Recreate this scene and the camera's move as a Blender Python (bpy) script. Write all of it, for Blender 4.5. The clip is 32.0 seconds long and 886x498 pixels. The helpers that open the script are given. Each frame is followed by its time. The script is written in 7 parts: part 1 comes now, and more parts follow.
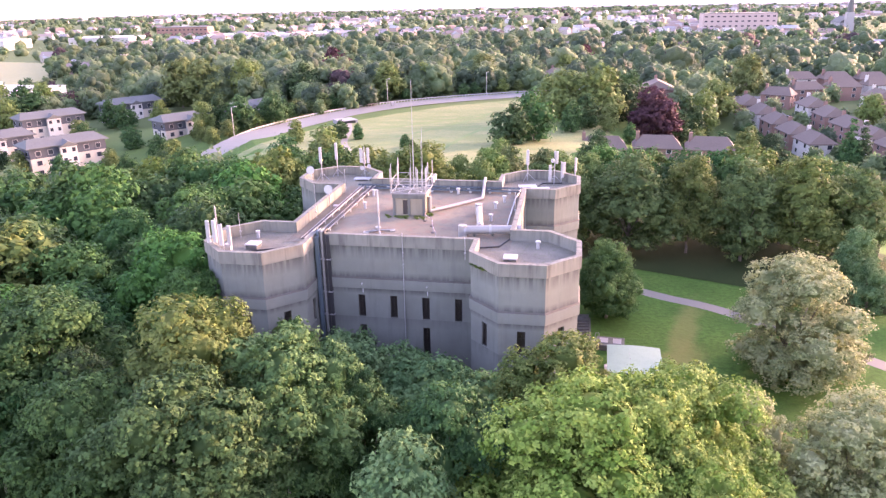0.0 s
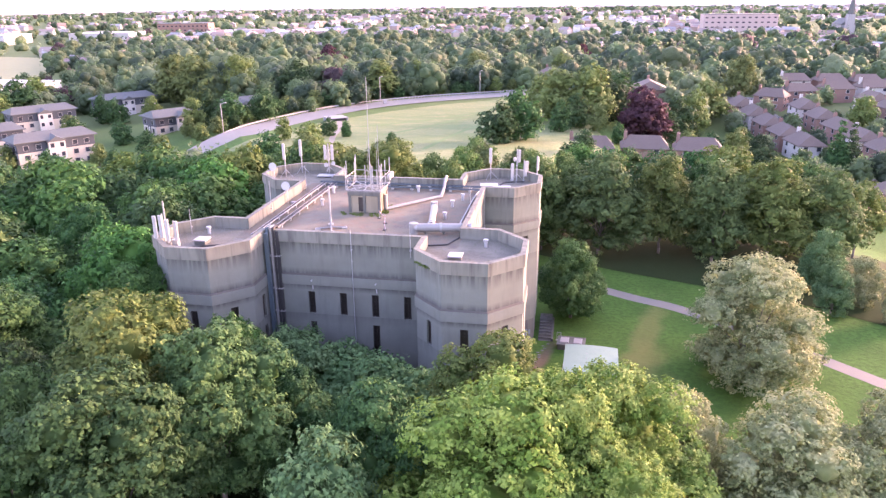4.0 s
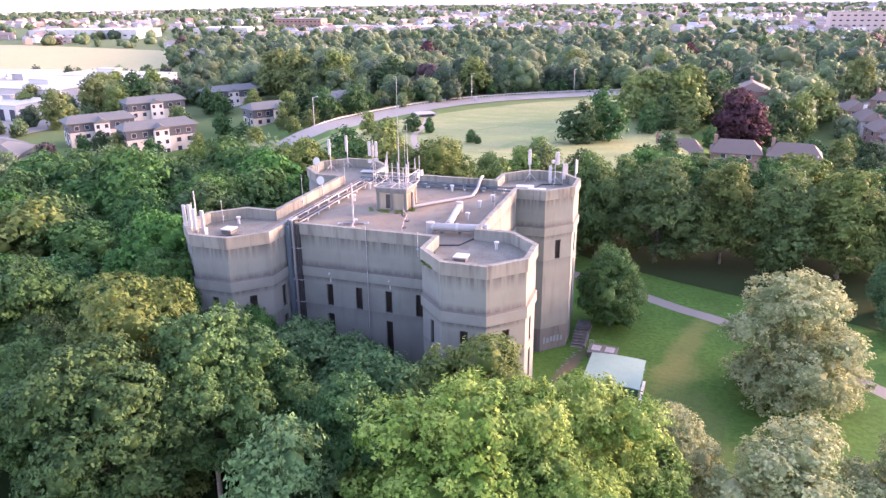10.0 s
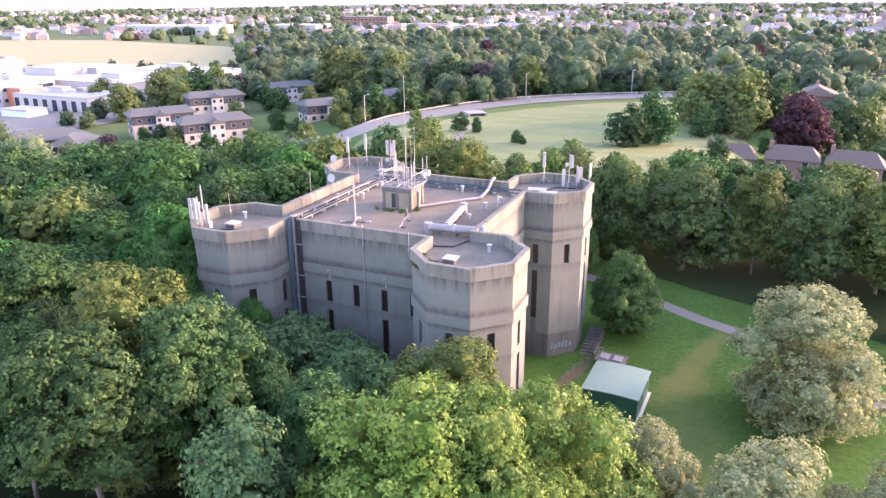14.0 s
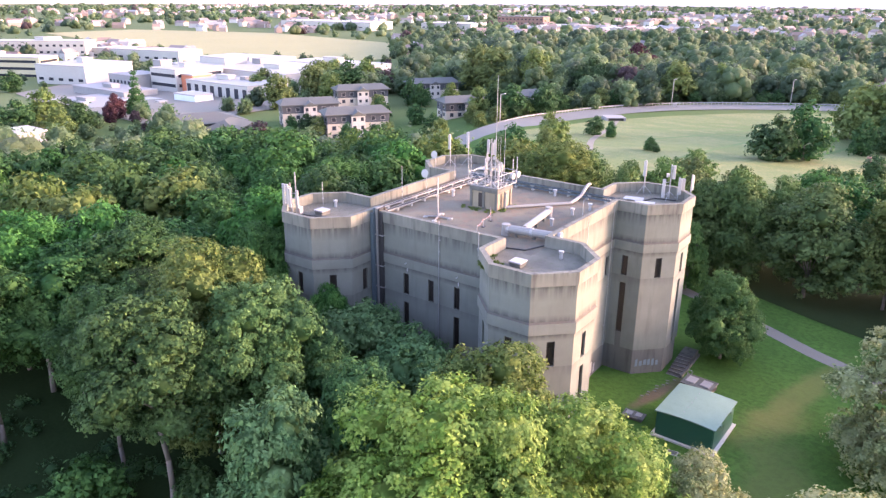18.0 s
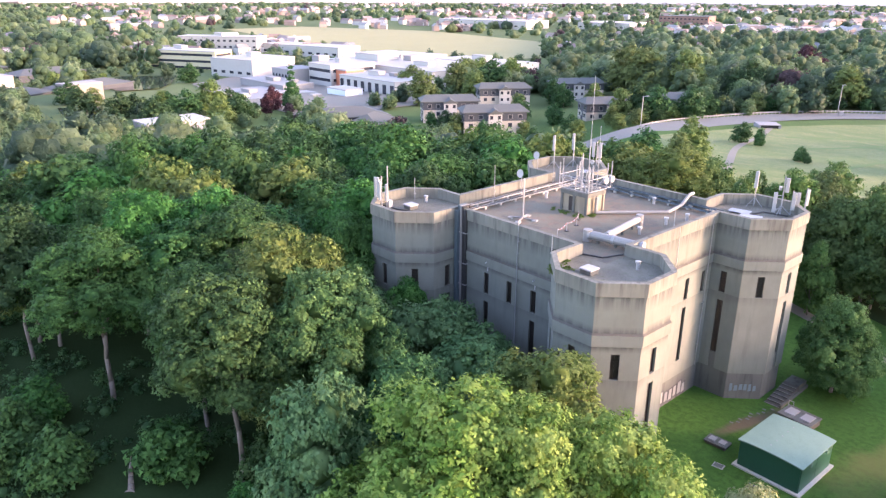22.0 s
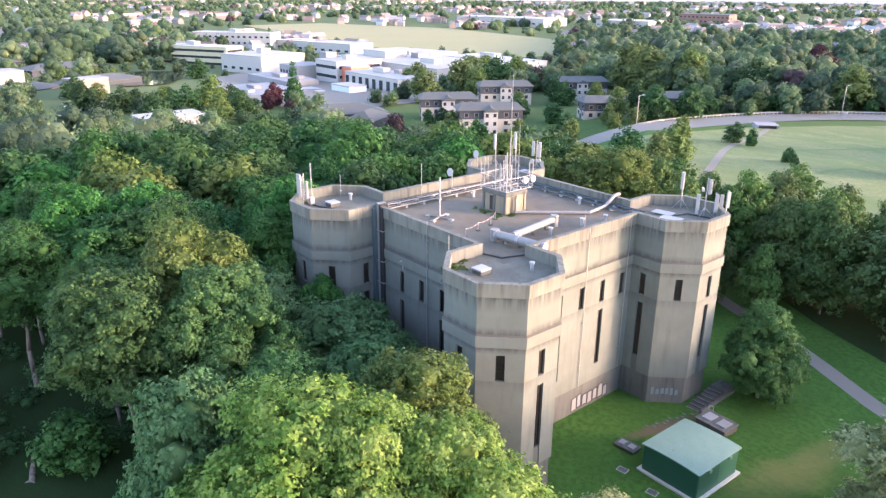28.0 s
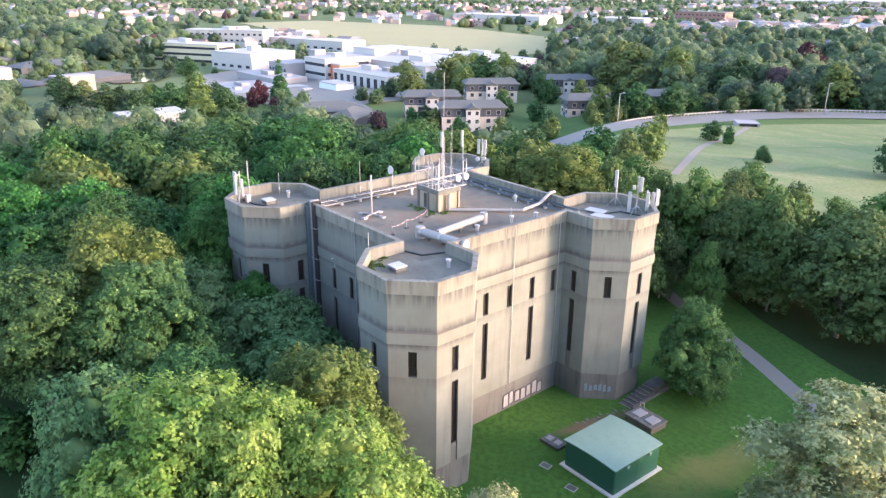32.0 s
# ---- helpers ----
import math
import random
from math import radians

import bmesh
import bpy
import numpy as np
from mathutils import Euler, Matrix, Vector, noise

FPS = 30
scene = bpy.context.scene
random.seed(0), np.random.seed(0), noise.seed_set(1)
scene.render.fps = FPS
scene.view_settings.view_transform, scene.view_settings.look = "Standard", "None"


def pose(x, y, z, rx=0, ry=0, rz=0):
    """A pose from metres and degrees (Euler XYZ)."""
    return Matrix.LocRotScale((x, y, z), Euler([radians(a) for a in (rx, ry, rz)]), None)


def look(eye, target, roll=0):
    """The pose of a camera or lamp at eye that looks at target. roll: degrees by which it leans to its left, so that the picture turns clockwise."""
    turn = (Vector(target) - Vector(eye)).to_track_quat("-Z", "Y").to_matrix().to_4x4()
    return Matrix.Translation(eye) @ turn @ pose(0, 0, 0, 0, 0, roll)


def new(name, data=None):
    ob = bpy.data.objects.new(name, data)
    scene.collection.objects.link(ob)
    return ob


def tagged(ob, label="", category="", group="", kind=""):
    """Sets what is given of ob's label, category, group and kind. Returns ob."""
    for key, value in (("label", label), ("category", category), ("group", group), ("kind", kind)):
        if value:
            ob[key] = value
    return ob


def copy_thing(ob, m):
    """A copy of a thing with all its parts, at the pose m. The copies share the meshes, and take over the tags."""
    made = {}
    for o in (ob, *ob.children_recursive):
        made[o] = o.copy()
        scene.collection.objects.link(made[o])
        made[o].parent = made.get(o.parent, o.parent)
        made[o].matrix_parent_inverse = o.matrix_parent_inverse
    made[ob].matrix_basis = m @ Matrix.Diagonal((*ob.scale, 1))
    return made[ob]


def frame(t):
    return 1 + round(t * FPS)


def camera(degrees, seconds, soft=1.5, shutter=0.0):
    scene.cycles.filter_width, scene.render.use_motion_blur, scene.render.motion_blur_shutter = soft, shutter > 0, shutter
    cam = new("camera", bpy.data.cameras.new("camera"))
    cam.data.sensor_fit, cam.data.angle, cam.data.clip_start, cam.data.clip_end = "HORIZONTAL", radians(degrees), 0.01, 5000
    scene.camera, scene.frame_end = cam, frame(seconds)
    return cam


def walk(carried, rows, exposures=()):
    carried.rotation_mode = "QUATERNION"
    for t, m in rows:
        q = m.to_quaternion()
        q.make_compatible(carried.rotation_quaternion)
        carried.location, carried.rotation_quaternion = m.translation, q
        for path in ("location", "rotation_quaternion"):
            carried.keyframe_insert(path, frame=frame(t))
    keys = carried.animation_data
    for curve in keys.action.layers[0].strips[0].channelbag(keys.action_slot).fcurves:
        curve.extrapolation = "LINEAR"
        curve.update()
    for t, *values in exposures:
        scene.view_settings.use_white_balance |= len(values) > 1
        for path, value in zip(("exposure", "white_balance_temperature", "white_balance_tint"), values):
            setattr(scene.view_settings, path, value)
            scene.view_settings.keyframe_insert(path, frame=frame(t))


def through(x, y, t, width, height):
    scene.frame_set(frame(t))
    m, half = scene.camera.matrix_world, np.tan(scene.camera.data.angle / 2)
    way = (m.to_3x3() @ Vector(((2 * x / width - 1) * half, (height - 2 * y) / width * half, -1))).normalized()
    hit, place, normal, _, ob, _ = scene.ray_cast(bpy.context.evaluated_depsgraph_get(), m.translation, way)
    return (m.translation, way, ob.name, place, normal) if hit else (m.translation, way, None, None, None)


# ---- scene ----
cam = camera(63.1, 32.0, 1.35)
PATH = [
    (0, (13.4228, -61.2862, 34.5397), (13.0838, -59.4285, 33.8803), -1.10),
    (0.5, (13.9481, -61.1222, 34.5254), (13.6101, -59.2644, 33.8650), -1.00),
    (1, (14.4603, -60.9863, 34.4991), (14.1233, -59.1295, 33.8377), -0.90),
    (1.5, (14.9635, -60.8724, 34.4667), (14.6275, -59.0166, 33.8043), -0.80),
    (2, (15.4623, -60.7744, 34.4338), (15.1253, -58.9186, 33.7714), -0.80),
    (2.5, (15.9596, -60.6873, 34.4029), (15.6236, -58.8295, 33.7405), -0.80),
    (3, (16.4586, -60.6053, 34.3769), (16.1226, -58.7475, 33.7145), -0.80),
    (3.5, (16.9614, -60.5263, 34.3579), (16.6244, -58.6685, 33.6955), -0.70),
    (5.5, (19.0264, -60.1805, 34.3582), (18.6024, -58.3429, 33.6938), -0.50),
    (6, (19.5586, -60.0782, 34.3762), (19.0807, -58.2537, 33.7116), -0.52),
    (6.5, (20.1031, -59.9655, 34.3998), (19.5837, -58.1531, 33.7337), -0.56),
    (7, (20.6622, -59.8406, 34.4276), (20.1174, -58.0353, 33.7608), -0.62),
    (7.5, (21.2331, -59.7032, 34.4584), (20.6699, -57.9040, 33.7908), -0.68),
    (8, (21.8139, -59.5536, 34.4915), (21.2353, -57.7595, 33.8242), -0.74),
    (8.5, (22.4048, -59.3917, 34.5252), (21.8146, -57.6007, 33.8564), -0.78),
    (9, (23.0023, -59.2165, 34.5581), (22.4033, -57.4285, 33.8891), -0.70),
    (9.5, (23.6061, -59.0282, 34.5893), (22.9991, -57.2432, 33.9213), -0.68),
    (10, (24.2155, -58.8268, 34.6191), (23.6025, -57.0438, 33.9501), -0.65),
    (10.5, (24.8259, -58.6142, 34.6448), (24.1999, -56.8362, 33.9748), -0.62),
    (11, (25.4366, -58.3890, 34.6670), (24.7916, -56.6180, 33.9980), -0.60),
    (11.5, (26.0461, -58.1514, 34.6851), (25.3771, -56.3884, 34.0161), -0.57),
    (12, (26.6533, -57.9014, 34.6983), (25.9563, -56.1504, 34.0303), -0.55),
    (12.5, (27.2605, -57.6387, 34.7073), (26.5425, -55.8957, 34.0393), -0.43),
    (13, (27.8633, -57.3629, 34.7120), (27.1263, -55.6279, 34.0430), -0.50),
    (13.5, (28.4630, -57.0749, 34.7118), (27.7100, -55.3469, 34.0418), -0.57),
    (15.5, (30.7800, -55.8118, 34.6816), (29.9240, -54.1328, 34.0116), 0.33),
    (16, (31.3387, -55.4769, 34.6717), (30.4407, -53.8189, 34.0027), 0.35),
    (16.5, (31.8831, -55.1299, 34.6611), (30.9321, -53.5039, 33.9911), 0.28),
    (17, (32.4180, -54.7701, 34.6500), (31.4110, -53.1771, 33.9800), 0.30),
    (17.5, (32.9443, -54.3943, 34.6388), (31.8883, -52.8333, 33.9688), 0.31),
    (18, (33.4595, -54.0056, 34.6283), (32.3545, -52.4796, 33.9573), 0.42),
    (18.5, (33.9643, -53.6029, 34.6189), (32.8093, -52.1149, 33.9469), 0.33),
    (19, (34.4597, -53.1865, 34.6115), (33.2527, -51.7405, 33.9385), 0.33),
    (19.5, (34.9462, -52.7554, 34.6063), (33.6842, -51.3574, 33.9333), 0.34),
    (20, (35.4240, -52.3092, 34.6030), (34.1080, -50.9622, 33.9290), 0.25),
    (20.5, (35.8965, -51.8459, 34.6026), (34.5425, -50.5389, 33.9276), 0.26),
    (21, (36.3661, -51.3656, 34.6053), (34.9881, -50.0836, 33.9293), 0.27),
    (21.5, (36.8322, -50.8686, 34.6103), (35.4432, -49.5986, 33.9353), 0.28),
    (22, (37.2937, -50.3573, 34.6180), (35.8947, -49.0983, 33.9420), 0.28),
    (22.5, (37.7527, -49.8316, 34.6267), (36.3457, -48.5826, 33.9497), 0.39),
    (23, (38.2109, -49.2935, 34.6374), (36.7969, -48.0525, 33.9594), 0.40),
    (23.5, (38.6696, -48.7429, 34.6483), (37.2506, -47.5059, 33.9703), 0.41),
    (24, (39.1293, -48.1803, 34.6600), (37.7063, -46.9503, 33.9810), 0.41),
    (24.5, (39.5923, -47.6083, 34.6708), (38.1663, -46.3813, 33.9908), 0.52),
    (25, (40.0595, -47.0271, 34.6797), (38.6325, -45.8021, 33.9997), 0.52),
    (25.5, (40.5327, -46.4390, 34.6876), (39.1037, -45.2170, 34.0076), 0.53),
    (27.5, (42.4989, -44.0537, 34.6929), (41.0659, -42.8377, 34.0099), 0.45),
    (28, (43.0102, -43.4613, 34.6878), (41.5752, -42.2473, 34.0048), 0.46),
    (28.5, (43.5162, -42.8664, 34.6759), (42.0792, -41.6534, 33.9929), 0.36),
    (29, (44.0271, -42.2814, 34.6649), (42.5891, -41.0694, 33.9829), 0.37),
    (29.5, (44.5411, -41.7124, 34.6569), (43.1031, -40.5004, 33.9749), 0.27),
    (30, (45.0552, -41.1614, 34.6559), (43.6182, -39.9494, 33.9729), 0.38),
    (30.5, (45.5642, -40.6334, 34.6658), (44.1282, -39.4214, 33.9828), 0.38),
    (31, (46.0652, -40.1334, 34.6938), (44.6292, -38.9214, 34.0088), 0.49),
    (31.5, (46.5512, -39.6654, 34.7447), (45.1162, -38.4534, 34.0587), 0.49),
    (32, (47.0143, -39.2363, 34.8295), (45.5813, -38.0233, 34.1405), 0.50),
]
walk(cam, [(t, look(eye, target, roll)) for t, eye, target, roll in PATH],
     exposures=((0, 3.56, 6700, 62), (9, 3.45, 6400, 57), (19, 3.19, 6350, 44), (32, 3.02, 5950, 32)))

# ---- world, sun ----
SUN_AZ, SUN_EL = 52.0, 9.5          # degrees: clockwise from +y, above the horizon
world = bpy.data.worlds.new("world")
scene.world = world
world.use_nodes = True
wn = world.node_tree.nodes
sky = wn.new("ShaderNodeTexSky")
sky.sky_type, sky.sun_disc = "NISHITA", False
sky.sun_elevation, sky.sun_rotation = radians(SUN_EL), radians(SUN_AZ)
sky.air_density, sky.dust_density, sky.ozone_density = 1.0, 1.5, 0.9
wn["Background"].inputs["Strength"].default_value = 0.15
world.node_tree.links.new(sky.outputs["Color"], wn["Background"].inputs["Color"])
sun_data = bpy.data.lights.new("sun", "SUN")
sun_data.energy, sun_data.angle, sun_data.color = 1.15, radians(8.0), (1.0, 0.72, 0.46)
sun = new("sun", sun_data)
sun_dir = Vector((math.sin(radians(SUN_AZ)) * math.cos(radians(SUN_EL)), math.cos(radians(SUN_AZ)) * math.cos(radians(SUN_EL)), math.sin(radians(SUN_EL))))
sun.matrix_world = look(sun_dir * 300, (0, 0, 0))

# ---- materials ----


class Mat:
    """A node material with short ways to chain textures."""

    def __init__(self, name, rough=0.8, metal=0.0):
        self.m = bpy.data.materials.new(name)
        self.m.use_nodes = True
        self.t = self.m.node_tree
        self.b = self.t.nodes["Principled BSDF"]
        self.b.inputs["Roughness"].default_value = rough
        self.b.inputs["Metallic"].default_value = metal
        self.coord = None

    def n(self, kind, **inputs):
        node = self.t.nodes.new(kind)
        for k, v in inputs.items():
            k = k.replace("_", " ")
            if hasattr(v, "is_linked"):
                self.t.links.new(v, node.inputs[k])
            else:
                node.inputs[k].default_value = v
        return node

    def place(self, scale=(1, 1, 1), world_space=True):
        if world_space:
            g = self.n("ShaderNodeNewGeometry").outputs["Position"]
        else:
            g = self.n("ShaderNodeTexCoord").outputs["Object"]
        mp = self.n("ShaderNodeMapping", Vector=g)
        mp.inputs["Scale"].default_value = scale
        return mp.outputs["Vector"]

    def noise(self, size, detail=4.0, stretch=(1, 1, 1), rough=0.55, world_space=True):
        v = self.place(tuple(s / size for s in stretch), world_space)
        return self.n("ShaderNodeTexNoise", Vector=v, Scale=1.0, Detail=detail, Roughness=rough).outputs["Fac"]

    def ramp(self, fac, stops):
        r = self.n("ShaderNodeValToRGB", Fac=fac)
        el = r.color_ramp.elements
        while len(el) > 1:
            el.remove(el[-1])
        el[0].position, el[0].color = stops[0][0], (*stops[0][1], 1)
        for p, c in stops[1:]:
            e = el.new(p)
            e.color = (*c, 1)
        return r.outputs["Color"]

    def mix(self, fac, a, b, mode="MIX"):
        x = self.t.nodes.new("ShaderNodeMix")
        x.data_type, x.blend_type = "RGBA", mode
        for sock, v in ((0, fac), (6, a), (7, b)):
            if hasattr(v, "is_linked"):
                self.t.links.new(v, x.inputs[sock])
            else:
                x.inputs[sock].default_value = v if sock == 0 else (*v, 1)
        return x.outputs[2]

    def color(self, sock):
        if hasattr(sock, "is_linked"):
            self.t.links.new(sock, self.b.inputs["Base Color"])
        else:
            self.b.inputs["Base Color"].default_value = (*sock, 1)
        return self

    def bump(self, height, strength=0.3, dist=0.02):
        bp = self.n("ShaderNodeBump", Height=height, Strength=strength, Distance=dist)
        self.t.links.new(bp.outputs["Normal"], self.b.inputs["Normal"])
        return self

    def rnd(self, kind="object"):
        if kind == "object":
            return self.n("ShaderNodeObjectInfo").outputs["Random"]
        return self.n("ShaderNodeNewGeometry").outputs["Random Per Island"]


def speckled(name, a, b, size=1.0, rough=0.8, metal=0.0, fine=0.05, bump=0.2):
    """Two tones of one surface, blotched at one scale and grained at a finer one."""
    m = Mat(name, rough, metal)
    n1, n2 = m.noise(size), m.noise(fine, 2.0)
    c = m.mix(n1, a, b)
    c = m.mix(m.ramp(n2, [(0.35, (0, 0, 0)), (0.7, (1, 1, 1))]), c, tuple(0.5 * (x + y) * 1.12 for x, y in zip(a, b)))
    m.color(c)
    if bump:
        m.bump(n2, bump, fine * 0.3)
    return m.m


def concrete(name, base, dark, streak=0.55, ledges=()):
    """Weathered cast concrete: blotches, fine grain and rain streaks that run down, with soot runs and painted shadow
    lines at each ledge.
    """
    m = Mat(name, 0.92)
    blot = m.noise(2.6, 5.0)
    grain = m.noise(0.06, 3.0)
    run = m.noise(0.55, 4.0, (1, 1, 0.11))
    c = m.mix(m.ramp(blot, [(0.3, (0, 0, 0)), (0.7, (1, 1, 1))]), tuple(0.8 * v for v in base), tuple(1.1 * v for v in base))
    c = m.mix(m.ramp(run, [(0.52, (0, 0, 0)), (0.72, (streak,) * 3)]), c, dark)
    c = m.mix(m.ramp(m.noise(7.0, 3.0), [(0.5, (0, 0, 0)), (0.75, (0.4,) * 3)]), c, tuple(v * k for v, k in zip(base, (0.9, 0.78, 0.7))))
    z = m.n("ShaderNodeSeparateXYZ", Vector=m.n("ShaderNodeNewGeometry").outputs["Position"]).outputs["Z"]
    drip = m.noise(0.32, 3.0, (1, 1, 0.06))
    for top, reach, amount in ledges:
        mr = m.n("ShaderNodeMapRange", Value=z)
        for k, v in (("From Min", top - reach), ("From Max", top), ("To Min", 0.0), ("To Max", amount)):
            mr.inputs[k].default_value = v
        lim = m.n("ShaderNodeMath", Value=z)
        lim.operation = "LESS_THAN" if reach > 0 else "GREATER_THAN"     # below zero: a dark strip that fades upward from the ledge
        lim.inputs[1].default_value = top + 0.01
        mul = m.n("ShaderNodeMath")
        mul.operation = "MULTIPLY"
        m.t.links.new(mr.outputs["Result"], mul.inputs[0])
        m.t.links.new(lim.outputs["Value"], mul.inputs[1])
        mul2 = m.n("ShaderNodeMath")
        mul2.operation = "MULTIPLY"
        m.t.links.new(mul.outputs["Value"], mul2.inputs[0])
        # short strips stay dark all along: the ledge's shadow line put into the colour
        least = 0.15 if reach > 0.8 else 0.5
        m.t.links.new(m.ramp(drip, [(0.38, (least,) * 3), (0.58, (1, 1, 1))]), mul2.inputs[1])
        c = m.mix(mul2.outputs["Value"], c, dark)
    m.color(m.mix(m.ramp(grain, [(0.3, (0.0,) * 3), (0.7, (0.35,) * 3)]), c, tuple(0.78 * v for v in base)))
    m.bump(grain, 0.25, 0.02)
    return m.m


def foliage(name, dark, light, tip, rough=0.72, vary=1.0, through=0.28):
    """Leaves: tone varies leaf by leaf, bough by bough and tree by tree; some light passes through."""
    m = Mat(name, rough)
    isl, obj = m.rnd("island"), m.rnd("object")
    c = m.mix(m.ramp(isl, [(0.0, (0.0,) * 3), (1.0, (1.0,) * 3)]), dark, light)
    c = m.mix(m.ramp(m.noise(1.7, 3.0), [(0.42, (0, 0, 0)), (0.66, (0.55,) * 3)]), c, tip)
    c = m.mix(m.ramp(isl, [(0.86, (0, 0, 0)), (1.0, (0.7,) * 3)]), c, tip)
    hsv = m.n("ShaderNodeHueSaturation", Color=c)
    for sock, lo, hi in (("Hue", 0.5 - 0.016 * vary, 0.5 + 0.010 * vary), ("Value", 1 - 0.22 * vary, 1 + 0.22 * vary), ("Saturation", 1 - 0.1 * vary, 1 + 0.05 * vary)):
        mr = m.n("ShaderNodeMapRange", Value=obj)
        mr.inputs["To Min"].default_value, mr.inputs["To Max"].default_value = lo, hi
        m.t.links.new(mr.outputs["Result"], hsv.inputs[sock])
    m.color(hsv.outputs["Color"])
    tr = m.n("ShaderNodeBsdfTranslucent", Color=hsv.outputs["Color"])
    mx = m.n("ShaderNodeMixShader", Fac=through)
    m.t.links.new(m.b.outputs["BSDF"], mx.inputs[1])
    m.t.links.new(tr.outputs["BSDF"], mx.inputs[2])
    m.t.links.new(mx.outputs["Shader"], m.t.nodes["Material Output"].inputs["Surface"])
    m.b.inputs["Specular IOR Level"].default_value = 0.15
    return m.m


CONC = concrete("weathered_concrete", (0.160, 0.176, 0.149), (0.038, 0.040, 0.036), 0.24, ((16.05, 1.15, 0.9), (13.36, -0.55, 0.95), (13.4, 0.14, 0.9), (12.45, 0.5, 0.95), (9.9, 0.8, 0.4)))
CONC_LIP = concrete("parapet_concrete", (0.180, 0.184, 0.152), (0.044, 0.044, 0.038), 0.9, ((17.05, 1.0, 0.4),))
GRIME = concrete("sooty_ledge_concrete", (0.085, 0.082, 0.07), (0.04, 0.04, 0.035), 0.5)
CONC_BASE = concrete("plinth_concrete", (0.118, 0.124, 0.110), (0.040, 0.041, 0.037), 0.8)
def felt():
    """Old roofing felt: grey-brown, with rusty puddle stains and pale worn patches."""
    m = Mat("roof_felt", 0.95)
    a, b, g = m.noise(2.8, 5.0), m.noise(1.1, 4.0), m.noise(0.07, 2.0)
    c = m.mix(m.ramp(a, [(0.35, (0, 0, 0)), (0.65, (1, 1, 1))]), (0.100, 0.087, 0.057), (0.148, 0.129, 0.086))
    c = m.mix(m.ramp(b, [(0.50, (0, 0, 0)), (0.62, (0.8,) * 3)]), c, (0.15, 0.098, 0.062))
    c = m.mix(m.ramp(m.noise(1.9, 5.0), [(0.53, (0, 0, 0)), (0.64, (0.75,) * 3)]), c, (0.072, 0.068, 0.055))
    m.color(m.mix(m.ramp(g, [(0.4, (0, 0, 0)), (0.7, (0.5,) * 3)]), c, (0.20, 0.183, 0.145)))
    m.bump(g, 0.3, 0.02)
    return m.m


DECK = felt()


def mossy_gravel():
    """Gravelled felt on the towers, grey-green with moss in clumps."""
    m = Mat("mossy_gravel", 0.95)
    a, b, g = m.noise(1.6, 5.0), m.noise(0.35, 4.0), m.noise(0.06, 2.0)
    c = m.mix(m.ramp(a, [(0.35, (0, 0, 0)), (0.65, (1, 1, 1))]), (0.092, 0.087, 0.062), (0.140, 0.134, 0.098))
    c = m.mix(m.ramp(b, [(0.56, (0, 0, 0)), (0.66, (0.8,) * 3)]), c, (0.075, 0.088, 0.035))
    m.color(m.mix(m.ramp(g, [(0.45, (0, 0, 0)), (0.68, (0.6,) * 3)]), c, (0.21, 0.207, 0.178)))
    m.bump(g, 0.4, 0.02)
    return m.m


MOSSY = mossy_gravel()
GLASS = Mat("dark_window_glass", 0.3).color((0.022, 0.018, 0.015)).m
FRAME = speckled("brown_window_metal", (0.018, 0.014, 0.012), (0.026, 0.02, 0.017), 0.4, 0.6)
WHITE = speckled("white_painted_metal", (0.28, 0.28, 0.27), (0.35, 0.35, 0.34), 0.5, 0.45, bump=0.0)
STEEL = speckled("galvanised_steel", (0.24, 0.245, 0.24), (0.32, 0.325, 0.32), 0.3, 0.5, 0.3, bump=0.05)
DUCT = speckled("pale_duct_lagging", (0.185, 0.184, 0.172), (0.245, 0.242, 0.226), 0.5, 0.5, 0.1)
BLACK = speckled("black_rubber", (0.02, 0.02, 0.02), (0.035, 0.035, 0.035), 0.2, 0.7)
TEAL = speckled("blue_grey_cable_tray", (0.055, 0.085, 0.100), (0.080, 0.115, 0.132), 0.6, 0.6, 0.0)
CREAM = concrete("cream_render", (0.26, 0.23, 0.165), (0.10, 0.09, 0.07), 0.6)
HUT_GREEN = speckled("green_grp", (0.012, 0.065, 0.042), (0.022, 0.10, 0.062), 1.2, 0.35, fine=0.1, bump=0.05)
HUT_ROOF = speckled("faded_green_roof", (0.115, 0.205, 0.155), (0.185, 0.285, 0.225), 0.8, 0.75, fine=0.1, bump=0.05)
SLAB = speckled("pale_concrete_slab", (0.27, 0.265, 0.235), (0.36, 0.355, 0.315), 0.7, 0.9)
PAINT_W = Mat("white_spray_paint", 0.7).color((0.27, 0.27, 0.26)).m
PAINT_K = Mat("black_spray_paint", 0.7).color((0.03, 0.03, 0.035)).m
PAINT_B = Mat("blue_spray_paint", 0.7).color((0.13, 0.185, 0.21)).m
BARK = speckled("bark", (0.10, 0.085, 0.07), (0.19, 0.165, 0.14), 0.3, 0.95, fine=0.04, bump=0.5)
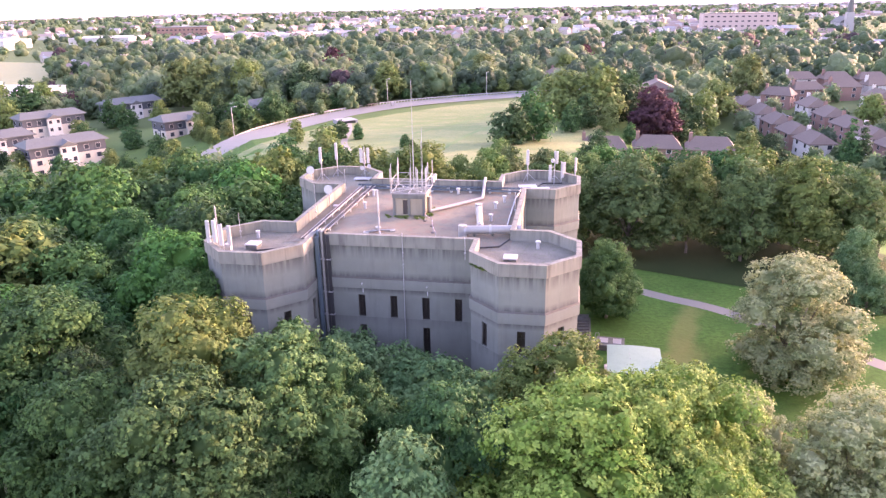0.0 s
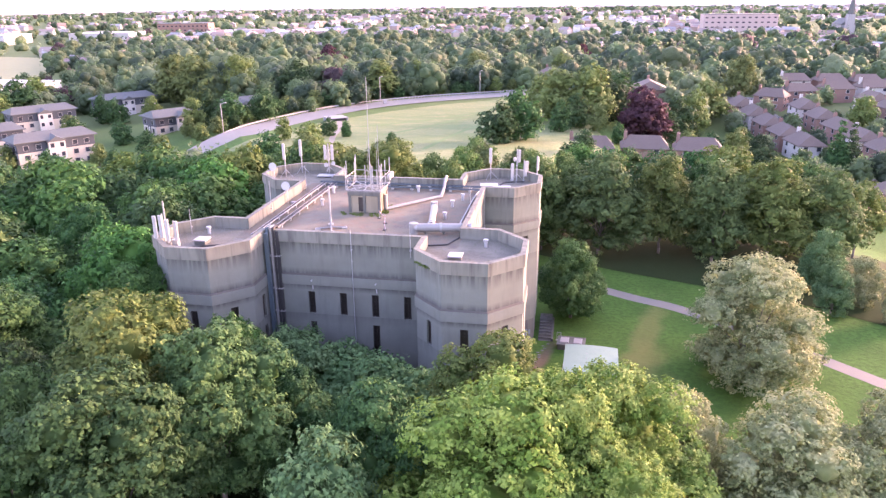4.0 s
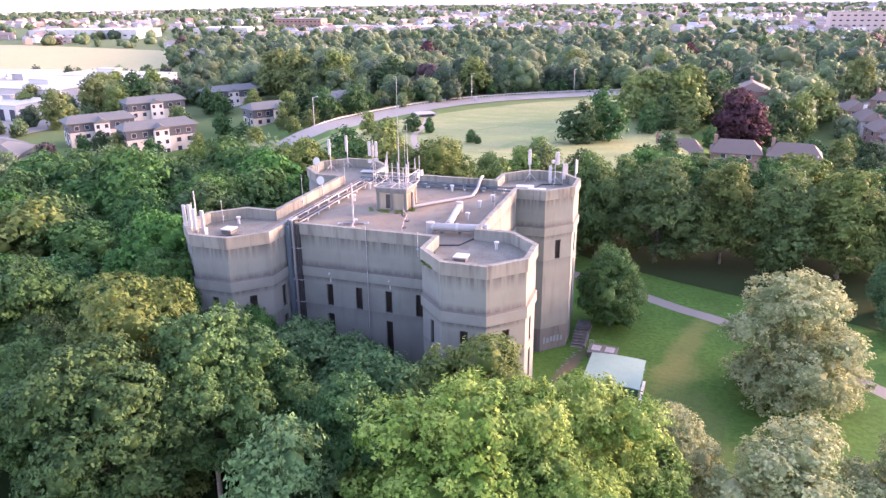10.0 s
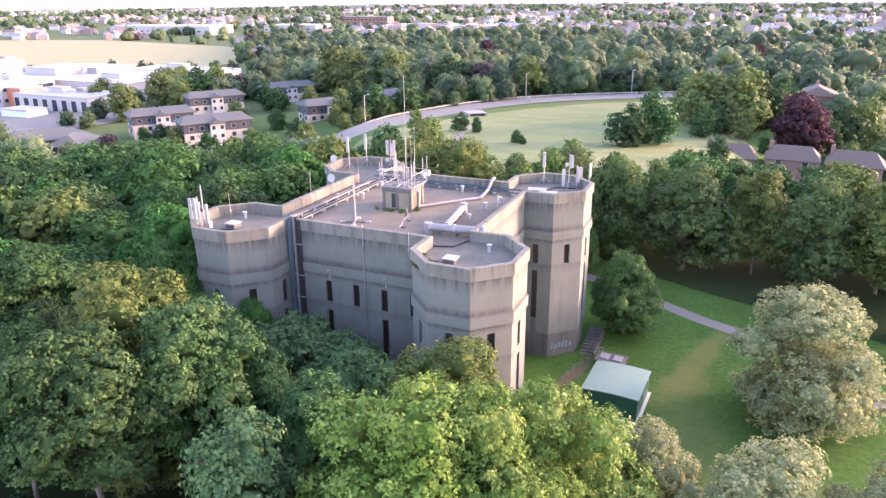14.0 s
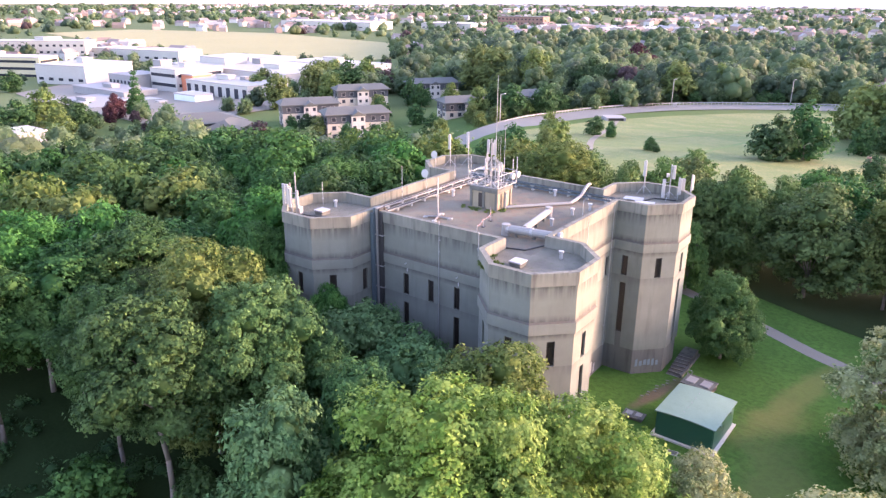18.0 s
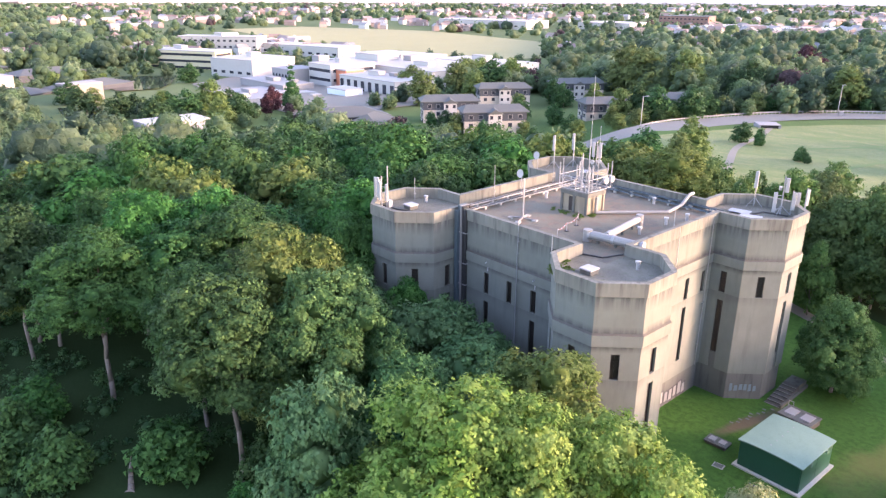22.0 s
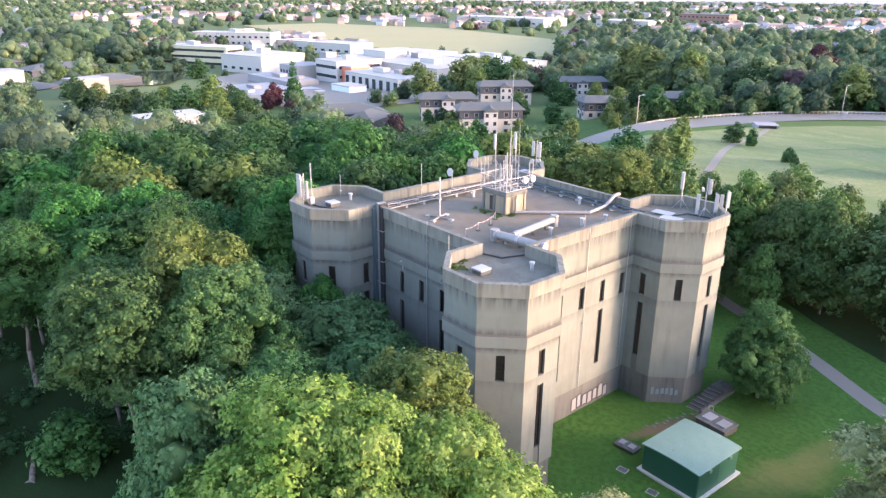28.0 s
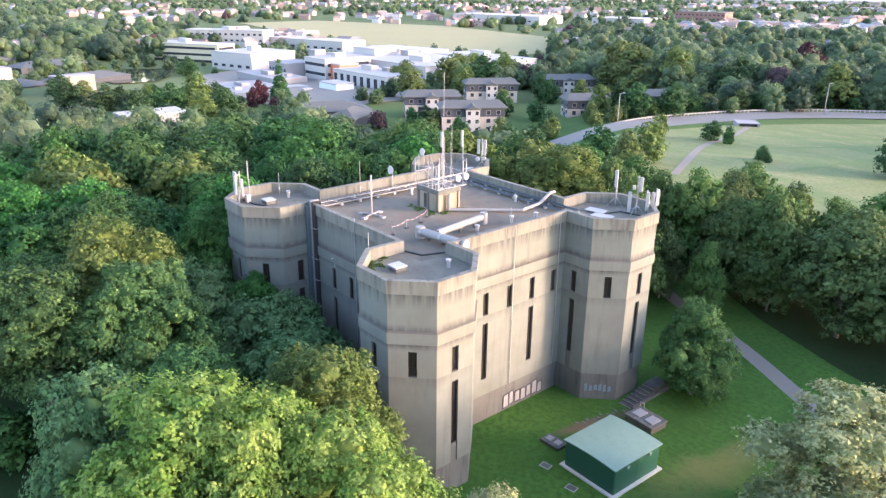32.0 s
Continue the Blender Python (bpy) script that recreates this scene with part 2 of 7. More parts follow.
LEAF = {
    "mid": foliage("mid_green_leaves", (0.017, 0.063, 0.016), (0.041, 0.130, 0.030), (0.090, 0.210, 0.050)),
    "dark": foliage("dark_green_leaves", (0.018, 0.054, 0.020), (0.038, 0.100, 0.034), (0.074, 0.152, 0.050)),
    "deep": foliage("deep_green_leaves", (0.013, 0.049, 0.016), (0.032, 0.098, 0.028), (0.067, 0.152, 0.046)),
    "wood": foliage("shaded_wood_leaves", (0.040, 0.088, 0.026), (0.078, 0.150, 0.042), (0.140, 0.215, 0.062)),
    "lime": foliage("bright_yellow_green_leaves", (0.054, 0.128, 0.018), (0.138, 0.256, 0.042), (0.285, 0.380, 0.095), vary=0.2),
    "fresh": foliage("fresh_green_leaves", (0.026, 0.083, 0.018), (0.058, 0.156, 0.034), (0.115, 0.233, 0.058)),
    "olive": foliage("olive_green_leaves", (0.045, 0.085, 0.018), (0.094, 0.154, 0.035), (0.174, 0.222, 0.060), vary=0.5),
    "grey": foliage("grey_green_leaves", (0.108, 0.148, 0.060), (0.232, 0.282, 0.116), (0.395, 0.410, 0.215), vary=0.25),
    "bright": foliage("light_blue_green_leaves", (0.040, 0.106, 0.040), (0.084, 0.190, 0.068), (0.165, 0.285, 0.110), vary=0.3),
    "hazel": foliage("sunlit_hazel_leaves", (0.026, 0.080, 0.024), (0.062, 0.148, 0.042), (0.125, 0.228, 0.074), vary=0.2),
    "meadow": foliage("pale_open_grown_leaves", (0.070, 0.115, 0.034), (0.110, 0.165, 0.048), (0.165, 0.225, 0.070), vary=0.6),
    "copper": foliage("copper_purple_leaves", (0.05, 0.022, 0.029), (0.085, 0.036, 0.043), (0.12, 0.06, 0.06)),
}


def grass_material():
    """Lawn: two scales of green, with a worn dry strip and bare trodden earth."""
    m = Mat("grass", 0.95)
    a, b, fine = m.noise(7.0, 5.0), m.noise(0.5, 4.0), m.noise(0.12, 2.0)
    c = m.mix(m.ramp(a, [(0.35, (0, 0, 0)), (0.65, (1, 1, 1))]), (0.032, 0.092, 0.016), (0.058, 0.140, 0.024))
    c = m.mix(m.ramp(b, [(0.42, (0, 0, 0)), (0.62, (0.75,) * 3)]), c, (0.028, 0.074, 0.014))
    c = m.mix(m.ramp(fine, [(0.4, (0, 0, 0)), (0.7, (0.4,) * 3)]), c, (0.076, 0.155, 0.032))
    pos = m.n("ShaderNodeNewGeometry").outputs["Position"]
    wob = m.noise(2.4, 4.0)
    for cx, cy, sx, sy, turn, col, amount in ((26.2, 12.5, 1.6, 9.5, -14, (0.150, 0.155, 0.050), 0.55), (25.0, 5.5, 2.2, 6.0, -20, (0.150, 0.152, 0.052), 0.45), (15.4, 4.6, 0.75, 4.4, -14, (0.11, 0.085, 0.06), 0.9), (27.5, -4.0, 3.0, 9.0, 10, (0.12, 0.14, 0.045), 0.5)):
        mp = m.n("ShaderNodeMapping", Vector=pos)
        mp.vector_type = "TEXTURE"
        mp.inputs["Location"].default_value = (cx, cy, 0)
        mp.inputs["Rotation"].default_value = (0, 0, radians(turn))
        mp.inputs["Scale"].default_value = (sx, sy, 400)
        ln = m.n("ShaderNodeVectorMath", Vector=mp.outputs["Vector"])
        ln.operation = "LENGTH"
        add = m.n("ShaderNodeMath")
        add.operation = "MULTIPLY_ADD"
        m.t.links.new(wob, add.inputs[0])
        add.inputs[1].default_value = 1.1
        m.t.links.new(ln.outputs["Value"], add.inputs[2])
        c = m.mix(soft_edge(m, add.outputs["Value"], amount), c, col)
    # farther off the green is dulled, to put distance haze into the colour
    far = m.n("ShaderNodeVectorMath", Vector=pos)
    far.operation = "LENGTH"
    mr = m.n("ShaderNodeMapRange", Value=far.outputs["Value"])
    for k, v in (("From Min", 130.0), ("From Max", 260.0), ("To Min", 0.0), ("To Max", 0.85)):
        mr.inputs[k].default_value = v
    c = m.mix(mr.outputs["Result"], c, m.mix(m.noise(90.0, 4.0), (0.06, 0.10, 0.038), (0.15, 0.165, 0.075)))
    m.color(c)
    m.bump(b, 0.6, 0.1)
    return m.m


def soft_edge(m, value, amount):
    """Full inside, fading to nothing at the rim."""
    mr = m.n("ShaderNodeMapRange", Value=value)
    for k, v in (("From Min", 1.05), ("From Max", 1.7), ("To Min", amount), ("To Max", 0.0)):
        mr.inputs[k].default_value = v
    return mr.outputs["Result"]


GRASS = grass_material()
def meadow_material():
    """Unmown meadow: green with straw-coloured drifts and fine tussocks."""
    m = Mat("pale_meadow_grass", 0.95)
    a, b, c3 = m.noise(26.0, 5.0, (0.6, 1.6, 1)), m.noise(6.0, 5.0, (0.7, 1.5, 1)), m.noise(0.8, 3.0)
    c = m.mix(m.ramp(a, [(0.4, (0, 0, 0)), (0.62, (1, 1, 1))]), (0.092, 0.140, 0.033), (0.160, 0.180, 0.058))
    c = m.mix(m.ramp(b, [(0.48, (0, 0, 0)), (0.66, (0.6,) * 3)]), c, (0.205, 0.194, 0.086))
    m.color(m.mix(m.ramp(c3, [(0.42, (0.55,) * 3), (0.62, (0, 0, 0))]), c, (0.07, 0.125, 0.03)))
    m.bump(c3, 0.6, 0.2)
    return m.m


MEADOW = meadow_material()
TRACK = speckled("trodden_green_grass", (0.065, 0.125, 0.028), (0.095, 0.155, 0.036), 3.0, 0.95, fine=0.4)
HAYFIELD = speckled("straw_coloured_field", (0.195, 0.19, 0.075), (0.255, 0.235, 0.105), 40.0, 0.95, fine=3.0)
# near-black earth: the wood's deep shade is put into this colour
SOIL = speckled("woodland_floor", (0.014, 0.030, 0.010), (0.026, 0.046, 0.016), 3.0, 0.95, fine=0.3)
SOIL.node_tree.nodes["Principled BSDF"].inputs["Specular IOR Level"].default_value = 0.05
GRASS.node_tree.nodes["Principled BSDF"].inputs["Specular IOR Level"].default_value = 0.1
TARMAC = speckled("grey_tarmac", (0.145, 0.132, 0.105), (0.195, 0.18, 0.148), 3.0, 0.9, fine=0.1)
ROAD_M = speckled("pale_road_surface", (0.115, 0.122, 0.112), (0.15, 0.158, 0.145), 8.0, 0.85, fine=0.6)

# emission gives the backdrop the brightness of horizon haze
HAZE = Mat("glowing_horizon_haze", 1.0).color((0.3, 0.3, 0.3))
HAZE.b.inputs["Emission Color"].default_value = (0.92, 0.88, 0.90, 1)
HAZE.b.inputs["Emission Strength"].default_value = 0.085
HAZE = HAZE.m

# ---- mesh helpers ----


def part(name, bm, material, parent=None, label="", smooth=False):
    me = bpy.data.meshes.new(name)
    bm.to_mesh(me)
    bm.free()
    me.materials.append(material)
    if smooth:
        me.polygons.foreach_set("use_smooth", [True] * len(me.polygons))
    ob = new(name, me)
    if parent is not None:
        ob.parent = parent
    if label:
        ob["label"] = label
    return ob


def thing(name, label, category, at=(0, 0, 0), turn=0.0, group="", kind=""):
    ob = new(name)
    ob.matrix_basis = pose(*at, 0, 0, turn)
    return tagged(ob, label, category, group, kind)


def box(bm, x0, x1, y0, y1, z0, z1, m=None):
    vs = [bm.verts.new((x, y, z)) for z in (z0, z1) for x, y in ((x0, y0), (x1, y0), (x1, y1), (x0, y1))]
    if m is not None:
        for v in vs:
            v.co = m @ v.co
    for f in ((0, 3, 2, 1), (4, 5, 6, 7), (0, 1, 5, 4), (1, 2, 6, 5), (2, 3, 7, 6), (3, 0, 4, 7)):
        bm.faces.new([vs[i] for i in f])
    return vs


def boxes(*rows):
    bm = bmesh.new()
    for r in rows:
        box(bm, *r)
    return bm


def prism(bm, pts, z0, z1):
    a = [bm.verts.new((x, y, z0)) for x, y in pts]
    b = [bm.verts.new((x, y, z1)) for x, y in pts]
    n = len(pts)
    bm.faces.new(a[::-1])
    bm.faces.new(b)
    for i in range(n):
        bm.faces.new((a[i], a[(i + 1) % n], b[(i + 1) % n], b[i]))
    return bm


def rod(bm, p, q, r0, r1=None, sides=8):
    p, q = Vector(p), Vector(q)
    r1 = r0 if r1 is None else r1
    z = (q - p).normalized()
    x = z.orthogonal().normalized()
    y = z.cross(x)
    rings = []
    for c, r in ((p, r0), (q, r1)):
        rings.append([bm.verts.new(c + r * (math.cos(a) * x + math.sin(a) * y)) for a in (2 * math.pi * i / sides for i in range(sides))])
    for i in range(sides):
        bm.faces.new((rings[0][i], rings[0][(i + 1) % sides], rings[1][(i + 1) % sides], rings[1][i]))
    bm.faces.new(rings[0][::-1])
    bm.faces.new(rings[1])


def rods(*rows, sides=8):
    bm = bmesh.new()
    for p, q, r in rows:
        rod(bm, p, q, r, sides=sides)
    return bm


def tube(bm, pts, r, sides=8):
    """A bent pipe with round joints."""
    for p, q in zip(pts, pts[1:]):
        rod(bm, p, q, r, sides=sides)
    for p in pts[1:-1]:
        bmesh.ops.create_icosphere(bm, subdivisions=1, radius=r * 1.03, matrix=Matrix.Translation(p))


# ---- the lie of the land ----


def ease(v):
    v = min(1.0, max(0.0, v))
    return v * v * (3 - 2 * v)


def land(x, y):
    r, az = math.hypot(x, y), math.degrees(math.atan2(x, y))
    w = ease((-az - 28) / 14) * (1 - 0.55 * ease((-az - 68) / 22))
    z = -11.0 * w * ease((r - 30) / 95) - 5.8 * (1 - w) * ease((r - 70) / 130)
    e = ease((az - 8) / 9) * (1 - ease((az - 55) / 15))
    z -= 8.2 * e * ease((r - 58) / 45) * (1 - ease((r - 190) / 130))
    return z - (5.0 + 2.0 * (1 - w)) * ease((r - 240) / 230)


def sheet(name, material, pts, step, lift, label, category, kind="structure"):
    """A patch of ground that follows the land, from its outline in plan."""
    bm = bmesh.new()
    vs = [bm.verts.new((x, y, 0)) for x, y in pts]
    bm.faces.new(vs)
    xs, ys = [p[0] for p in pts], [p[1] for p in pts]
    for axis, lo, hi in ((0, min(xs), max(xs)), (1, min(ys), max(ys))):
        n = int((hi - lo) / step)
        for i in range(1, n + 1):
            co, no = [0, 0, 0], [0, 0, 0]
            co[axis], no[axis] = lo + (hi - lo) * i / (n + 1), 1
            bmesh.ops.bisect_plane(bm, geom=bm.verts[:] + bm.edges[:] + bm.faces[:], plane_co=co, plane_no=no)
    for v in bm.verts:
        v.co.z = land(v.co.x, v.co.y) + lift
    bmesh.ops.recalc_face_normals(bm, faces=bm.faces[:])
    return tagged(part(name, bm, material), label, category, kind=kind)


def ribbon(name, material, line, width, lift, label, category):
    """A path or road along a line in plan, smoothed."""
    pts = [Vector(p) for p in line]
    fine = []
    for i in range(len(pts) - 1):
        a, b, c, d = pts[max(0, i - 1)], pts[i], pts[i + 1], pts[min(len(pts) - 1, i + 2)]
        for k in range(8):
            t = k / 8
            fine.append(0.5 * ((2 * b) + (c - a) * t + (2 * a - 5 * b + 4 * c - d) * t * t + (3 * b - a - 3 * c + d) * t ** 3))
    fine.append(pts[-1])
    bm = bmesh.new()
    rows = []
    for i, p in enumerate(fine):
        d = (fine[min(i + 1, len(fine) - 1)] - fine[max(0, i - 1)]).normalized()
        n = Vector((-d.y, d.x))
        z = land(p.x, p.y) + (lift if not callable(lift) else lift(p))
        rows.append([bm.verts.new((*(p + n * s * width / 2), z)) for s in (-1, -0.33, 0.33, 1)])
    for a, b in zip(rows, rows[1:]):
        for k in range(3):
            bm.faces.new((a[k], a[k + 1], b[k + 1], b[k]))
    bmesh.ops.recalc_face_normals(bm, faces=bm.faces[:])
    if bm.faces[0].normal.z < 0:
        bmesh.ops.reverse_faces(bm, faces=bm.faces[:])
    return tagged(part(name, bm, material), label, category, kind="structure"), fine


def skyline():
    """A plain pale wall added to close the view, glowing like haze at the horizon."""
    bm = bmesh.new()
    n = 96
    rows = []
    for k in range(n):
        a = 2 * math.pi * k / n
        r = 3050.0
        rows.append([bm.verts.new((r * math.cos(a), r * math.sin(a), z)) for z in (-60.0, 62.0 + 9.0 * math.sin(3.0 * a) + 6.0 * math.sin(11.0 * a))])
    for a, b in zip(rows, rows[1:] + rows[:1]):
        bm.faces.new((a[0], b[0], b[1], a[1]))
    tagged(part("backdrop", bm, HAZE), "glowing pale wall standing in for haze on the horizon", "backdrop", kind="structure")


skyline()

# ground: one sheet out to the horizon
def ground_sheet():
    bm = bmesh.new()
    radii = [4.0 * i for i in range(1, 70)] + [280 * 1.12 ** i for i in range(1, 26)]
    sectors = 120
    centre = bm.verts.new((0, 0, 0))
    prev = None
    for r in radii:
        ring = []
        for k in range(sectors):
            a = 2 * math.pi * k / sectors
            x, y = r * math.cos(a), r * math.sin(a)
            ring.append(bm.verts.new((x, y, land(x, y))))
        for k in range(sectors):
            if prev:
                bm.faces.new((prev[k], ring[k], ring[(k + 1) % sectors], prev[(k + 1) % sectors]))
            else:
                bm.faces.new((centre, ring[k], ring[(k + 1) % sectors]))
        prev = ring
    tagged(part("ground", bm, GRASS), "rough green grass on gently falling land", "grass", kind="structure")


ground_sheet()
WOOD_EDGE = [(-140, -70), (-20, -75), (5, -60), (22, -52), (24, -26), (13, -21), (-14, -18), (-17, 16), (-2, 20), (-8, 42), (-45, 62), (-100, 95), (-150, 110), (-190, 60)]
sheet("woodland_floor", SOIL, WOOD_EDGE, 8.0, 0.05, "leafy earth under the trees, darkened for their shade", "woodland floor")
sheet("woodland_floor", SOIL, [(6, 40), (14, 35), (24, 30.5), (35, 26.5), (46, 22), (56, 15), (92, 20), (85, 60), (40, 58), (4, 52)], 8.0, 0.05, "leafy earth beneath tall trees, darkened for their shade", "woodland floor")
sheet("meadow", MEADOW, [(-72, 142), (-66, 174), (-51, 198), (-33, 220), (-12, 236), (12, 244), (18, 200), (26, 150), (30, 100), (22, 60), (8, 46), (-10, 44), (-42, 60), (-66, 88), (-76, 120)], 9.0, 0.14, "pale mown meadow grass on a slope", "meadow")
sheet("field", HAYFIELD, [(-895, 400), (-900, 520), (-700, 590), (-450, 540), (-350, 405), (-355, 345), (-490, 318), (-650, 350)], 40.0, 0.4, "flat straw-coloured field between hedges", "field")
ribbon("footpath", TARMAC, [(-6, 39.4), (3.4, 33.2), (16, 27.2), (25, 22), (31.6, 18.4), (44, 7.5), (58, -8), (70, -30)], 1.9, 0.02, "grey tarmac footpath curving over the lawn", "path")
ribbon("footpath", TARMAC, [(-30, 86), (-38.5, 105), (-46, 122), (-50.5, 136), (-55, 155), (-62, 177)], 1.7, 0.2, "pale gravel path across the meadow", "path")
for line in ([(-19, 112), (-17, 138), (-14, 161), (-6, 186)], [(3, 134), (5, 146), (9, 172), (12, 200)], [(-50, 160), (-43, 167), (-25, 189), (-6, 215)], [(-37, 140), (-26, 170), (-14, 205)]):
    ribbon("grass_track", TRACK, line, 1.5, 0.2, "narrow trodden track through the meadow", "track")
ROAD_LINE = [(-98, 60), (-90, 95), (-84.5, 128), (-82.5, 150), (-79, 172), (-71.5, 194), (-60, 213.5), (-45, 229), (-27, 242), (-7, 254), (12, 262), (50, 268), (110, 262)]
road, ROAD_FINE = ribbon("road", ROAD_M, ROAD_LINE, 12.5, 0.25, "wide pale grey curved road", "road")

# ---- the concrete building ----
TOP, ROOF, HALF, OFF, RAD = 17.0, 16.1, 9.22, 10.42, 3.95
FASCIA, BAND_T, BAND_B, PLINTH = 16.05, 13.4, 12.45, 2.6
building = thing("building", "weathered grey concrete block with four octagonal corner towers", "building")


def octagon(cx, cy, r):
    h = r * math.tan(math.pi / 8)
    return [(cx + x, cy + y) for x, y in ((r, -h), (r, h), (h, r), (-h, r), (-r, h), (-r, -h), (-h, -r), (h, -r))]


def facet(name, p, q, z0, z1, thick, material, parent, holes=()):
    """An upright wall from p to q (outer face on the right hand of p to q), with openings cut through it."""
    p, q = Vector(p), Vector(q)
    L = (q - p).length
    d = (q - p) / L
    n = Vector((-d.y, d.x))                   # inward
    us = sorted({0.0, L, *(u for h in holes for u in h[:2])})
    zs = sorted({z0, z1, *(z for h in holes for z in h[2:])})
    bm = bmesh.new()

    def at(u, z, depth):
        w = p + d * u + n * depth
        return bm.verts.new((w.x, w.y, z))

    def quad(*c):
        bm.faces.new([at(*k) for k in c])

    solid = lambda i, j: 0 <= i < len(us) - 1 and 0 <= j < len(zs) - 1 and not any(h[0] <= us[i] + 1e-6 and us[i + 1] <= h[1] + 1e-6 and h[2] <= zs[j] + 1e-6 and zs[j + 1] <= h[3] + 1e-6 for h in holes)
    for i in range(len(us) - 1):
        for j in range(len(zs) - 1):
            if not solid(i, j):
                continue
            a, b, c, e = us[i], us[i + 1], zs[j], zs[j + 1]
            quad((a, c, 0), (b, c, 0), (b, e, 0), (a, e, 0))
            quad((b, c, thick), (a, c, thick), (a, e, thick), (b, e, thick))
            if not solid(i - 1, j):
                quad((a, c, thick), (a, c, 0), (a, e, 0), (a, e, thick))
            if not solid(i + 1, j):
                quad((b, c, 0), (b, c, thick), (b, e, thick), (b, e, 0))
            if not solid(i, j - 1):
                quad((a, c, thick), (b, c, thick), (b, c, 0), (a, c, 0))
            if not solid(i, j + 1):
                quad((a, e, 0), (b, e, 0), (b, e, thick), (a, e, thick))
    bmesh.ops.remove_doubles(bm, verts=bm.verts, dist=1e-5)
    return part(name, bm, material, parent)


def slit_window(p, q, u0, u1, z0, z1, parent):
    """A tall dark slit window set back in its opening: frame, pane and cross bars."""
    p, q = Vector(p), Vector(q)
    d = (q - p).normalized()
    n = Vector((-d.y, d.x))
    m = Matrix(((d.x, n.x, 0, p.x), (d.y, n.y, 0, p.y), (0, 0, 1, 0), (0, 0, 0, 1)))
    bm = bmesh.new()
    w = 0.05
    for r in ((u0, u0 + w, 0.16, 0.26, z0, z1), (u1 - w, u1, 0.16, 0.26, z0, z1), (u0 + w, u1 - w, 0.16, 0.26, z0, z0 + w), (u0 + w, u1 - w, 0.16, 0.26, z1 - w, z1)):
        box(bm, *r, m=m)
    win = part("window", bm, FRAME, parent, "dark brown slit window")
    bm = bmesh.new()
    box(bm, u0 + w, u1 - w, 0.22, 0.24, z0 + w, z1 - w, m=m)
    part("pane", bm, GLASS, win)
    bm = bmesh.new()
    box(bm, 0.5 * (u0 + u1) - 0.02, 0.5 * (u0 + u1) + 0.02, 0.17, 0.215, z0 + w, z1 - w, m=m)
    n_bars = max(1, int((z1 - z0) / 0.95))
    for k in range(1, n_bars + 1):
        z = z0 + (z1 - z0) * k / (n_bars + 1)
        box(bm, u0 + w, u1 - w, 0.175, 0.212, z - 0.02, z + 0.02, m=m)
    part("glazing_bar", bm, FRAME, win)
    if z0 == LOW[0]:
        bm = bmesh.new()
        box(bm, u0, u1, 0.08, 0.3, PLINTH - 0.05, z0, m=m)
        part("apron", bm, CONC_BASE, parent, "recessed stained panel below the window")


UP, LOW = (9.92, 11.86), (4.12, 9.2)


def opened(holes):
    """Openings in the wall: below a lower window the recess runs on down to the plinth."""
    return [(h[0], h[1], PLINTH if h[2] == LOW[0] else h[2], h[3]) for h in holes]


def course(name, p0, q0, p1, q1, pi, qi, z0, z1, z2, material, parent):
    """A band standing proud of a wall: outer face z0 to z1, sloped back to the wall at z2."""
    bm = bmesh.new()
    v = [bm.verts.new(c) for c in ((*p1, z0), (*q1, z0), (*q1, z1), (*p1, z1), (*pi, z0), (*qi, z0), (*qi, z2), (*pi, z2))]
    for f in ((0, 1, 2, 3), (3, 2, 6, 7), (4, 5, 1, 0), (5, 6, 2, 1), (0, 3, 7, 4), (7, 6, 5, 4)):
        bm.faces.new([v[i] for i in f])
    bm.faces.ensure_lookup_table()
    bm.faces[1].material_index = 1 if name == "band" else 0
    bmesh.ops.recalc_face_normals(bm, faces=bm.faces)
    ob = part(name, bm, material, parent)
    if name == "band":
        ob.data.materials.append(GRIME)           # the ledge on top has gone dark with moss and soot
    return ob


def clip_to(p, q, inside):
    """Shorten the piece from p to q to where inside is false for its end."""
    p, q = Vector(p), Vector(q)
    lo, hi = 0.0, 1.0
    for _ in range(40):
        mid = 0.5 * (lo + hi)
        if inside(p + (q - p) * mid):
            hi = mid
        else:
            lo = mid
    return tuple(p + (q - p) * lo)


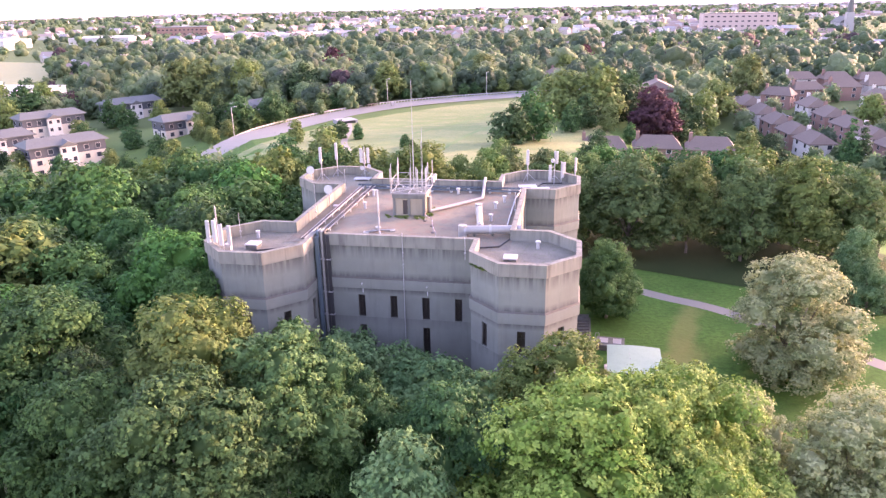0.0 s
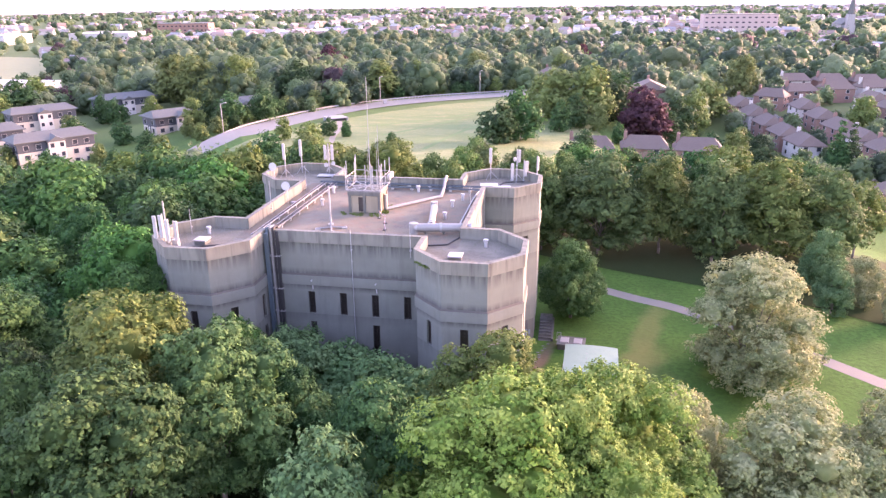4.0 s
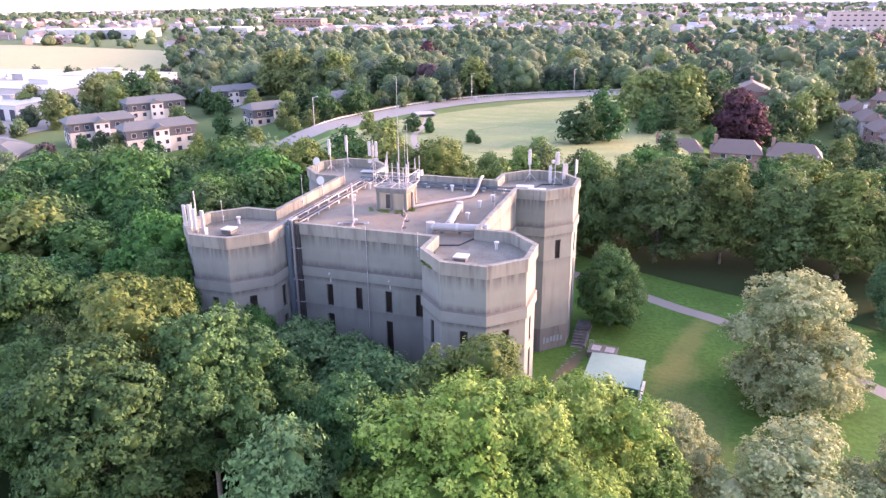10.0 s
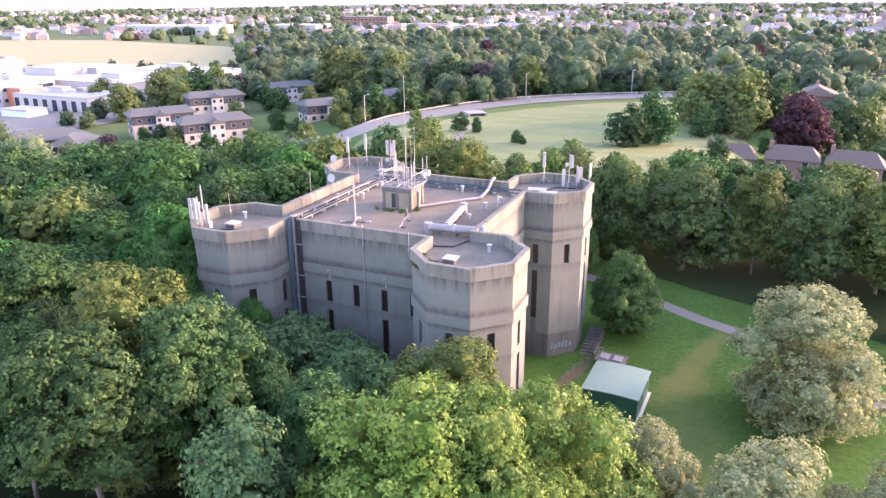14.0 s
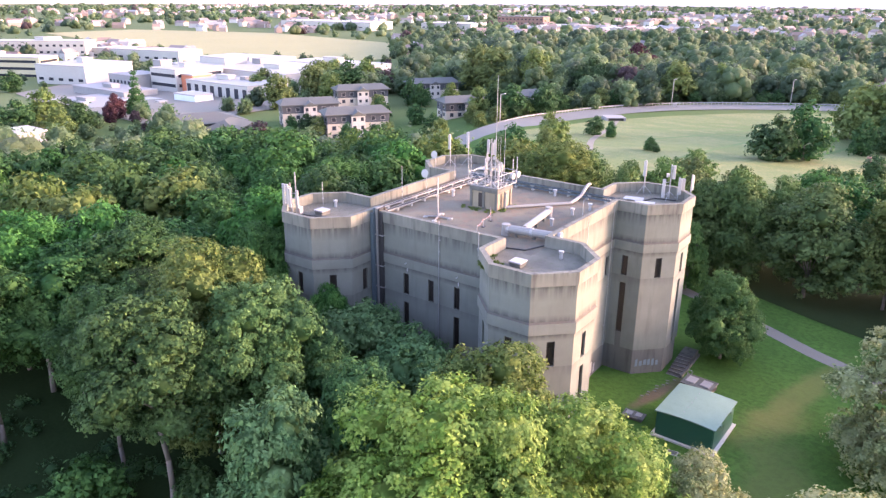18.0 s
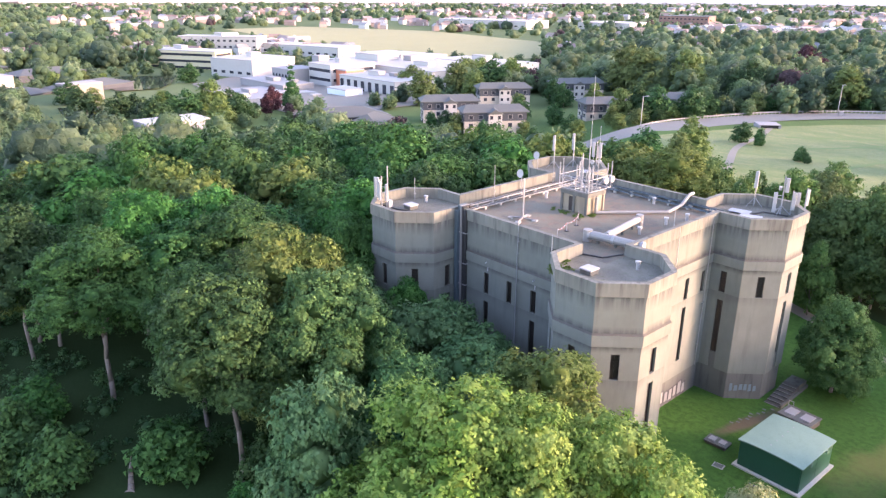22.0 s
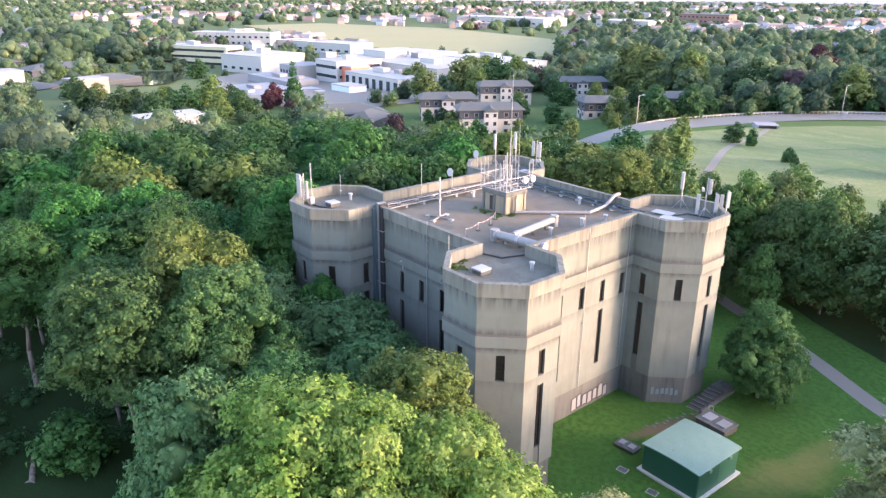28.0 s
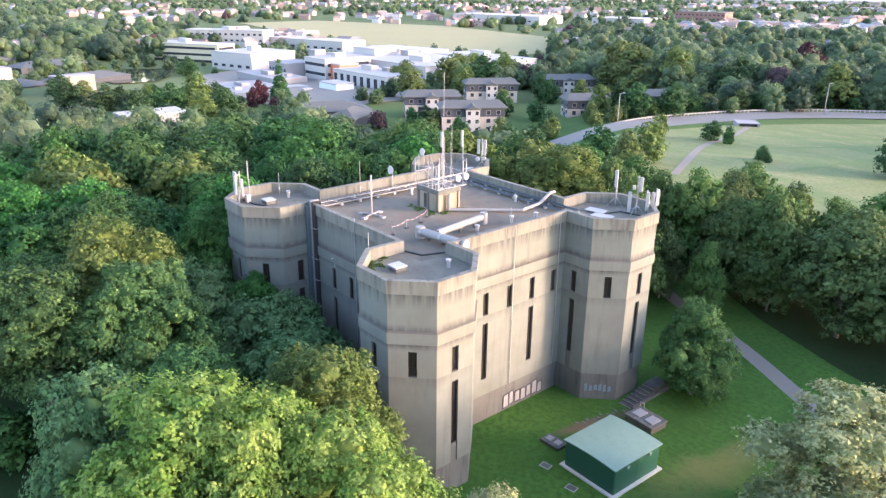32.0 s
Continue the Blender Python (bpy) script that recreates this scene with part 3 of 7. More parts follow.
def tower(sx, sy):
    cx, cy = sx * OFF, sy * OFF
    t = part("tower", prism(bmesh.new(), octagon(cx, cy, RAD - 0.55), 0.0, ROOF - 0.12), CONC_BASE, building, "octagonal corner tower")
    rings = {k: octagon(cx, cy, RAD + d) for k, d in (("wall", 0.0), ("proud", 0.12), ("band", 0.13), ("plinth", -0.14), ("inner", -0.28))}
    lim = HALF - 0.3
    inblock = lambda v: max(abs(v[0]), abs(v[1])) < HALF - 0.0
    inpar = lambda v: max(abs(v[0]), abs(v[1])) < lim
    for i in range(8):
        j = (i + 1) % 8
        ang = math.radians(45 * i)
        nx, ny = math.cos(ang), math.sin(ang)
        if nx * sx < -0.5 and ny * sy < -0.5:
            continue                            # this side lies inside the block

        def ends(ring, test):
            p, q = rings[ring][i], rings[ring][j]
            if test(q):
                return p, clip_to(p, q, test)
            if test(p):
                return clip_to(q, p, test), q
            return p, q
        p, q = ends("wall", inblock)
        diag = i % 2 == 1
        full = (Vector(rings["wall"][j]) - Vector(rings["wall"][i])).length
        u = 0.5 * full if p == rings["wall"][i] else 0.5 * full - (full - (Vector(q) - Vector(p)).length)
        holes = [(u - 0.3, u + 0.3, *UP)]
        if not diag:
            holes.append((u - 0.3, u + 0.3, *LOW))
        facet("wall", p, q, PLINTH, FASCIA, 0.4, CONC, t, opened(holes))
        for h in holes:
            slit_window(p, q, *h, t)
        pp, pq = ends("plinth", lambda v: max(abs(v[0]), abs(v[1])) < HALF - 0.2)
        facet("plinth", pp, pq, -0.6, PLINTH, 0.3, CONC_BASE, t)
        bp, bq = ends("band", inblock)
        course("band", p, q, bp, bq, p, q, BAND_B, BAND_T - 0.12, BAND_T, CONC, t)
        fp, fq = ends("proud", inpar)
        ip, iq = ends("inner", inpar)
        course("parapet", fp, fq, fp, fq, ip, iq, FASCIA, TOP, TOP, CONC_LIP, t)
    return t


for sx, sy in ((1, -1), (1, 1), (-1, 1), (-1, -1)):
    tower(sx, sy)

WIN_U = (-5.4, -2.72, -0.05, 2.6, 5.25)


def block_face(turn):
    """One side of the main block: wall with its row of slits, band, parapet and plinth. Built facing -y, then turned."""
    rot = Matrix.Rotation(radians(turn), 2)
    xy = lambda x, y: tuple(rot @ Vector((x, y)))
    e = OFF - RAD + 0.02
    p, q = xy(-e, -HALF), xy(e, -HALF)
    us = [u - (0.15 if turn == 0 else 0.0) for u in WIN_U]
    holes = [(e + u - 0.29, e + u + 0.29, *UP) for u in us]
    holes += [(e + u - 0.29, e + u + 0.29, *LOW) for u in (us[1], us[3])]
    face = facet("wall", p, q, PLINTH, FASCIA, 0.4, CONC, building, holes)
    for h in holes:
        slit_window(p, q, *h, face)
    facet("plinth", xy(-e, -HALF + 0.14), xy(e, -HALF + 0.14), -0.6, PLINTH, 0.3, CONC_BASE, face)
    course("band", p, q, xy(-e, -HALF - 0.13), xy(e, -HALF - 0.13), p, q, BAND_B, BAND_T - 0.12, BAND_T, CONC, face)
    a, b = xy(-e + 0.1, -HALF - 0.12), xy(e - 0.1, -HALF - 0.12)
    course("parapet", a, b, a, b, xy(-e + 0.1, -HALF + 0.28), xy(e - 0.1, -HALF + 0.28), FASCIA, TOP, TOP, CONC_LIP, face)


for turn in (0, 90, 180, 270):
    block_face(turn)

part("roof_deck", boxes((-HALF + 0.15, HALF - 0.15, -HALF + 0.15, HALF - 0.15, ROOF - 0.25, ROOF)), DECK, building, "brownish roofing felt with moss stains")
for sx, sy in ((1, -1), (1, 1), (-1, 1), (-1, -1)):
    part("roof_deck", prism(bmesh.new(), octagon(sx * OFF, sy * OFF, RAD - 0.15), ROOF - 0.2, ROOF - 0.006), MOSSY, building, "grey gravelled tower roof")

# ---- green equipment hut on the lawn ----


ROOF_EDGE = speckled("whitened_concrete", (0.40, 0.40, 0.36), (0.52, 0.51, 0.47), 0.6, 0.9)


def equipment_hut():
    c = (20.0, 0.72)
    turn = 88.3
    t = thing("equipment_hut", "green fibreglass equipment hut with a faded shallow curved roof", "hut", (*c, 0), turn)
    w, d, h = 2.64, 2.36, 2.35
    part("slab", boxes((-w - 0.26, w + 0.26, -d - 0.26, d + 0.26, -0.1, 0.14)), ROOF_EDGE, t, "pale concrete base slab")
    bm = bmesh.new()
    box(bm, -w, w, -d, d, 0.14, h)
    bmesh.ops.bevel(bm, geom=[e for e in bm.edges if abs(e.verts[0].co.z - e.verts[1].co.z) > 1], offset=0.06, segments=2, affect="EDGES")
    body = part("body", bm, HUT_GREEN, t)
    bm = bmesh.new()
    n, rows = 10, []
    for i in range(n + 1):
        y = -d - 0.12 + (2 * d + 0.24) * i / n
        z = h + 0.13 * (1 - ((y) / (d + 0.12)) ** 2)
        rows.append([bm.verts.new((x, y, zz)) for x, zz in ((-w - 0.14, z), (w + 0.14, z), (w + 0.14, z - 0.09), (-w - 0.14, z - 0.09))])
    for a, b in zip(rows, rows[1:]):
        for k in range(4):
            bm.faces.new((a[k], b[k], b[(k + 1) % 4], a[(k + 1) % 4]))
    bm.faces.new(rows[0])
    bm.faces.new(rows[-1][::-1])
    bmesh.ops.recalc_face_normals(bm, faces=bm.faces)
    roof = part("roof", bm, HUT_ROOF, t, "faded pale grey-green curved roof")
    for sx in (-1, 1):
        bm = bmesh.new()
        for i in range(n):
            y0, y1 = -d + 2 * d * i / n, -d + 2 * d * (i + 1) / n
            z = lambda y: h + 0.13 * (1 - (y / (d + 0.12)) ** 2) - 0.09
            v = [bm.verts.new((sx * w, y0, h)), bm.verts.new((sx * w, y1, h)), bm.verts.new((sx * w, y1, z(y1))), bm.verts.new((sx * w, y0, z(y0)))]
            bm.faces.new(v if sx > 0 else v[::-1])
            v = [bm.verts.new((sx * (w - 0.05), y0, h)), bm.verts.new((sx * (w - 0.05), y1, h)), bm.verts.new((sx * (w - 0.05), y1, z(y1))), bm.verts.new((sx * (w - 0.05), y0, z(y0)))]
            bm.faces.new(v[::-1] if sx > 0 else v)
        part("gable", bm, HUT_GREEN, t)
    for x in (-1.3, 1.3):
        part("vent_cowl", boxes((x - 0.14, x + 0.14, -d - 0.17, -d, 1.95, 2.18)), HUT_ROOF, body, "pale green vent cowl")
    part("seam", boxes((-0.03, 0.03, -d - 0.012, -d, 0.2, h)), HUT_GREEN, body)
    for k in range(-2, 3):
        part("bolt_cap", rods(((k * 0.9, 0.4, h + 0.11), (k * 0.9, 0.4, h + 0.165), 0.045)), STEEL, roof)


equipment_hut()

# ---- trees ----
rng = np.random.default_rng(7)


GOLD = (1 + 5 ** 0.5) / 2
ICO_V = np.array([(-1, GOLD, 0), (1, GOLD, 0), (-1, -GOLD, 0), (1, -GOLD, 0), (0, -1, GOLD), (0, 1, GOLD), (0, -1, -GOLD), (0, 1, -GOLD), (GOLD, 0, -1), (GOLD, 0, 1), (-GOLD, 0, -1), (-GOLD, 0, 1)]) / math.sqrt(1 + GOLD * GOLD)
ICO_F = np.array([(0, 11, 5), (0, 5, 1), (0, 1, 7), (0, 7, 10), (0, 10, 11), (1, 5, 9), (5, 11, 4), (11, 10, 2), (10, 7, 6), (7, 1, 8), (3, 9, 4), (3, 4, 2), (3, 2, 6), (3, 6, 8), (3, 8, 9), (4, 9, 5), (2, 4, 11), (6, 2, 10), (8, 6, 7), (9, 8, 1)])


def leaf_mesh(name, centres, radii, per, size, material, flat=1.0, core=0.6, pick=None):
    """A crown: dense uneven heaps of foliage, each bristling with small pointed leaves."""
    c0, r0 = np.asarray(centres, float), np.asarray(radii, float)
    m = len(c0)
    hv, hf = ICO_V, ICO_F
    k, q = len(hv), len(hf)
    heap = c0[:, None, :] + hv[None] * (r0 * core)[:, None, None] * (0.85 + 0.3 * rng.random((m, k, 1))) * np.array([1, 1, flat])
    n = m * per
    d = rng.normal(size=(n, 3))
    d[:, 2] = np.abs(d[:, 2]) * 1.15 - 0.45 * rng.random(n)
    d /= np.linalg.norm(d, axis=1)[:, None]
    c, r = np.repeat(c0, per, 0), np.repeat(r0, per)
    depth = 1.3 - 0.62 * rng.random(n) ** 1.2
    p = c + d * (r * depth)[:, None] * np.array([1, 1, flat])
    tip = 0.55 * d + 0.8 * rng.normal(size=(n, 3)) + np.array([0, 0, 0.2])
    tip /= np.linalg.norm(tip, axis=1)[:, None]
    side = np.cross(d + 0.35 * rng.normal(size=(n, 3)), tip)
    side /= np.linalg.norm(side, axis=1)[:, None] + 1e-9
    s = (size * (0.6 + 0.8 * rng.random(n)))[:, None]
    v = np.stack([p - tip * s * 0.65 - side * s * 0.8, p - tip * s * 0.65 + side * s * 0.8, p + tip * s * 1.05], 1).reshape(-1, 3)
    co = np.concatenate([heap.reshape(-1, 3), v])
    tri = np.concatenate([(hf[None] + k * np.arange(m)[:, None, None]).reshape(-1, 3), k * m + np.arange(3 * n).reshape(-1, 3)])
    if pick is not None:
        pick = np.asarray(pick, np.int32)
        pick = np.concatenate([np.repeat(pick, q), np.repeat(pick, per)])
    return triangle_mesh(name, co, tri, q * m, material if isinstance(material, list) else [material], pick)


def ball(level):
    """Points and triangles of a round body."""
    bm = bmesh.new()
    bmesh.ops.create_icosphere(bm, subdivisions=level, radius=1.0)
    v, f = np.array([q.co[:] for q in bm.verts]), np.array([[q.index for q in p.verts] for p in bm.faces])
    bm.free()
    return v, f


BALL_V, BALL_F = ball(1)


def crown_lobes(height, radius, low, shape, g):
    """The large rounded masses of a crown: centres and radii."""
    z0 = height * low
    tall = height - z0
    out = []
    if shape > 2:                                     # a cone of tiers
        for k in range(7):
            u = k / 6
            r = radius * (1.0 - 0.86 * u) * 0.62 + 0.2
            for j in range(max(1, 5 - k)):
                a = j * 2 * math.pi / max(1, 5 - k) + k
                d = radius * (1.0 - u) * 0.5 if k < 5 else 0.0
                out.append((d * math.cos(a), d * math.sin(a), z0 + tall * (0.08 + 0.84 * u), r))
        return np.array(out)
    for u, n, d, r in ((0.88, 2, 0.14, 0.30), (0.74, 6, 0.42, 0.29), (0.52, 9, 0.68, 0.29), (0.30, 9, 0.70, 0.28), (0.12, 6, 0.50, 0.26)):
        turn = g.random() * 6.3
        for j in range(n):
            a = turn + (j + 0.35 * g.normal()) * 2 * math.pi / n
            rr = radius * r * (0.6 + 0.75 * g.random())
            dd = radius * d * (0.8 + 0.38 * g.random())
            z = z0 + tall * (u + 0.07 * g.normal())
            z = min(z, height - rr * 0.9)
            out.append((dd * math.cos(a), dd * math.sin(a), max(z, z0 + rr * 0.6), rr))
    out.append((0, 0, z0 + 0.42 * tall, radius * 0.55))
    return np.array(out)


def crown_mesh(name, lobes, size, per, leaf, material, g, flat=0.7):
    """A crown: lobes studded with sprays of leaves, dark bays between them. size: a spray's radius; per: leaves in each."""
    cs, ns, rs = [], [], []
    for i, (x, y, z, r) in enumerate(lobes):
        n = max(8, int(5.2 * (r / size) ** 2))
        k = np.arange(n)
        zz = 1 - 1.4 * (k + 0.5) / n
        a = k * 2.39996 + g.random() * 6.3
        d = np.stack([np.sqrt(1 - zz * zz) * np.cos(a), np.sqrt(1 - zz * zz) * np.sin(a), zz], 1) + 0.16 * g.normal(size=(n, 3))
        d /= np.linalg.norm(d, axis=1)[:, None]
        c = np.array([x, y, z]) + d * (r * (0.84 + 0.3 * g.random(n) ** 1.5))[:, None]
        keep = np.ones(n, bool)
        for j, o in enumerate(lobes):
            if j != i:
                keep &= np.linalg.norm(c - o[:3], axis=1) > 0.86 * o[3]
        keep &= g.random(n) > 0.12
        cs.append(c[keep])
        ns.append(d[keep])
        rs.append(size * (0.62 + 0.76 * g.random(keep.sum())))
    c0, n0, r0 = np.concatenate(cs), np.concatenate(ns), np.concatenate(rs)
    n = len(c0) * per
    c, nn, r = np.repeat(c0, per, 0), np.repeat(n0, per, 0), np.repeat(r0, per)
    d = g.normal(size=(n, 3)) + 0.6 * nn + np.array([0, 0, 0.3])
    d /= np.linalg.norm(d, axis=1)[:, None]
    p = c + d * (r * (0.2 + 0.98 * g.random(n) + 0.4 * (g.random(n) > 0.92)))[:, None] * np.array([1, 1, flat])
    up = d + 0.6 * nn + 0.55 * g.normal(size=(n, 3)) + np.array([0, 0, 0.45])   # the way a leaf faces
    up /= np.linalg.norm(up, axis=1)[:, None]
    tip = np.cross(up, g.normal(size=(n, 3)))
    tip /= np.linalg.norm(tip, axis=1)[:, None] + 1e-9
    side = np.cross(up, tip)
    s = (leaf * (0.6 + 0.8 * g.random(n)))[:, None]
    v = np.stack([p - tip * s * 0.7 - side * s * 0.8, p - tip * s * 0.7 + side * s * 0.8, p + tip * s * 1.1], 1).reshape(-1, 3)
    m, q = len(lobes), len(BALL_V)
    body = lobes[:, None, :3] + BALL_V[None] * (lobes[:, 3] * 0.64)[:, None, None] * (0.86 + 0.22 * g.random((m, q, 1)))
    co = np.concatenate([body.reshape(-1, 3), v])
    tri = np.concatenate([(BALL_F[None] + q * np.arange(m)[:, None, None]).reshape(-1, 3), q * m + np.arange(3 * n).reshape(-1, 3)])
    return triangle_mesh(name, co, tri, len(BALL_F) * m, [material])


def triangle_mesh(name, co, tri, smooth, materials, pick=None):
    f = len(tri)
    me = bpy.data.meshes.new(name)
    me.vertices.add(len(co))
    me.vertices.foreach_set("co", co.astype(np.float32).ravel())
    me.loops.add(3 * f)
    me.loops.foreach_set("vertex_index", tri.astype(np.int32).ravel())
    me.polygons.add(f)
    me.polygons.foreach_set("loop_start", (np.arange(f) * 3).astype(np.int32))
    me.polygons.foreach_set("loop_total", np.full(f, 3, np.int32))
    me.polygons.foreach_set("use_smooth", np.arange(f) < smooth)
    if pick is not None:
        me.polygons.foreach_set("material_index", pick)
    me.update(calc_edges=True)
    for mt in materials:
        me.materials.append(mt)
    return me


def tree_kind(name, label, height, radius, size, per, leaf, mat, low=0.3, shape=1.0, seed=0, trunk=0.24):
    """A tree: tapered trunk, limbs that reach into the lobes, and a crown of leaves."""
    t = thing(name, label, "tree")
    gg = np.random.default_rng(seed)
    lobes = crown_lobes(height, radius, low, shape, gg)
    g = random.Random(seed)
    bm = bmesh.new()
    fork = height * (low + 0.12)
    p, rad = Vector((0, 0, -0.4)), trunk
    for k in range(4):
        q = Vector((g.uniform(-0.25, 0.25), g.uniform(-0.25, 0.25), fork * (k + 1) / 4))
        rod(bm, p, q, rad, rad * 0.86, 7)
        p, rad = q, rad * 0.86
    for x, y, z, r in sorted(lobes.tolist(), key=lambda i: g.random())[:10] if height > 4 else ():
        e = Vector((x, y, z))
        mid = p.lerp(e, 0.5) + Vector((0, 0, 0.06 * height * g.uniform(-0.2, 0.8)))
        rod(bm, p - Vector((0, 0, g.uniform(0, 0.25) * fork)), mid, rad * 0.55, rad * 0.34, 5)
        rod(bm, mid, e, rad * 0.34, rad * 0.1, 5)
    part("trunk", bm, BARK, t, "grey-brown trunk with limbs", smooth=True)
    ob = new("crown", crown_mesh("crown", lobes, size, per, leaf, mat, gg))
    ob.parent = t
    return t


LIB = {}


def plant(kind, x, y, height=None, spin=None, wide=1.0, label="", group=""):
    """One tree of a kind at its place, turned and sized."""
    src, h0 = LIB[kind]
    s = (height or h0) / h0
    spin = rng.random() * 360 if spin is None else spin
    ob = copy_thing(src, Matrix.Translation((x, y, land(x, y))) @ Matrix.Rotation(radians(spin), 4, "Z"))
    ob.scale = (s * wide, s * wide, s)
    tagged(ob, label or src["label"], group=group)
    return ob


def make_lib():
    rows = [
        # key, name, label, height, radius, spray radius, leaves in a spray, leaf size, leaves, low
        ("ash", "ash_tree", "tall broadleaf tree with a full mid-green crown", 15.5, 4.8, 0.48, 40, 0.115, "mid", 0.44),
        ("pale", "ash_tree", "tall broadleaf tree with soft dull green leaves", 15.5, 4.7, 0.48, 42, 0.115, "hazel", 0.40),
        ("lime", "lime_tree", "broad tree with bright yellow-green leaves", 15.0, 6.6, 0.50, 58, 0.105, "lime", 0.04),
        ("olive", "maple_tree", "rounded tree with olive-yellow foliage", 15.5, 4.7, 0.48, 42, 0.105, "olive", 0.12),
        ("dark", "sycamore_tree", "dense dark green tree", 15.0, 5.0, 0.52, 42, 0.115, "dark", 0.04),
        ("grey", "willow_tree", "soft grey-green round tree", 11.0, 5.0, 0.46, 38, 0.10, "grey", 0.0),
        ("round", "hazel_tree", "round leafy green tree beside the building", 9.0, 4.0, 0.50, 34, 0.12, "bright", 0.0),
        ("bright", "whitebeam_tree", "round fresh green tree beside the steps", 9.0, 4.2, 0.42, 52, 0.092, "hazel", 0.0),
        ("edge", "chestnut_tree", "tall dark green tree at the edge of the lawn", 15.0, 5.4, 0.70, 26, 0.19, "wood", 0.10),
        ("edge_o", "maple_tree", "tall olive-green tree at the edge of the lawn", 15.0, 5.2, 0.70, 26, 0.19, "olive", 0.12),
        ("near_a", "beech_tree", "mid-green tree in a closed woodland canopy", 15.0, 4.7, 0.66, 26, 0.165, "mid", 0.40),
        ("near_b", "oak_tree", "dark green tree in a closed woodland canopy", 15.5, 4.9, 0.68, 26, 0.17, "deep", 0.38),
        ("near_d", "hornbeam_tree", "fresh green tree in a closed woodland canopy", 15.5, 4.4, 0.64, 26, 0.165, "fresh", 0.40),
        ("far_a", "beech_tree", "mid-green tree in a closed woodland canopy", 15.0, 4.7, 0.90, 20, 0.27, "mid", 0.34),
        ("far_b", "oak_tree", "dark green tree in a closed woodland canopy", 15.5, 5.0, 0.92, 20, 0.28, "deep", 0.34),
        ("far_c", "field_maple", "yellowish-green tree in a closed woodland canopy", 14.5, 4.6, 0.86, 20, 0.26, "olive", 0.34),
        ("far_d", "hornbeam_tree", "fresh green tree in a closed woodland canopy", 15.5, 4.4, 0.86, 20, 0.26, "fresh", 0.34),
        ("field", "field_tree", "broad green tree standing in the open", 12.0, 5.5, 1.2, 13, 0.42, "dark", 0.0),
        ("field_l", "poplar_tree", "pale green rounded tree standing in the open", 14.0, 5.6, 1.2, 13, 0.42, "meadow", 0.0),
        ("copper", "copper_beech", "large purple-leaved copper beech", 15.0, 6.5, 1.0, 20, 0.40, "copper", 0.0),
        ("conifer", "conifer", "dark narrow evergreen conifer tree", 14.0, 2.6, 0.6, 18, 0.26, "dark", 0.0),
        ("bush", "sapling", "leafy green sapling on the woodland floor", 3.0, 1.6, 0.4, 18, 0.13, "mid", 0.0),
    ]
    for i, (key, name, label, h, r, size, per, leaf, mat, low) in enumerate(rows):
        LIB[key] = (tree_kind(name, label, h, r, size, per, leaf, LEAF[mat], low, 4.0 if key == "conifer" else 1.0, i + 3), h)


make_lib()

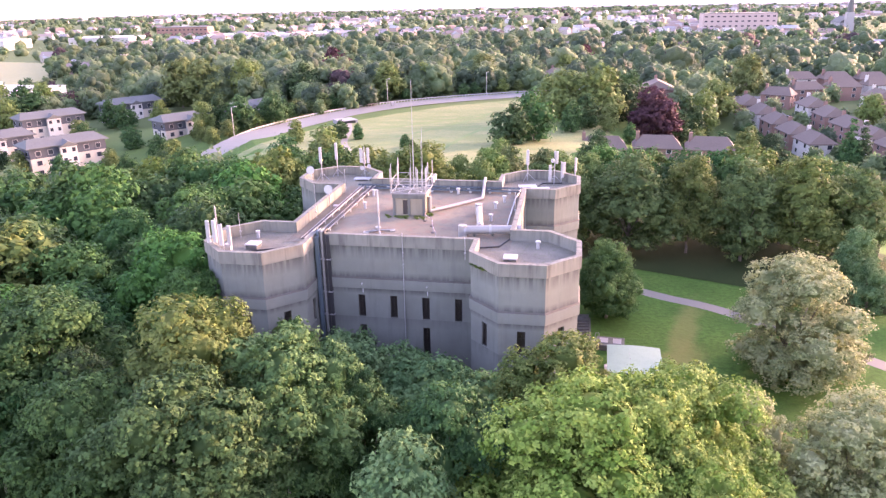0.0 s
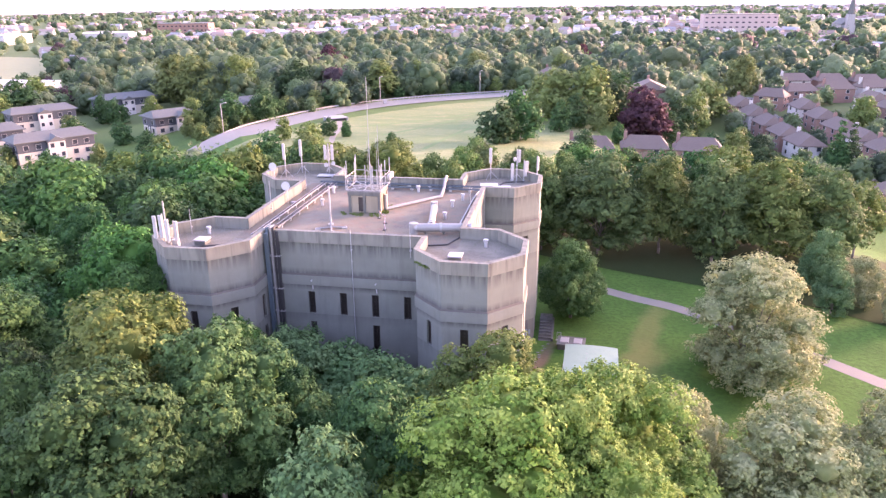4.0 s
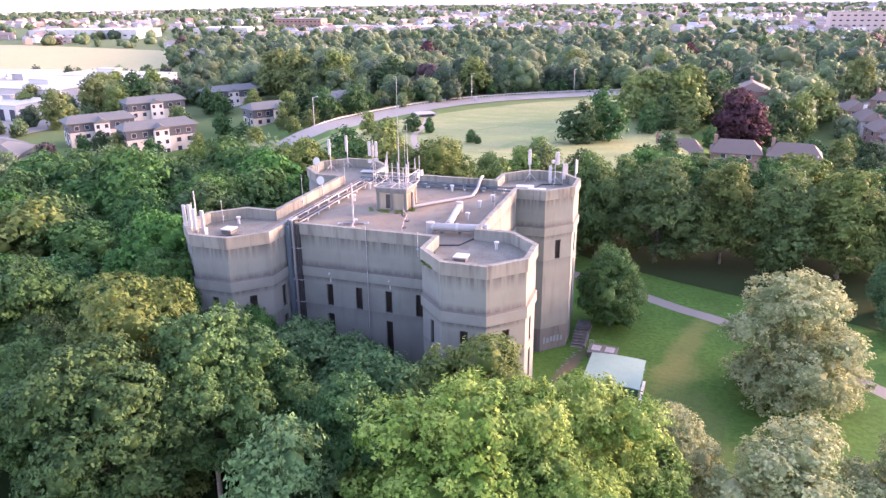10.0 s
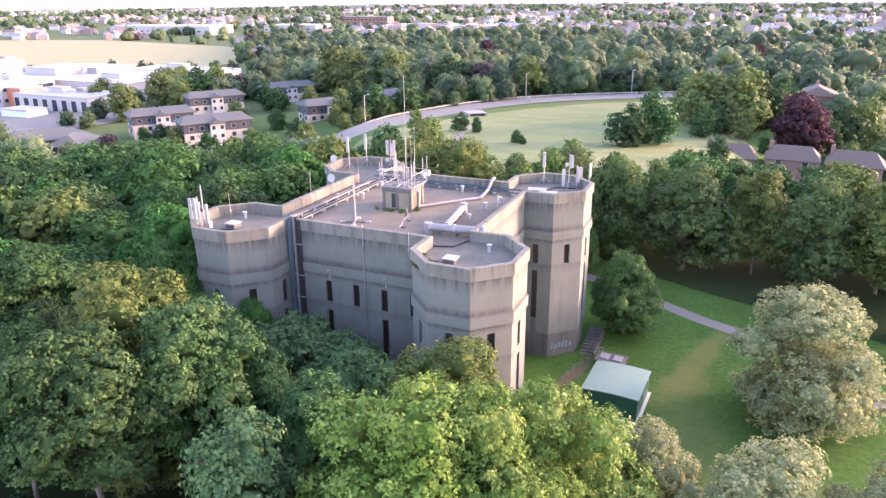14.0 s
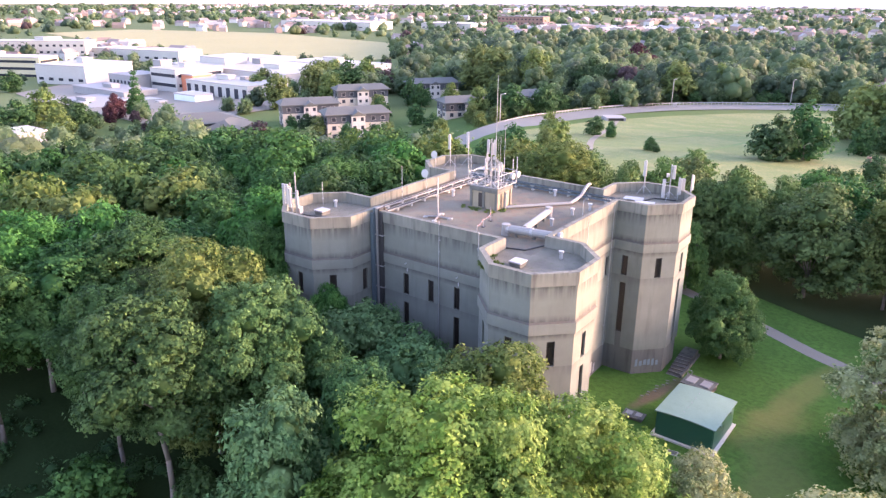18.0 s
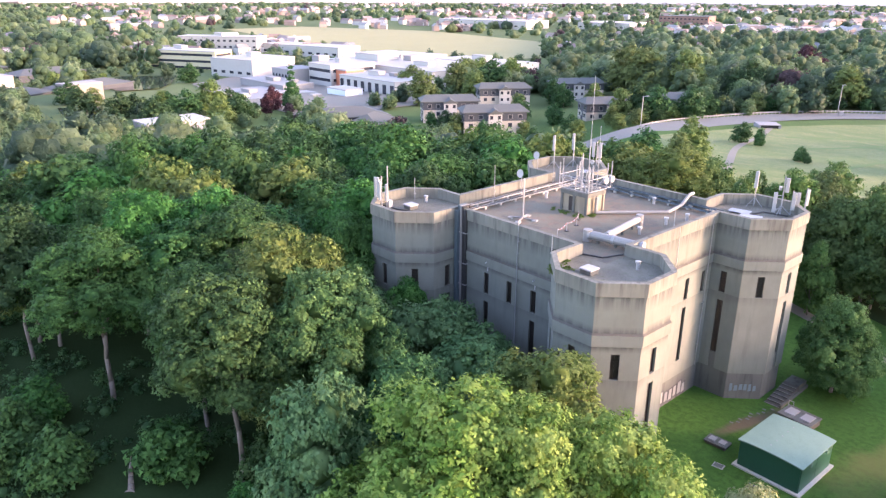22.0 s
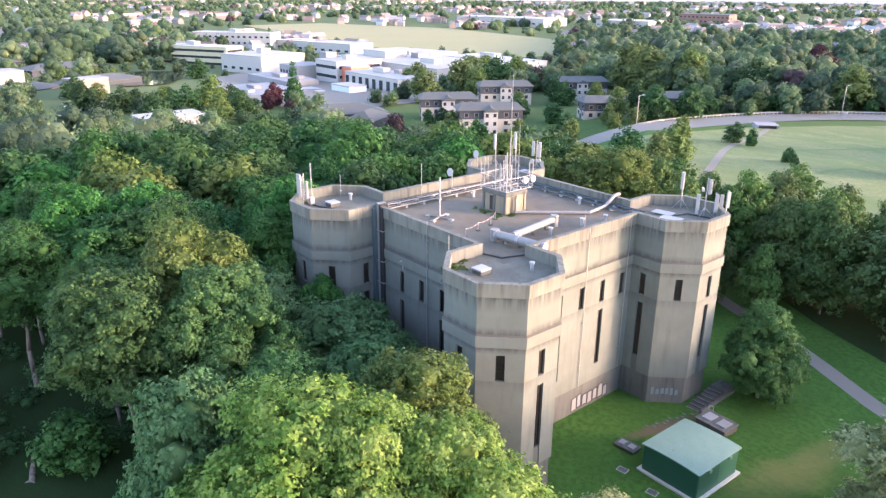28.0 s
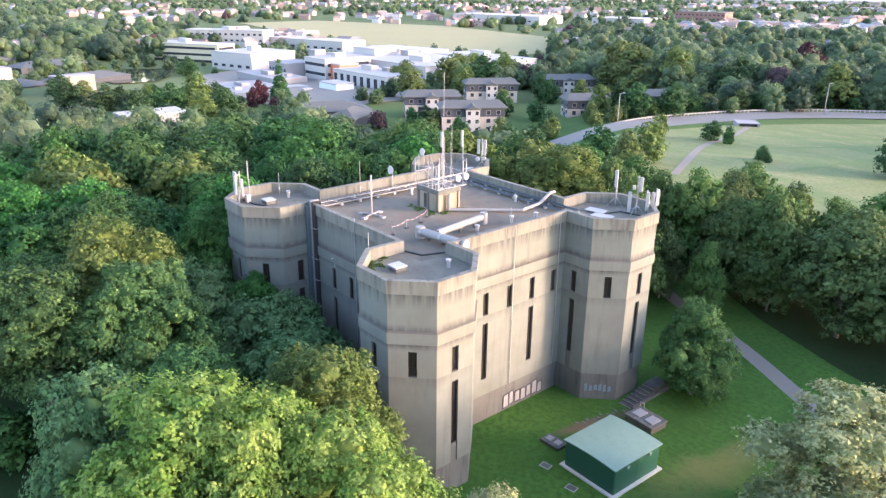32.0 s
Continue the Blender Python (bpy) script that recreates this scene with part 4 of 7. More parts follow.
# ---- planting ----
NEAR = [
    # kind, x, y, height, wide
    ("olive", -9.2, -24.8, 17.8, 1.05), ("pale", -3.0, -25.6, 16.2, 0.9), ("ash", -6.0, -31.4, 16.0, 1.0), ("ash", -13.4, -30.6, 14.8, 0.85),
    ("dark", 6.8, -26.5, 14.4, 0.9), ("dark", 1.2, -22.5, 12.8, 0.85), ("round", 5.8, -31.2, 13.0, 0.72), ("round", -2.0, -17.0, 10.6, 1.05),
    ("round", 4.5, -18.0, 10.4, 1.05), ("ash", -6.4, -15.2, 11.5, 0.62), ("round", -8.8, -18.8, 11.4, 1.0), ("round", 1.2, -14.2, 9.6, 0.95), ("round", 5.8, -14.4, 8.0, 0.85), ("round", -3.4, -13.8, 10.2, 0.85), ("round", -12.4, -18.2, 11.4, 0.9),
    ("lime", 14.5, -28.4, 15.6, 1.12), ("lime", 20.6, -23.6, 14.2, 1.02), ("lime", 21.0, -30.0, 12.6, 0.9), ("lime", 17.5, -27.0, 15.3, 0.84),
    ("olive", 13.2, -20.2, 14.3, 1.15), ("round", 9.0, -19.0, 10.4, 1.0), ("grey", 25.4, -17.8, 10.0, 0.75), ("grey", 34.8, 4.4, 11.6, 1.22),
    ("bright", 18.0, 15.0, 9.0, 0.86), ("grey", 32.0, -18.8, 10.6, 1.1), ("grey", 39.5, -16.0, 10.0, 1.0),
    ("ash", -21.0, -23.0, 16.2, 1.05), ("ash", -14.8, -14.8, 15.3, 0.75), ("ash", -29.4, -28.0, 16.6, 1.05), ("ash", -24.2, -34.6, 15.5, 1.1),
    ("dark", -17.5, -25.0, 14.0, 0.8), ("dark", -11.5, -25.5, 13.0, 0.75),
    ("olive", -4.8, 22.0, 18.0, 1.25), ("olive", -12.5, 19.0, 15.8, 0.9), ("edge", 2.5, 24.5, 15.5, 0.7), ("edge", -1.7, 38.0, 13.4, 0.75), ("edge", -5.5, 32.5, 15.2, 0.72), ("far_a", -15.0, 37.0, 13.0, 1.0), ("far_c", -21.0, 40.0, 12.5, 1.0), ("far_a", -13.0, 47.0, 11.5, 1.0), ("far_c", -12.0, 25.0, 16.5, 0.9),
    ("edge", 2.3, 39.0, 14.0, 0.8), ("edge", 4.0, 44.0, 13.5, 0.9), ("edge", 12.0, 39.0, 13.8, 0.9), ("edge", 8.0, 37.0, 12.5, 0.8), ("edge", 2.0, 52.0, 13.0, 0.9),
    ("edge", 13.6, 37.5, 12.6, 0.85), ("edge", 21.5, 37.0, 14.2, 1.18), ("edge_o", 29.8, 38.5, 13.6, 0.95), ("edge", 36.5, 36.0, 13.6, 1.0), ("edge_o", 43.8, 37.5, 13.9, 1.16), ("edge", 51.0, 39.5, 12.6, 1.1),
    ("round", 46.9, 20.6, 5.6, 0.8), ("grey", 50.8, 24.0, 5.8, 0.85), ("round", 47.5, 27.5, 7.6, 0.75), ("grey", 53.5, 19.0, 5.0, 0.9),
    ("edge", 8.5, 41.0, 11.0, 0.8), ("edge_o", 11.5, 46.0, 12.0, 0.8), ("edge", 16.5, 45.0, 12.5, 0.9), ("edge", 9.0, 50.0, 12.0, 0.9), ("far_b", 22.5, 48.0, 12.6, 1.1), ("far_b", 30.5, 47.5, 12.6, 1.1),
    ("far_b", 17.0, 76.0, 10.0, 0.9), ("far_a", 24.0, 82.0, 9.5, 1.0), ("far_c", 31.0, 86.0, 9.0, 1.0), ("far_b", 38.5, 86.0, 9.0, 1.0), ("far_c", 46.0, 84.0, 9.0, 1.0), ("far_b", 53.0, 80.0, 9.0, 1.0),
]
for kind, x, y, h, wide in NEAR:
    plant(kind, x, y, h, None, wide)
OPEN = [
    # round the flats
    ("field", -124.0, 112.0, 6.5, 1.0), ("field_l", -139.0, 113.5, 7.0, 1.0), ("field", -148.0, 117.0, 6.5, 1.0), ("field_l", -116.0, 122.0, 6.5, 1.0), ("field", -143.0, 150.0, 9.0, 0.9), ("field_l", -151.0, 158.0, 8.5, 1.0), ("field", -128.0, 152.0, 7.5, 1.0),
    ("field_l", -104.0, 152.0, 7.0, 1.0), ("field", -152.0, 186.0, 9.5, 0.9), ("field_l", -140.0, 190.0, 9.0, 1.0), ("field", -112.0, 140.0, 6.5, 1.0), ("field_l", -100.0, 128.0, 7.0, 1.1), ("field", -96.0, 116.0, 7.0, 1.1), ("field", -108.0, 118.0, 6.0, 1.0),
    # gardens round the suburb's houses
    ("field_l", 12.5, 178.0, 17.0, 1.15), ("field_l", 21.5, 180.0, 18.0, 1.1), ("field", 27.5, 188.0, 16.0, 1.0), ("field", 17.5, 168.0, 10.0, 1.0), ("field", 13.0, 157.0, 9.0, 0.8),
    ("field_l", 66.0, 224.0, 15.5, 1.15), ("conifer", 48.0, 177.0, 12.0, 1.25), ("field_l", 51.5, 167.0, 8.5, 1.15), ("field", 58.0, 163.0, 8.6, 1.0), ("field_l", 65.0, 166.0, 8.6, 1.1), ("field", 73.0, 201.0, 5.0, 1.3), ("field", 73.5, 192.0, 4.4, 1.3),
    ("field_l", 6.0, 190.0, 14.0, 1.1), ("field", 33.0, 200.0, 15.0, 1.0), ("field", 46.0, 190.0, 11.0, 0.9), ("field", 44.0, 158.0, 5.5, 1.0), ("field_l", 24.0, 160.0, 8.0, 1.0), ("field", 20.0, 118.0, 6.0, 1.0), ("field_l", 30.0, 116.0, 6.5, 1.0), ("field", 41.0, 118.0, 6.0, 1.0), ("field_l", 52.0, 116.0, 6.5, 1.0), ("field", 62.0, 112.0, 6.5, 1.0), ("field", 60.0, 128.0, 6.0, 1.0), ("field_l", 70.0, 132.0, 6.5, 1.0), ("field", 66.0, 96.0, 7.0, 1.0), ("field_l", 75.0, 104.0, 6.5, 1.0), ("field", 78.0, 118.0, 6.0, 1.0),
    ("field", 74.0, 176.0, 6.5, 1.1), ("field_l", 70.0, 184.0, 7.5, 1.1), ("field", 52.0, 196.0, 14.0, 0.95), ("field_l", 58.0, 205.0, 15.0, 0.9), ("field", 70.0, 150.0, 7.0, 1.1), ("field_l", 62.0, 146.0, 7.0, 1.1), ("field", 79.0, 150.0, 5.5, 1.1), ("field_l", 116.0, 214.0, 11.0, 1.1), ("field", 30.0, 152.0, 6.0, 0.8),
    # lone trees farther off
    ("field", -2.5, 127.0, 10.5, 1.05), ("field", 3.0, 135.0, 13.5, 0.9), 
    ("copper", 38.5, 172.0, 16.4, 1.12), 
    ("field", -29.0, 119.0, 3.4, 0.95), ("field", -26.6, 117.2, 2.3, 0.9), ("field", -52.5, 138.0, 5.4, 1.0), ("field", -46.5, 136.0, 4.6, 0.75), ("field_l", -41.0, 92.0, 8.6, 1.15), ("field", -47.0, 84.0, 8.0, 1.1), ("field_l", -36.0, 78.0, 8.5, 1.0), ("field_l", -62.0, 128.0, 6.5, 0.9),
    ("field_l", -63.0, 238.0, 15.0, 1.25), ("field_l", -52.0, 252.0, 14.0, 1.0), ("field_l", -105.0, 158.0, 11.5, 0.8), ("field", -96.0, 165.0, 11.0, 0.95), ("field", -88.0, 174.0, 11.0, 0.9),
    ("field", -104.0, 168.0, 11.5, 0.85), ("field_l", -135.0, 218.0, 19.0, 1.2), ("field_l", -150.0, 225.0, 20.0, 1.1), ("field_l", -120.0, 225.0, 18.0, 1.0), ("field", -100.0, 235.0, 15.0, 1.1),
    ("copper", -118.0, 335.0, 18.0, 1.0), ("copper", 20.0, 420.0, 16.0, 1.0), 
    ("field_l", -30.0, 300.0, 15.0, 1.2), ("field_l", 10.0, 310.0, 14.0, 1.1), ("conifer", 91.0, 157.0, 14.6, 1.15), ("conifer", 94.6, 158.5, 13.8, 1.1), ("conifer", -229.0, 105.0, 17.0, 1.1), ("copper", -225.0, 94.0, 9.0, 0.8), ("copper", -219.0, 88.0, 7.5, 0.8),
    ("field_l", -196.0, 148.0, 14.0, 1.1), ("field", -160.0, 190.0, 11.0, 0.85), ("field", -154.0, 116.0, 5.5, 0.9), ("conifer", 62.0, 430.0, 24.0, 1.1), ("field_l", -205.0, 176.0, 15.0, 1.1), ("field_l", -214.0, 190.0, 16.0, 1.1), ("field", -198.0, 190.0, 16.0, 1.1), ("field_l", -222.0, 206.0, 15.0, 1.2), ("field_l", -190.0, 172.0, 13.0, 1.1), ("field_l", -208.0, 215.0, 15.0, 1.1),
    ("field", -238.0, 57.0, 8.0, 1.15), ("field_l", -228.0, 69.0, 12.7, 1.15), ("field", -227.0, 77.0, 9.3, 1.15), ("field_l", -239.0, 55.0, 8.3, 1.15), ("field_l", -270.0, 40.0, 7.0, 1.15), ("field", -241.0, 46.0, 7.4, 1.15), ("field", -355.0, 115.0, 10.2, 1.15), ("field_l", -413.0, 193.0, 10.1, 1.15), ("field_l", -351.0, 47.0, 8.5, 1.15), ("field", -279.0, 33.0, 8.9, 1.15), ("field_l", -372.0, 76.0, 6.0, 1.15), ("field_l", -388.0, 71.0, 6.5, 1.15), ("field", -207.0, 70.0, 10.1, 1.15), ("field", -234.0, 37.0, 8.9, 1.15), ("field", -219.0, 55.0, 10.6, 1.15), ("field", -248.0, 29.0, 9.3, 1.15), ("field", -214.0, 43.0, 9.2, 1.15), ("field_l", -200.0, 60.0, 9.9, 1.15), ("field_l", -238.0, 172.0, 9.6, 1.15), ("field_l", -250.0, 187.0, 11.0, 1.15),
    ("field", 18.0, 97.0, 6.0, 1.1), ("field", 24.0, 97.0, 5.8, 1.1), ("field_l", 30.0, 98.0, 6.2, 1.1), ("field", 36.5, 98.0, 6.0, 1.1), ("field_l", 43.0, 97.0, 6.0, 1.1), ("field", 49.5, 95.0, 6.2, 1.1), ("field", 56.0, 93.0, 6.0, 1.1),
    ("field_l", 86.0, 272.0, 17.0, 1.0), 
]
for kind, x, y, h, wide in OPEN:
    plant(kind, x, y, h, None, wide)


def inside(x, y, poly):
    hit = False
    for (x0, y0), (x1, y1) in zip(poly, poly[1:] + poly[:1]):
        if (y0 > y) != (y1 > y) and x < (x1 - x0) * (y - y0) / (y1 - y0) + x0:
            hit = not hit
    return hit


def spots(poly, gap, keep_off=(), jitter=0.35):
    """Uneven spacing within an outline."""
    xs, ys = [p[0] for p in poly], [p[1] for p in poly]
    y, row, out = min(ys), 0, []
    while y < max(ys):
        x = min(xs) + (row % 2) * gap / 2
        while x < max(xs):
            px, py = x + rng.normal() * gap * jitter * 0.6, y + rng.normal() * gap * jitter * 0.6
            if inside(px, py, poly) and all((px - a) ** 2 + (py - b) ** 2 > c * c for a, b, c in keep_off):
                out.append((px, py))
            x += gap
        y += gap * 0.87
        row += 1
    return out


OFFS = [(x, y, 5.2) for _, x, y, *_ in NEAR] + [(22.0, -40.0, 13.0), (40.0, -45.0, 16.0), (30.0, -52.0, 15.0)]
WOOD = [(-75, -50), (-36, -37), (-22, -30), (-18, -27), (-17, 14), (-12, 22), (-12, 45), (-40, 62), (-66, 62), (-75, 20)]
for x, y in spots(WOOD, 6.4, OFFS):
    k = ["far_a", "far_b", "far_a", "far_c", "far_b", "far_d", "far_a", "far_b"][int(rng.random() * 8)]
    if math.hypot(x - 35, y + 50) < 82 and k != "far_c":
        k = k.replace("far", "near")
    tall = 12.8 + 4.2 * rng.random()
    plant(k, x, y, tall * (0.76 if y > 30 else 1.0), None, 0.8 + 0.3 * rng.random())
for x, y in spots([(14, 43), (30, 43), (50, 43), (60, 46), (62, 58), (40, 60), (14, 54)], 7.0, OFFS):
    plant(["far_b", "far_a", "far_c"][int(rng.random() * 3)], x, y, 10.8 + 2.2 * rng.random(), None, 1.0)
# saplings on the woodland floor
for x, y in [(-21.5, -43.0), (-25.0, -40.5), (-15.0, -41.5), (1.5, -34.5), (-2.0, -33.0), (-10.5, -35.0), (-4.0, -30.5), (-19.0, -45.0), (-5.0, -16.0), (1.5, -14.0), (6.6, -16.2), (11.5, -17.0), (-15.5, -18.5)]:
    plant("bush", x, y, 2.2 + 2.5 * rng.random(), None, 0.8 + 0.5 * rng.random())


def undergrowth():
    """Low brambles and ferns on the open floor of the wood."""
    g = np.random.default_rng(21)
    cs, rs = [], []
    while len(cs) < 420:
        x, y = g.uniform(-62, 9), g.uniform(-56, -27)
        if noise.noise((x * 0.16, y * 0.16, 3.0)) < 0.02 or y > -27 - 0.1 * abs(x + 10):
            continue
        r = g.uniform(0.35, 1.0)
        cs.append((x, y, land(x, y) + 0.3 * r))
        rs.append(r)
    tagged(new("undergrowth", leaf_mesh("undergrowth", cs, rs, 50, 0.13, LEAF["dark"], 0.7)), "dark brambles and ferns on the woodland floor", "undergrowth", kind="stuff")


undergrowth()

# ---- far things ----
SLATE = speckled("grey_roof_tiles", (0.060, 0.068, 0.064), (0.090, 0.098, 0.092), 4.0, 0.8, fine=0.5)
DARKCLAD = speckled("dark_slate_cladding", (0.030, 0.036, 0.046), (0.048, 0.056, 0.068), 2.0, 0.7, fine=0.3)
BUFF = speckled("buff_brick", (0.30, 0.275, 0.23), (0.38, 0.35, 0.295), 3.0, 0.9, fine=0.3)
RENDER_W = speckled("white_render", (0.34, 0.335, 0.31), (0.41, 0.40, 0.37), 5.0, 0.8, fine=0.5)
ROOF_W = speckled("white_roof_membrane", (0.27, 0.262, 0.245), (0.36, 0.35, 0.325), 9.0, 0.7, fine=1.0)
GREYCONC = speckled("grey_concrete_panels", (0.20, 0.20, 0.20), (0.27, 0.27, 0.265), 4.0, 0.9, fine=0.4)
REDBRICK = speckled("red_brick", (0.17, 0.10, 0.08), (0.23, 0.14, 0.11), 2.0, 0.9, fine=0.3)
REDTILE = speckled("brown_red_roof_tiles", (0.088, 0.066, 0.052), (0.124, 0.094, 0.074), 3.0, 0.85, fine=0.4)
YELLOWP = speckled("pale_yellow_panels", (0.44, 0.40, 0.25), (0.50, 0.46, 0.31), 4.0, 0.8, fine=0.4)
WATER = Mat("pond_water", 0.04).color((0.03, 0.04, 0.035)).m
FARGLASS = Mat("far_window_glass", 0.15).color((0.03, 0.035, 0.045)).m


FOOT = []                                # what the far trees keep clear of: x, y, radius


def hip_roof(bm, w, l, z, rise, over=0.7, inset=None):
    w, l = w + over, l + over
    inset = w if inset is None else inset
    a = [bm.verts.new((x, y, z)) for x, y in ((-w, -l), (w, -l), (w, l), (-w, l))]
    c = [bm.verts.new((x, y, z - 0.25)) for x, y in ((-w, -l), (w, -l), (w, l), (-w, l))]
    r = [bm.verts.new((0, -l + inset, z + rise)), bm.verts.new((0, l - inset, z + rise))]
    for f in ((a[0], a[1], r[0]), (a[1], a[2], r[1], r[0]), (a[2], a[3], r[1]), (a[3], a[0], r[0], r[1]), (c[3], c[2], c[1], c[0])):
        bm.faces.new(f)
    for i in range(4):
        bm.faces.new((c[i], c[(i + 1) % 4], a[(i + 1) % 4], a[i]))


def pane_row(t, xs, ys, z0, z1, side, mat=FARGLASS, frame_mat=RENDER_W):
    """Windows on one side of a house: each a pane in a frame."""
    for a, b in zip(xs, ys):
        if side in "ew":
            s = 1 if side == "e" else -1
            win = part("window", boxes(*((s * a, s * (a + 0.06), b - 0.75, b + 0.75, z0 - 0.1, z1 + 0.1) if s > 0 else (-a - 0.06, -a, b - 0.75, b + 0.75, z0 - 0.1, z1 + 0.1),)), frame_mat, t)
            part("pane", boxes((a + 0.06, a + 0.1, b - 0.62, b + 0.62, z0, z1) if s > 0 else (-a - 0.1, -a - 0.06, b - 0.62, b + 0.62, z0, z1)), mat, win)
        else:
            s = -1
            win = part("window", boxes((a - 0.75, a + 0.75, -b - 0.06, -b, z0 - 0.1, z1 + 0.1)), frame_mat, t)
            part("pane", boxes((a - 0.62, a + 0.62, -b - 0.1, -b - 0.06, z0, z1)), mat, win)


def residence(x, y, length, ground=-11.9):
    """A three-storey block of flats: buff walls, dark top storey and a hipped grey roof. x, y: its far corner at the short end."""
    ax, dx = Vector((0.84, -0.55)), Vector((0.55, 0.84))
    w, l = 4.6, length / 2
    c = Vector((x, y)) + ax * w + dx * l
    FOOT.append((c.x, c.y, l + 1))
    t = thing("apartment_block", "three-storey buff brick flats with dark top storey and hipped grey roof", "flats", (*c, ground), math.degrees(math.atan2(0.84, 0.55)) - 90, "blocks of flats beside the wood")
    part("wall", boxes((-w, w, -l, l, -3.5, 5.6)), BUFF, t)
    part("cladding", boxes((-w - 0.08, w + 0.08, -l - 0.08, l + 0.08, 5.6, 8.4)), DARKCLAD, t, "dark slate top storey")
    bm = bmesh.new()
    hip_roof(bm, w, l, 8.65, 1.9, 0.9, 2.2)
    part("roof", bm, SLATE, t, "grey hipped tile roof")
    ys = [-l + 2.2 + (2 * l - 4.4) * k / 5 for k in range(6)]
    for z in (0.9, 3.6, 6.3):
        pane_row(t, [w + (0.08 if z > 5 else 0)] * 4, [ys[0], ys[1], ys[4], ys[5]], z, z + 1.25, "e", FARGLASS, GREYCONC)
        pane_row(t, [-2.6, 2.6], [l + (0.08 if z > 5 else 0)] * 2, z, z + 1.25, "s", FARGLASS, GREYCONC)
    strip = part("stair_panel", boxes((-0.9, 0.9, -l - 0.14, -l - 0.002, -1.5, 5.6)), DARKCLAD, t, "dark panel round the stair windows")
    for z in (1.2, 3.9):
        part("stair_window", boxes((-0.35, 0.35, -l - 0.22, -l - 0.14, z, z + 1.3)), RENDER_W, strip, "small white stair window")
    bay = part("bay", boxes((w, w + 1.1, -2.6, 2.0, -3.5, 8.0)), RENDER_W, t, "white rendered bay")
    bm = bmesh.new()
    v = [bm.verts.new(c) for c in ((w - 2.5, -3.0, 8.5), (w + 1.6, -3.0, 8.0), (w + 1.6, 2.4, 8.0), (w - 2.5, 2.4, 8.5), (w - 2.5, -0.3, 9.9), (w + 1.6, -0.3, 9.5))]
    for f in ((0, 1, 5, 4), (2, 3, 4, 5), (1, 2, 5), (3, 0, 4), (0, 3, 2, 1)):
        bm.faces.new([v[i] for i in f])
    part("bay_roof", bm, SLATE, bay, "small grey gabled roof")
    for z in (0.9, 3.6, 6.3):
        for y in (-1.6, 1.0):
            part("bay_window", boxes((w + 1.1, w + 1.16, y - 0.5, y + 0.5, z, z + 1.2)), FARGLASS, bay)


for x, y, length in ((-142.9, 119.1, 21), (-170.0, 124.5, 20), (-183.0, 166.0, 21), (-174.0, 202.5, 22), (-128.5, 165.3, 20), (-119.0, 196.0, 18)):
    residence(x, y, length)


def slab_block(label, x0, x1, y0, y1, z0, z1, wall, roof, storeys=0, bays=0, turn=0.0, strip=False, name="campus_building"):
    """A flat-roofed block: walls, parapeted roof, and windows on the sides that show."""
    c = ((x0 + x1) / 2, (y0 + y1) / 2)
    w, l, h = (x1 - x0) / 2, (y1 - y0) / 2, z1 - z0
    for k in range(5):
        FOOT.append((x0 + (x1 - x0) * (k + 0.5) / 5, c[1], max(l, w / 5) + 3.5))
    t = thing(name, label, "building", (*c, z0), turn)
    part("wall", boxes((-w, w, -l, l, -2, h - 0.5)), wall, t)
    part("roof", boxes((-w - 0.2, w + 0.2, -l - 0.2, l + 0.2, h - 0.5, h)), roof, t)
    for s in range(storeys):
        za = h * (s + 0.3) / (storeys + 0.15)
        zb = za + min(1.5, 0.5 * h / storeys)
        if strip:
            part("window", boxes((-w * 0.92, w * 0.92, -l - 0.12, -l, za, zb)), FARGLASS, t)
            part("window", boxes((w, w + 0.12, -l * 0.9, l * 0.9, za, zb)), FARGLASS, t)
        else:
            for k in range(bays):
                u = -w + 2 * w * (k + 0.5) / bays
                part("window", boxes((u - w / bays * 0.45, u + w / bays * 0.45, -l - 0.12, -l, za, zb)), FARGLASS, t)
    return t


tall = slab_block("long white building with tall dark windows between piers", -270, -226, 156.5, 177.5, -16, -5, RENDER_W, ROOF_W)
for k in range(8):
    u = -20.0 + 40.0 * k / 7
    part("window", boxes((u - 1.3, u + 1.3, -10.66, -10.5, 1.5, 9.2)), FARGLASS, tall, "tall dark window")
for k in range(4):
    u = -7.5 + 15 * k / 3
    part("window", boxes((22.0, 22.16, u - 1.2, u + 1.2, 1.5, 9.2)), FARGLASS, tall, "tall dark window")
slab_block("white cube-shaped laboratory with slit windows", -301, -280, 158, 186, -16, -1.5, RENDER_W, ROOF_W, 3, strip=True)
slab_block("orange panelled stair tower between white blocks", -280, -271, 161, 172, -16, -3.5, speckled("orange_panels", (0.45, 0.15, 0.08), (0.55, 0.2, 0.11), 2.0, 0.7), ROOF_W)
slab_block("broad white building with a flat roof", -330, -236, 188, 236, -16, -3.2, RENDER_W, ROOF_W, 2, 12)
slab_block("white block with rooftop plant", -300, -240, 245, 272, -16, -4.0, RENDER_W, ROOF_W, 2, 10)
slab_block("white plant room on a laboratory roof", -318, -296, 200, 215, -4, 0.5, RENDER_W, ROOF_W)
slab_block("grey concrete teaching building with square windows", -322, -303, 148, 166, -16, -5.0, GREYCONC, GREYCONC, 2, 6)
slab_block("grey concrete stair tower beside a laboratory", -311, -304, 166.5, 173, -16, 1.0, GREYCONC, GREYCONC, 2, 2)
slab_block("low grey building with a flat roof", -296, -258, 99, 127, -16, -11.0, GREYCONC, GREYCONC, 1, 9)
slab_block("plain low grey block with a flat roof", -322, -278, 129, 146, -16, -9.2, GREYCONC, GREYCONC, 1, 10)
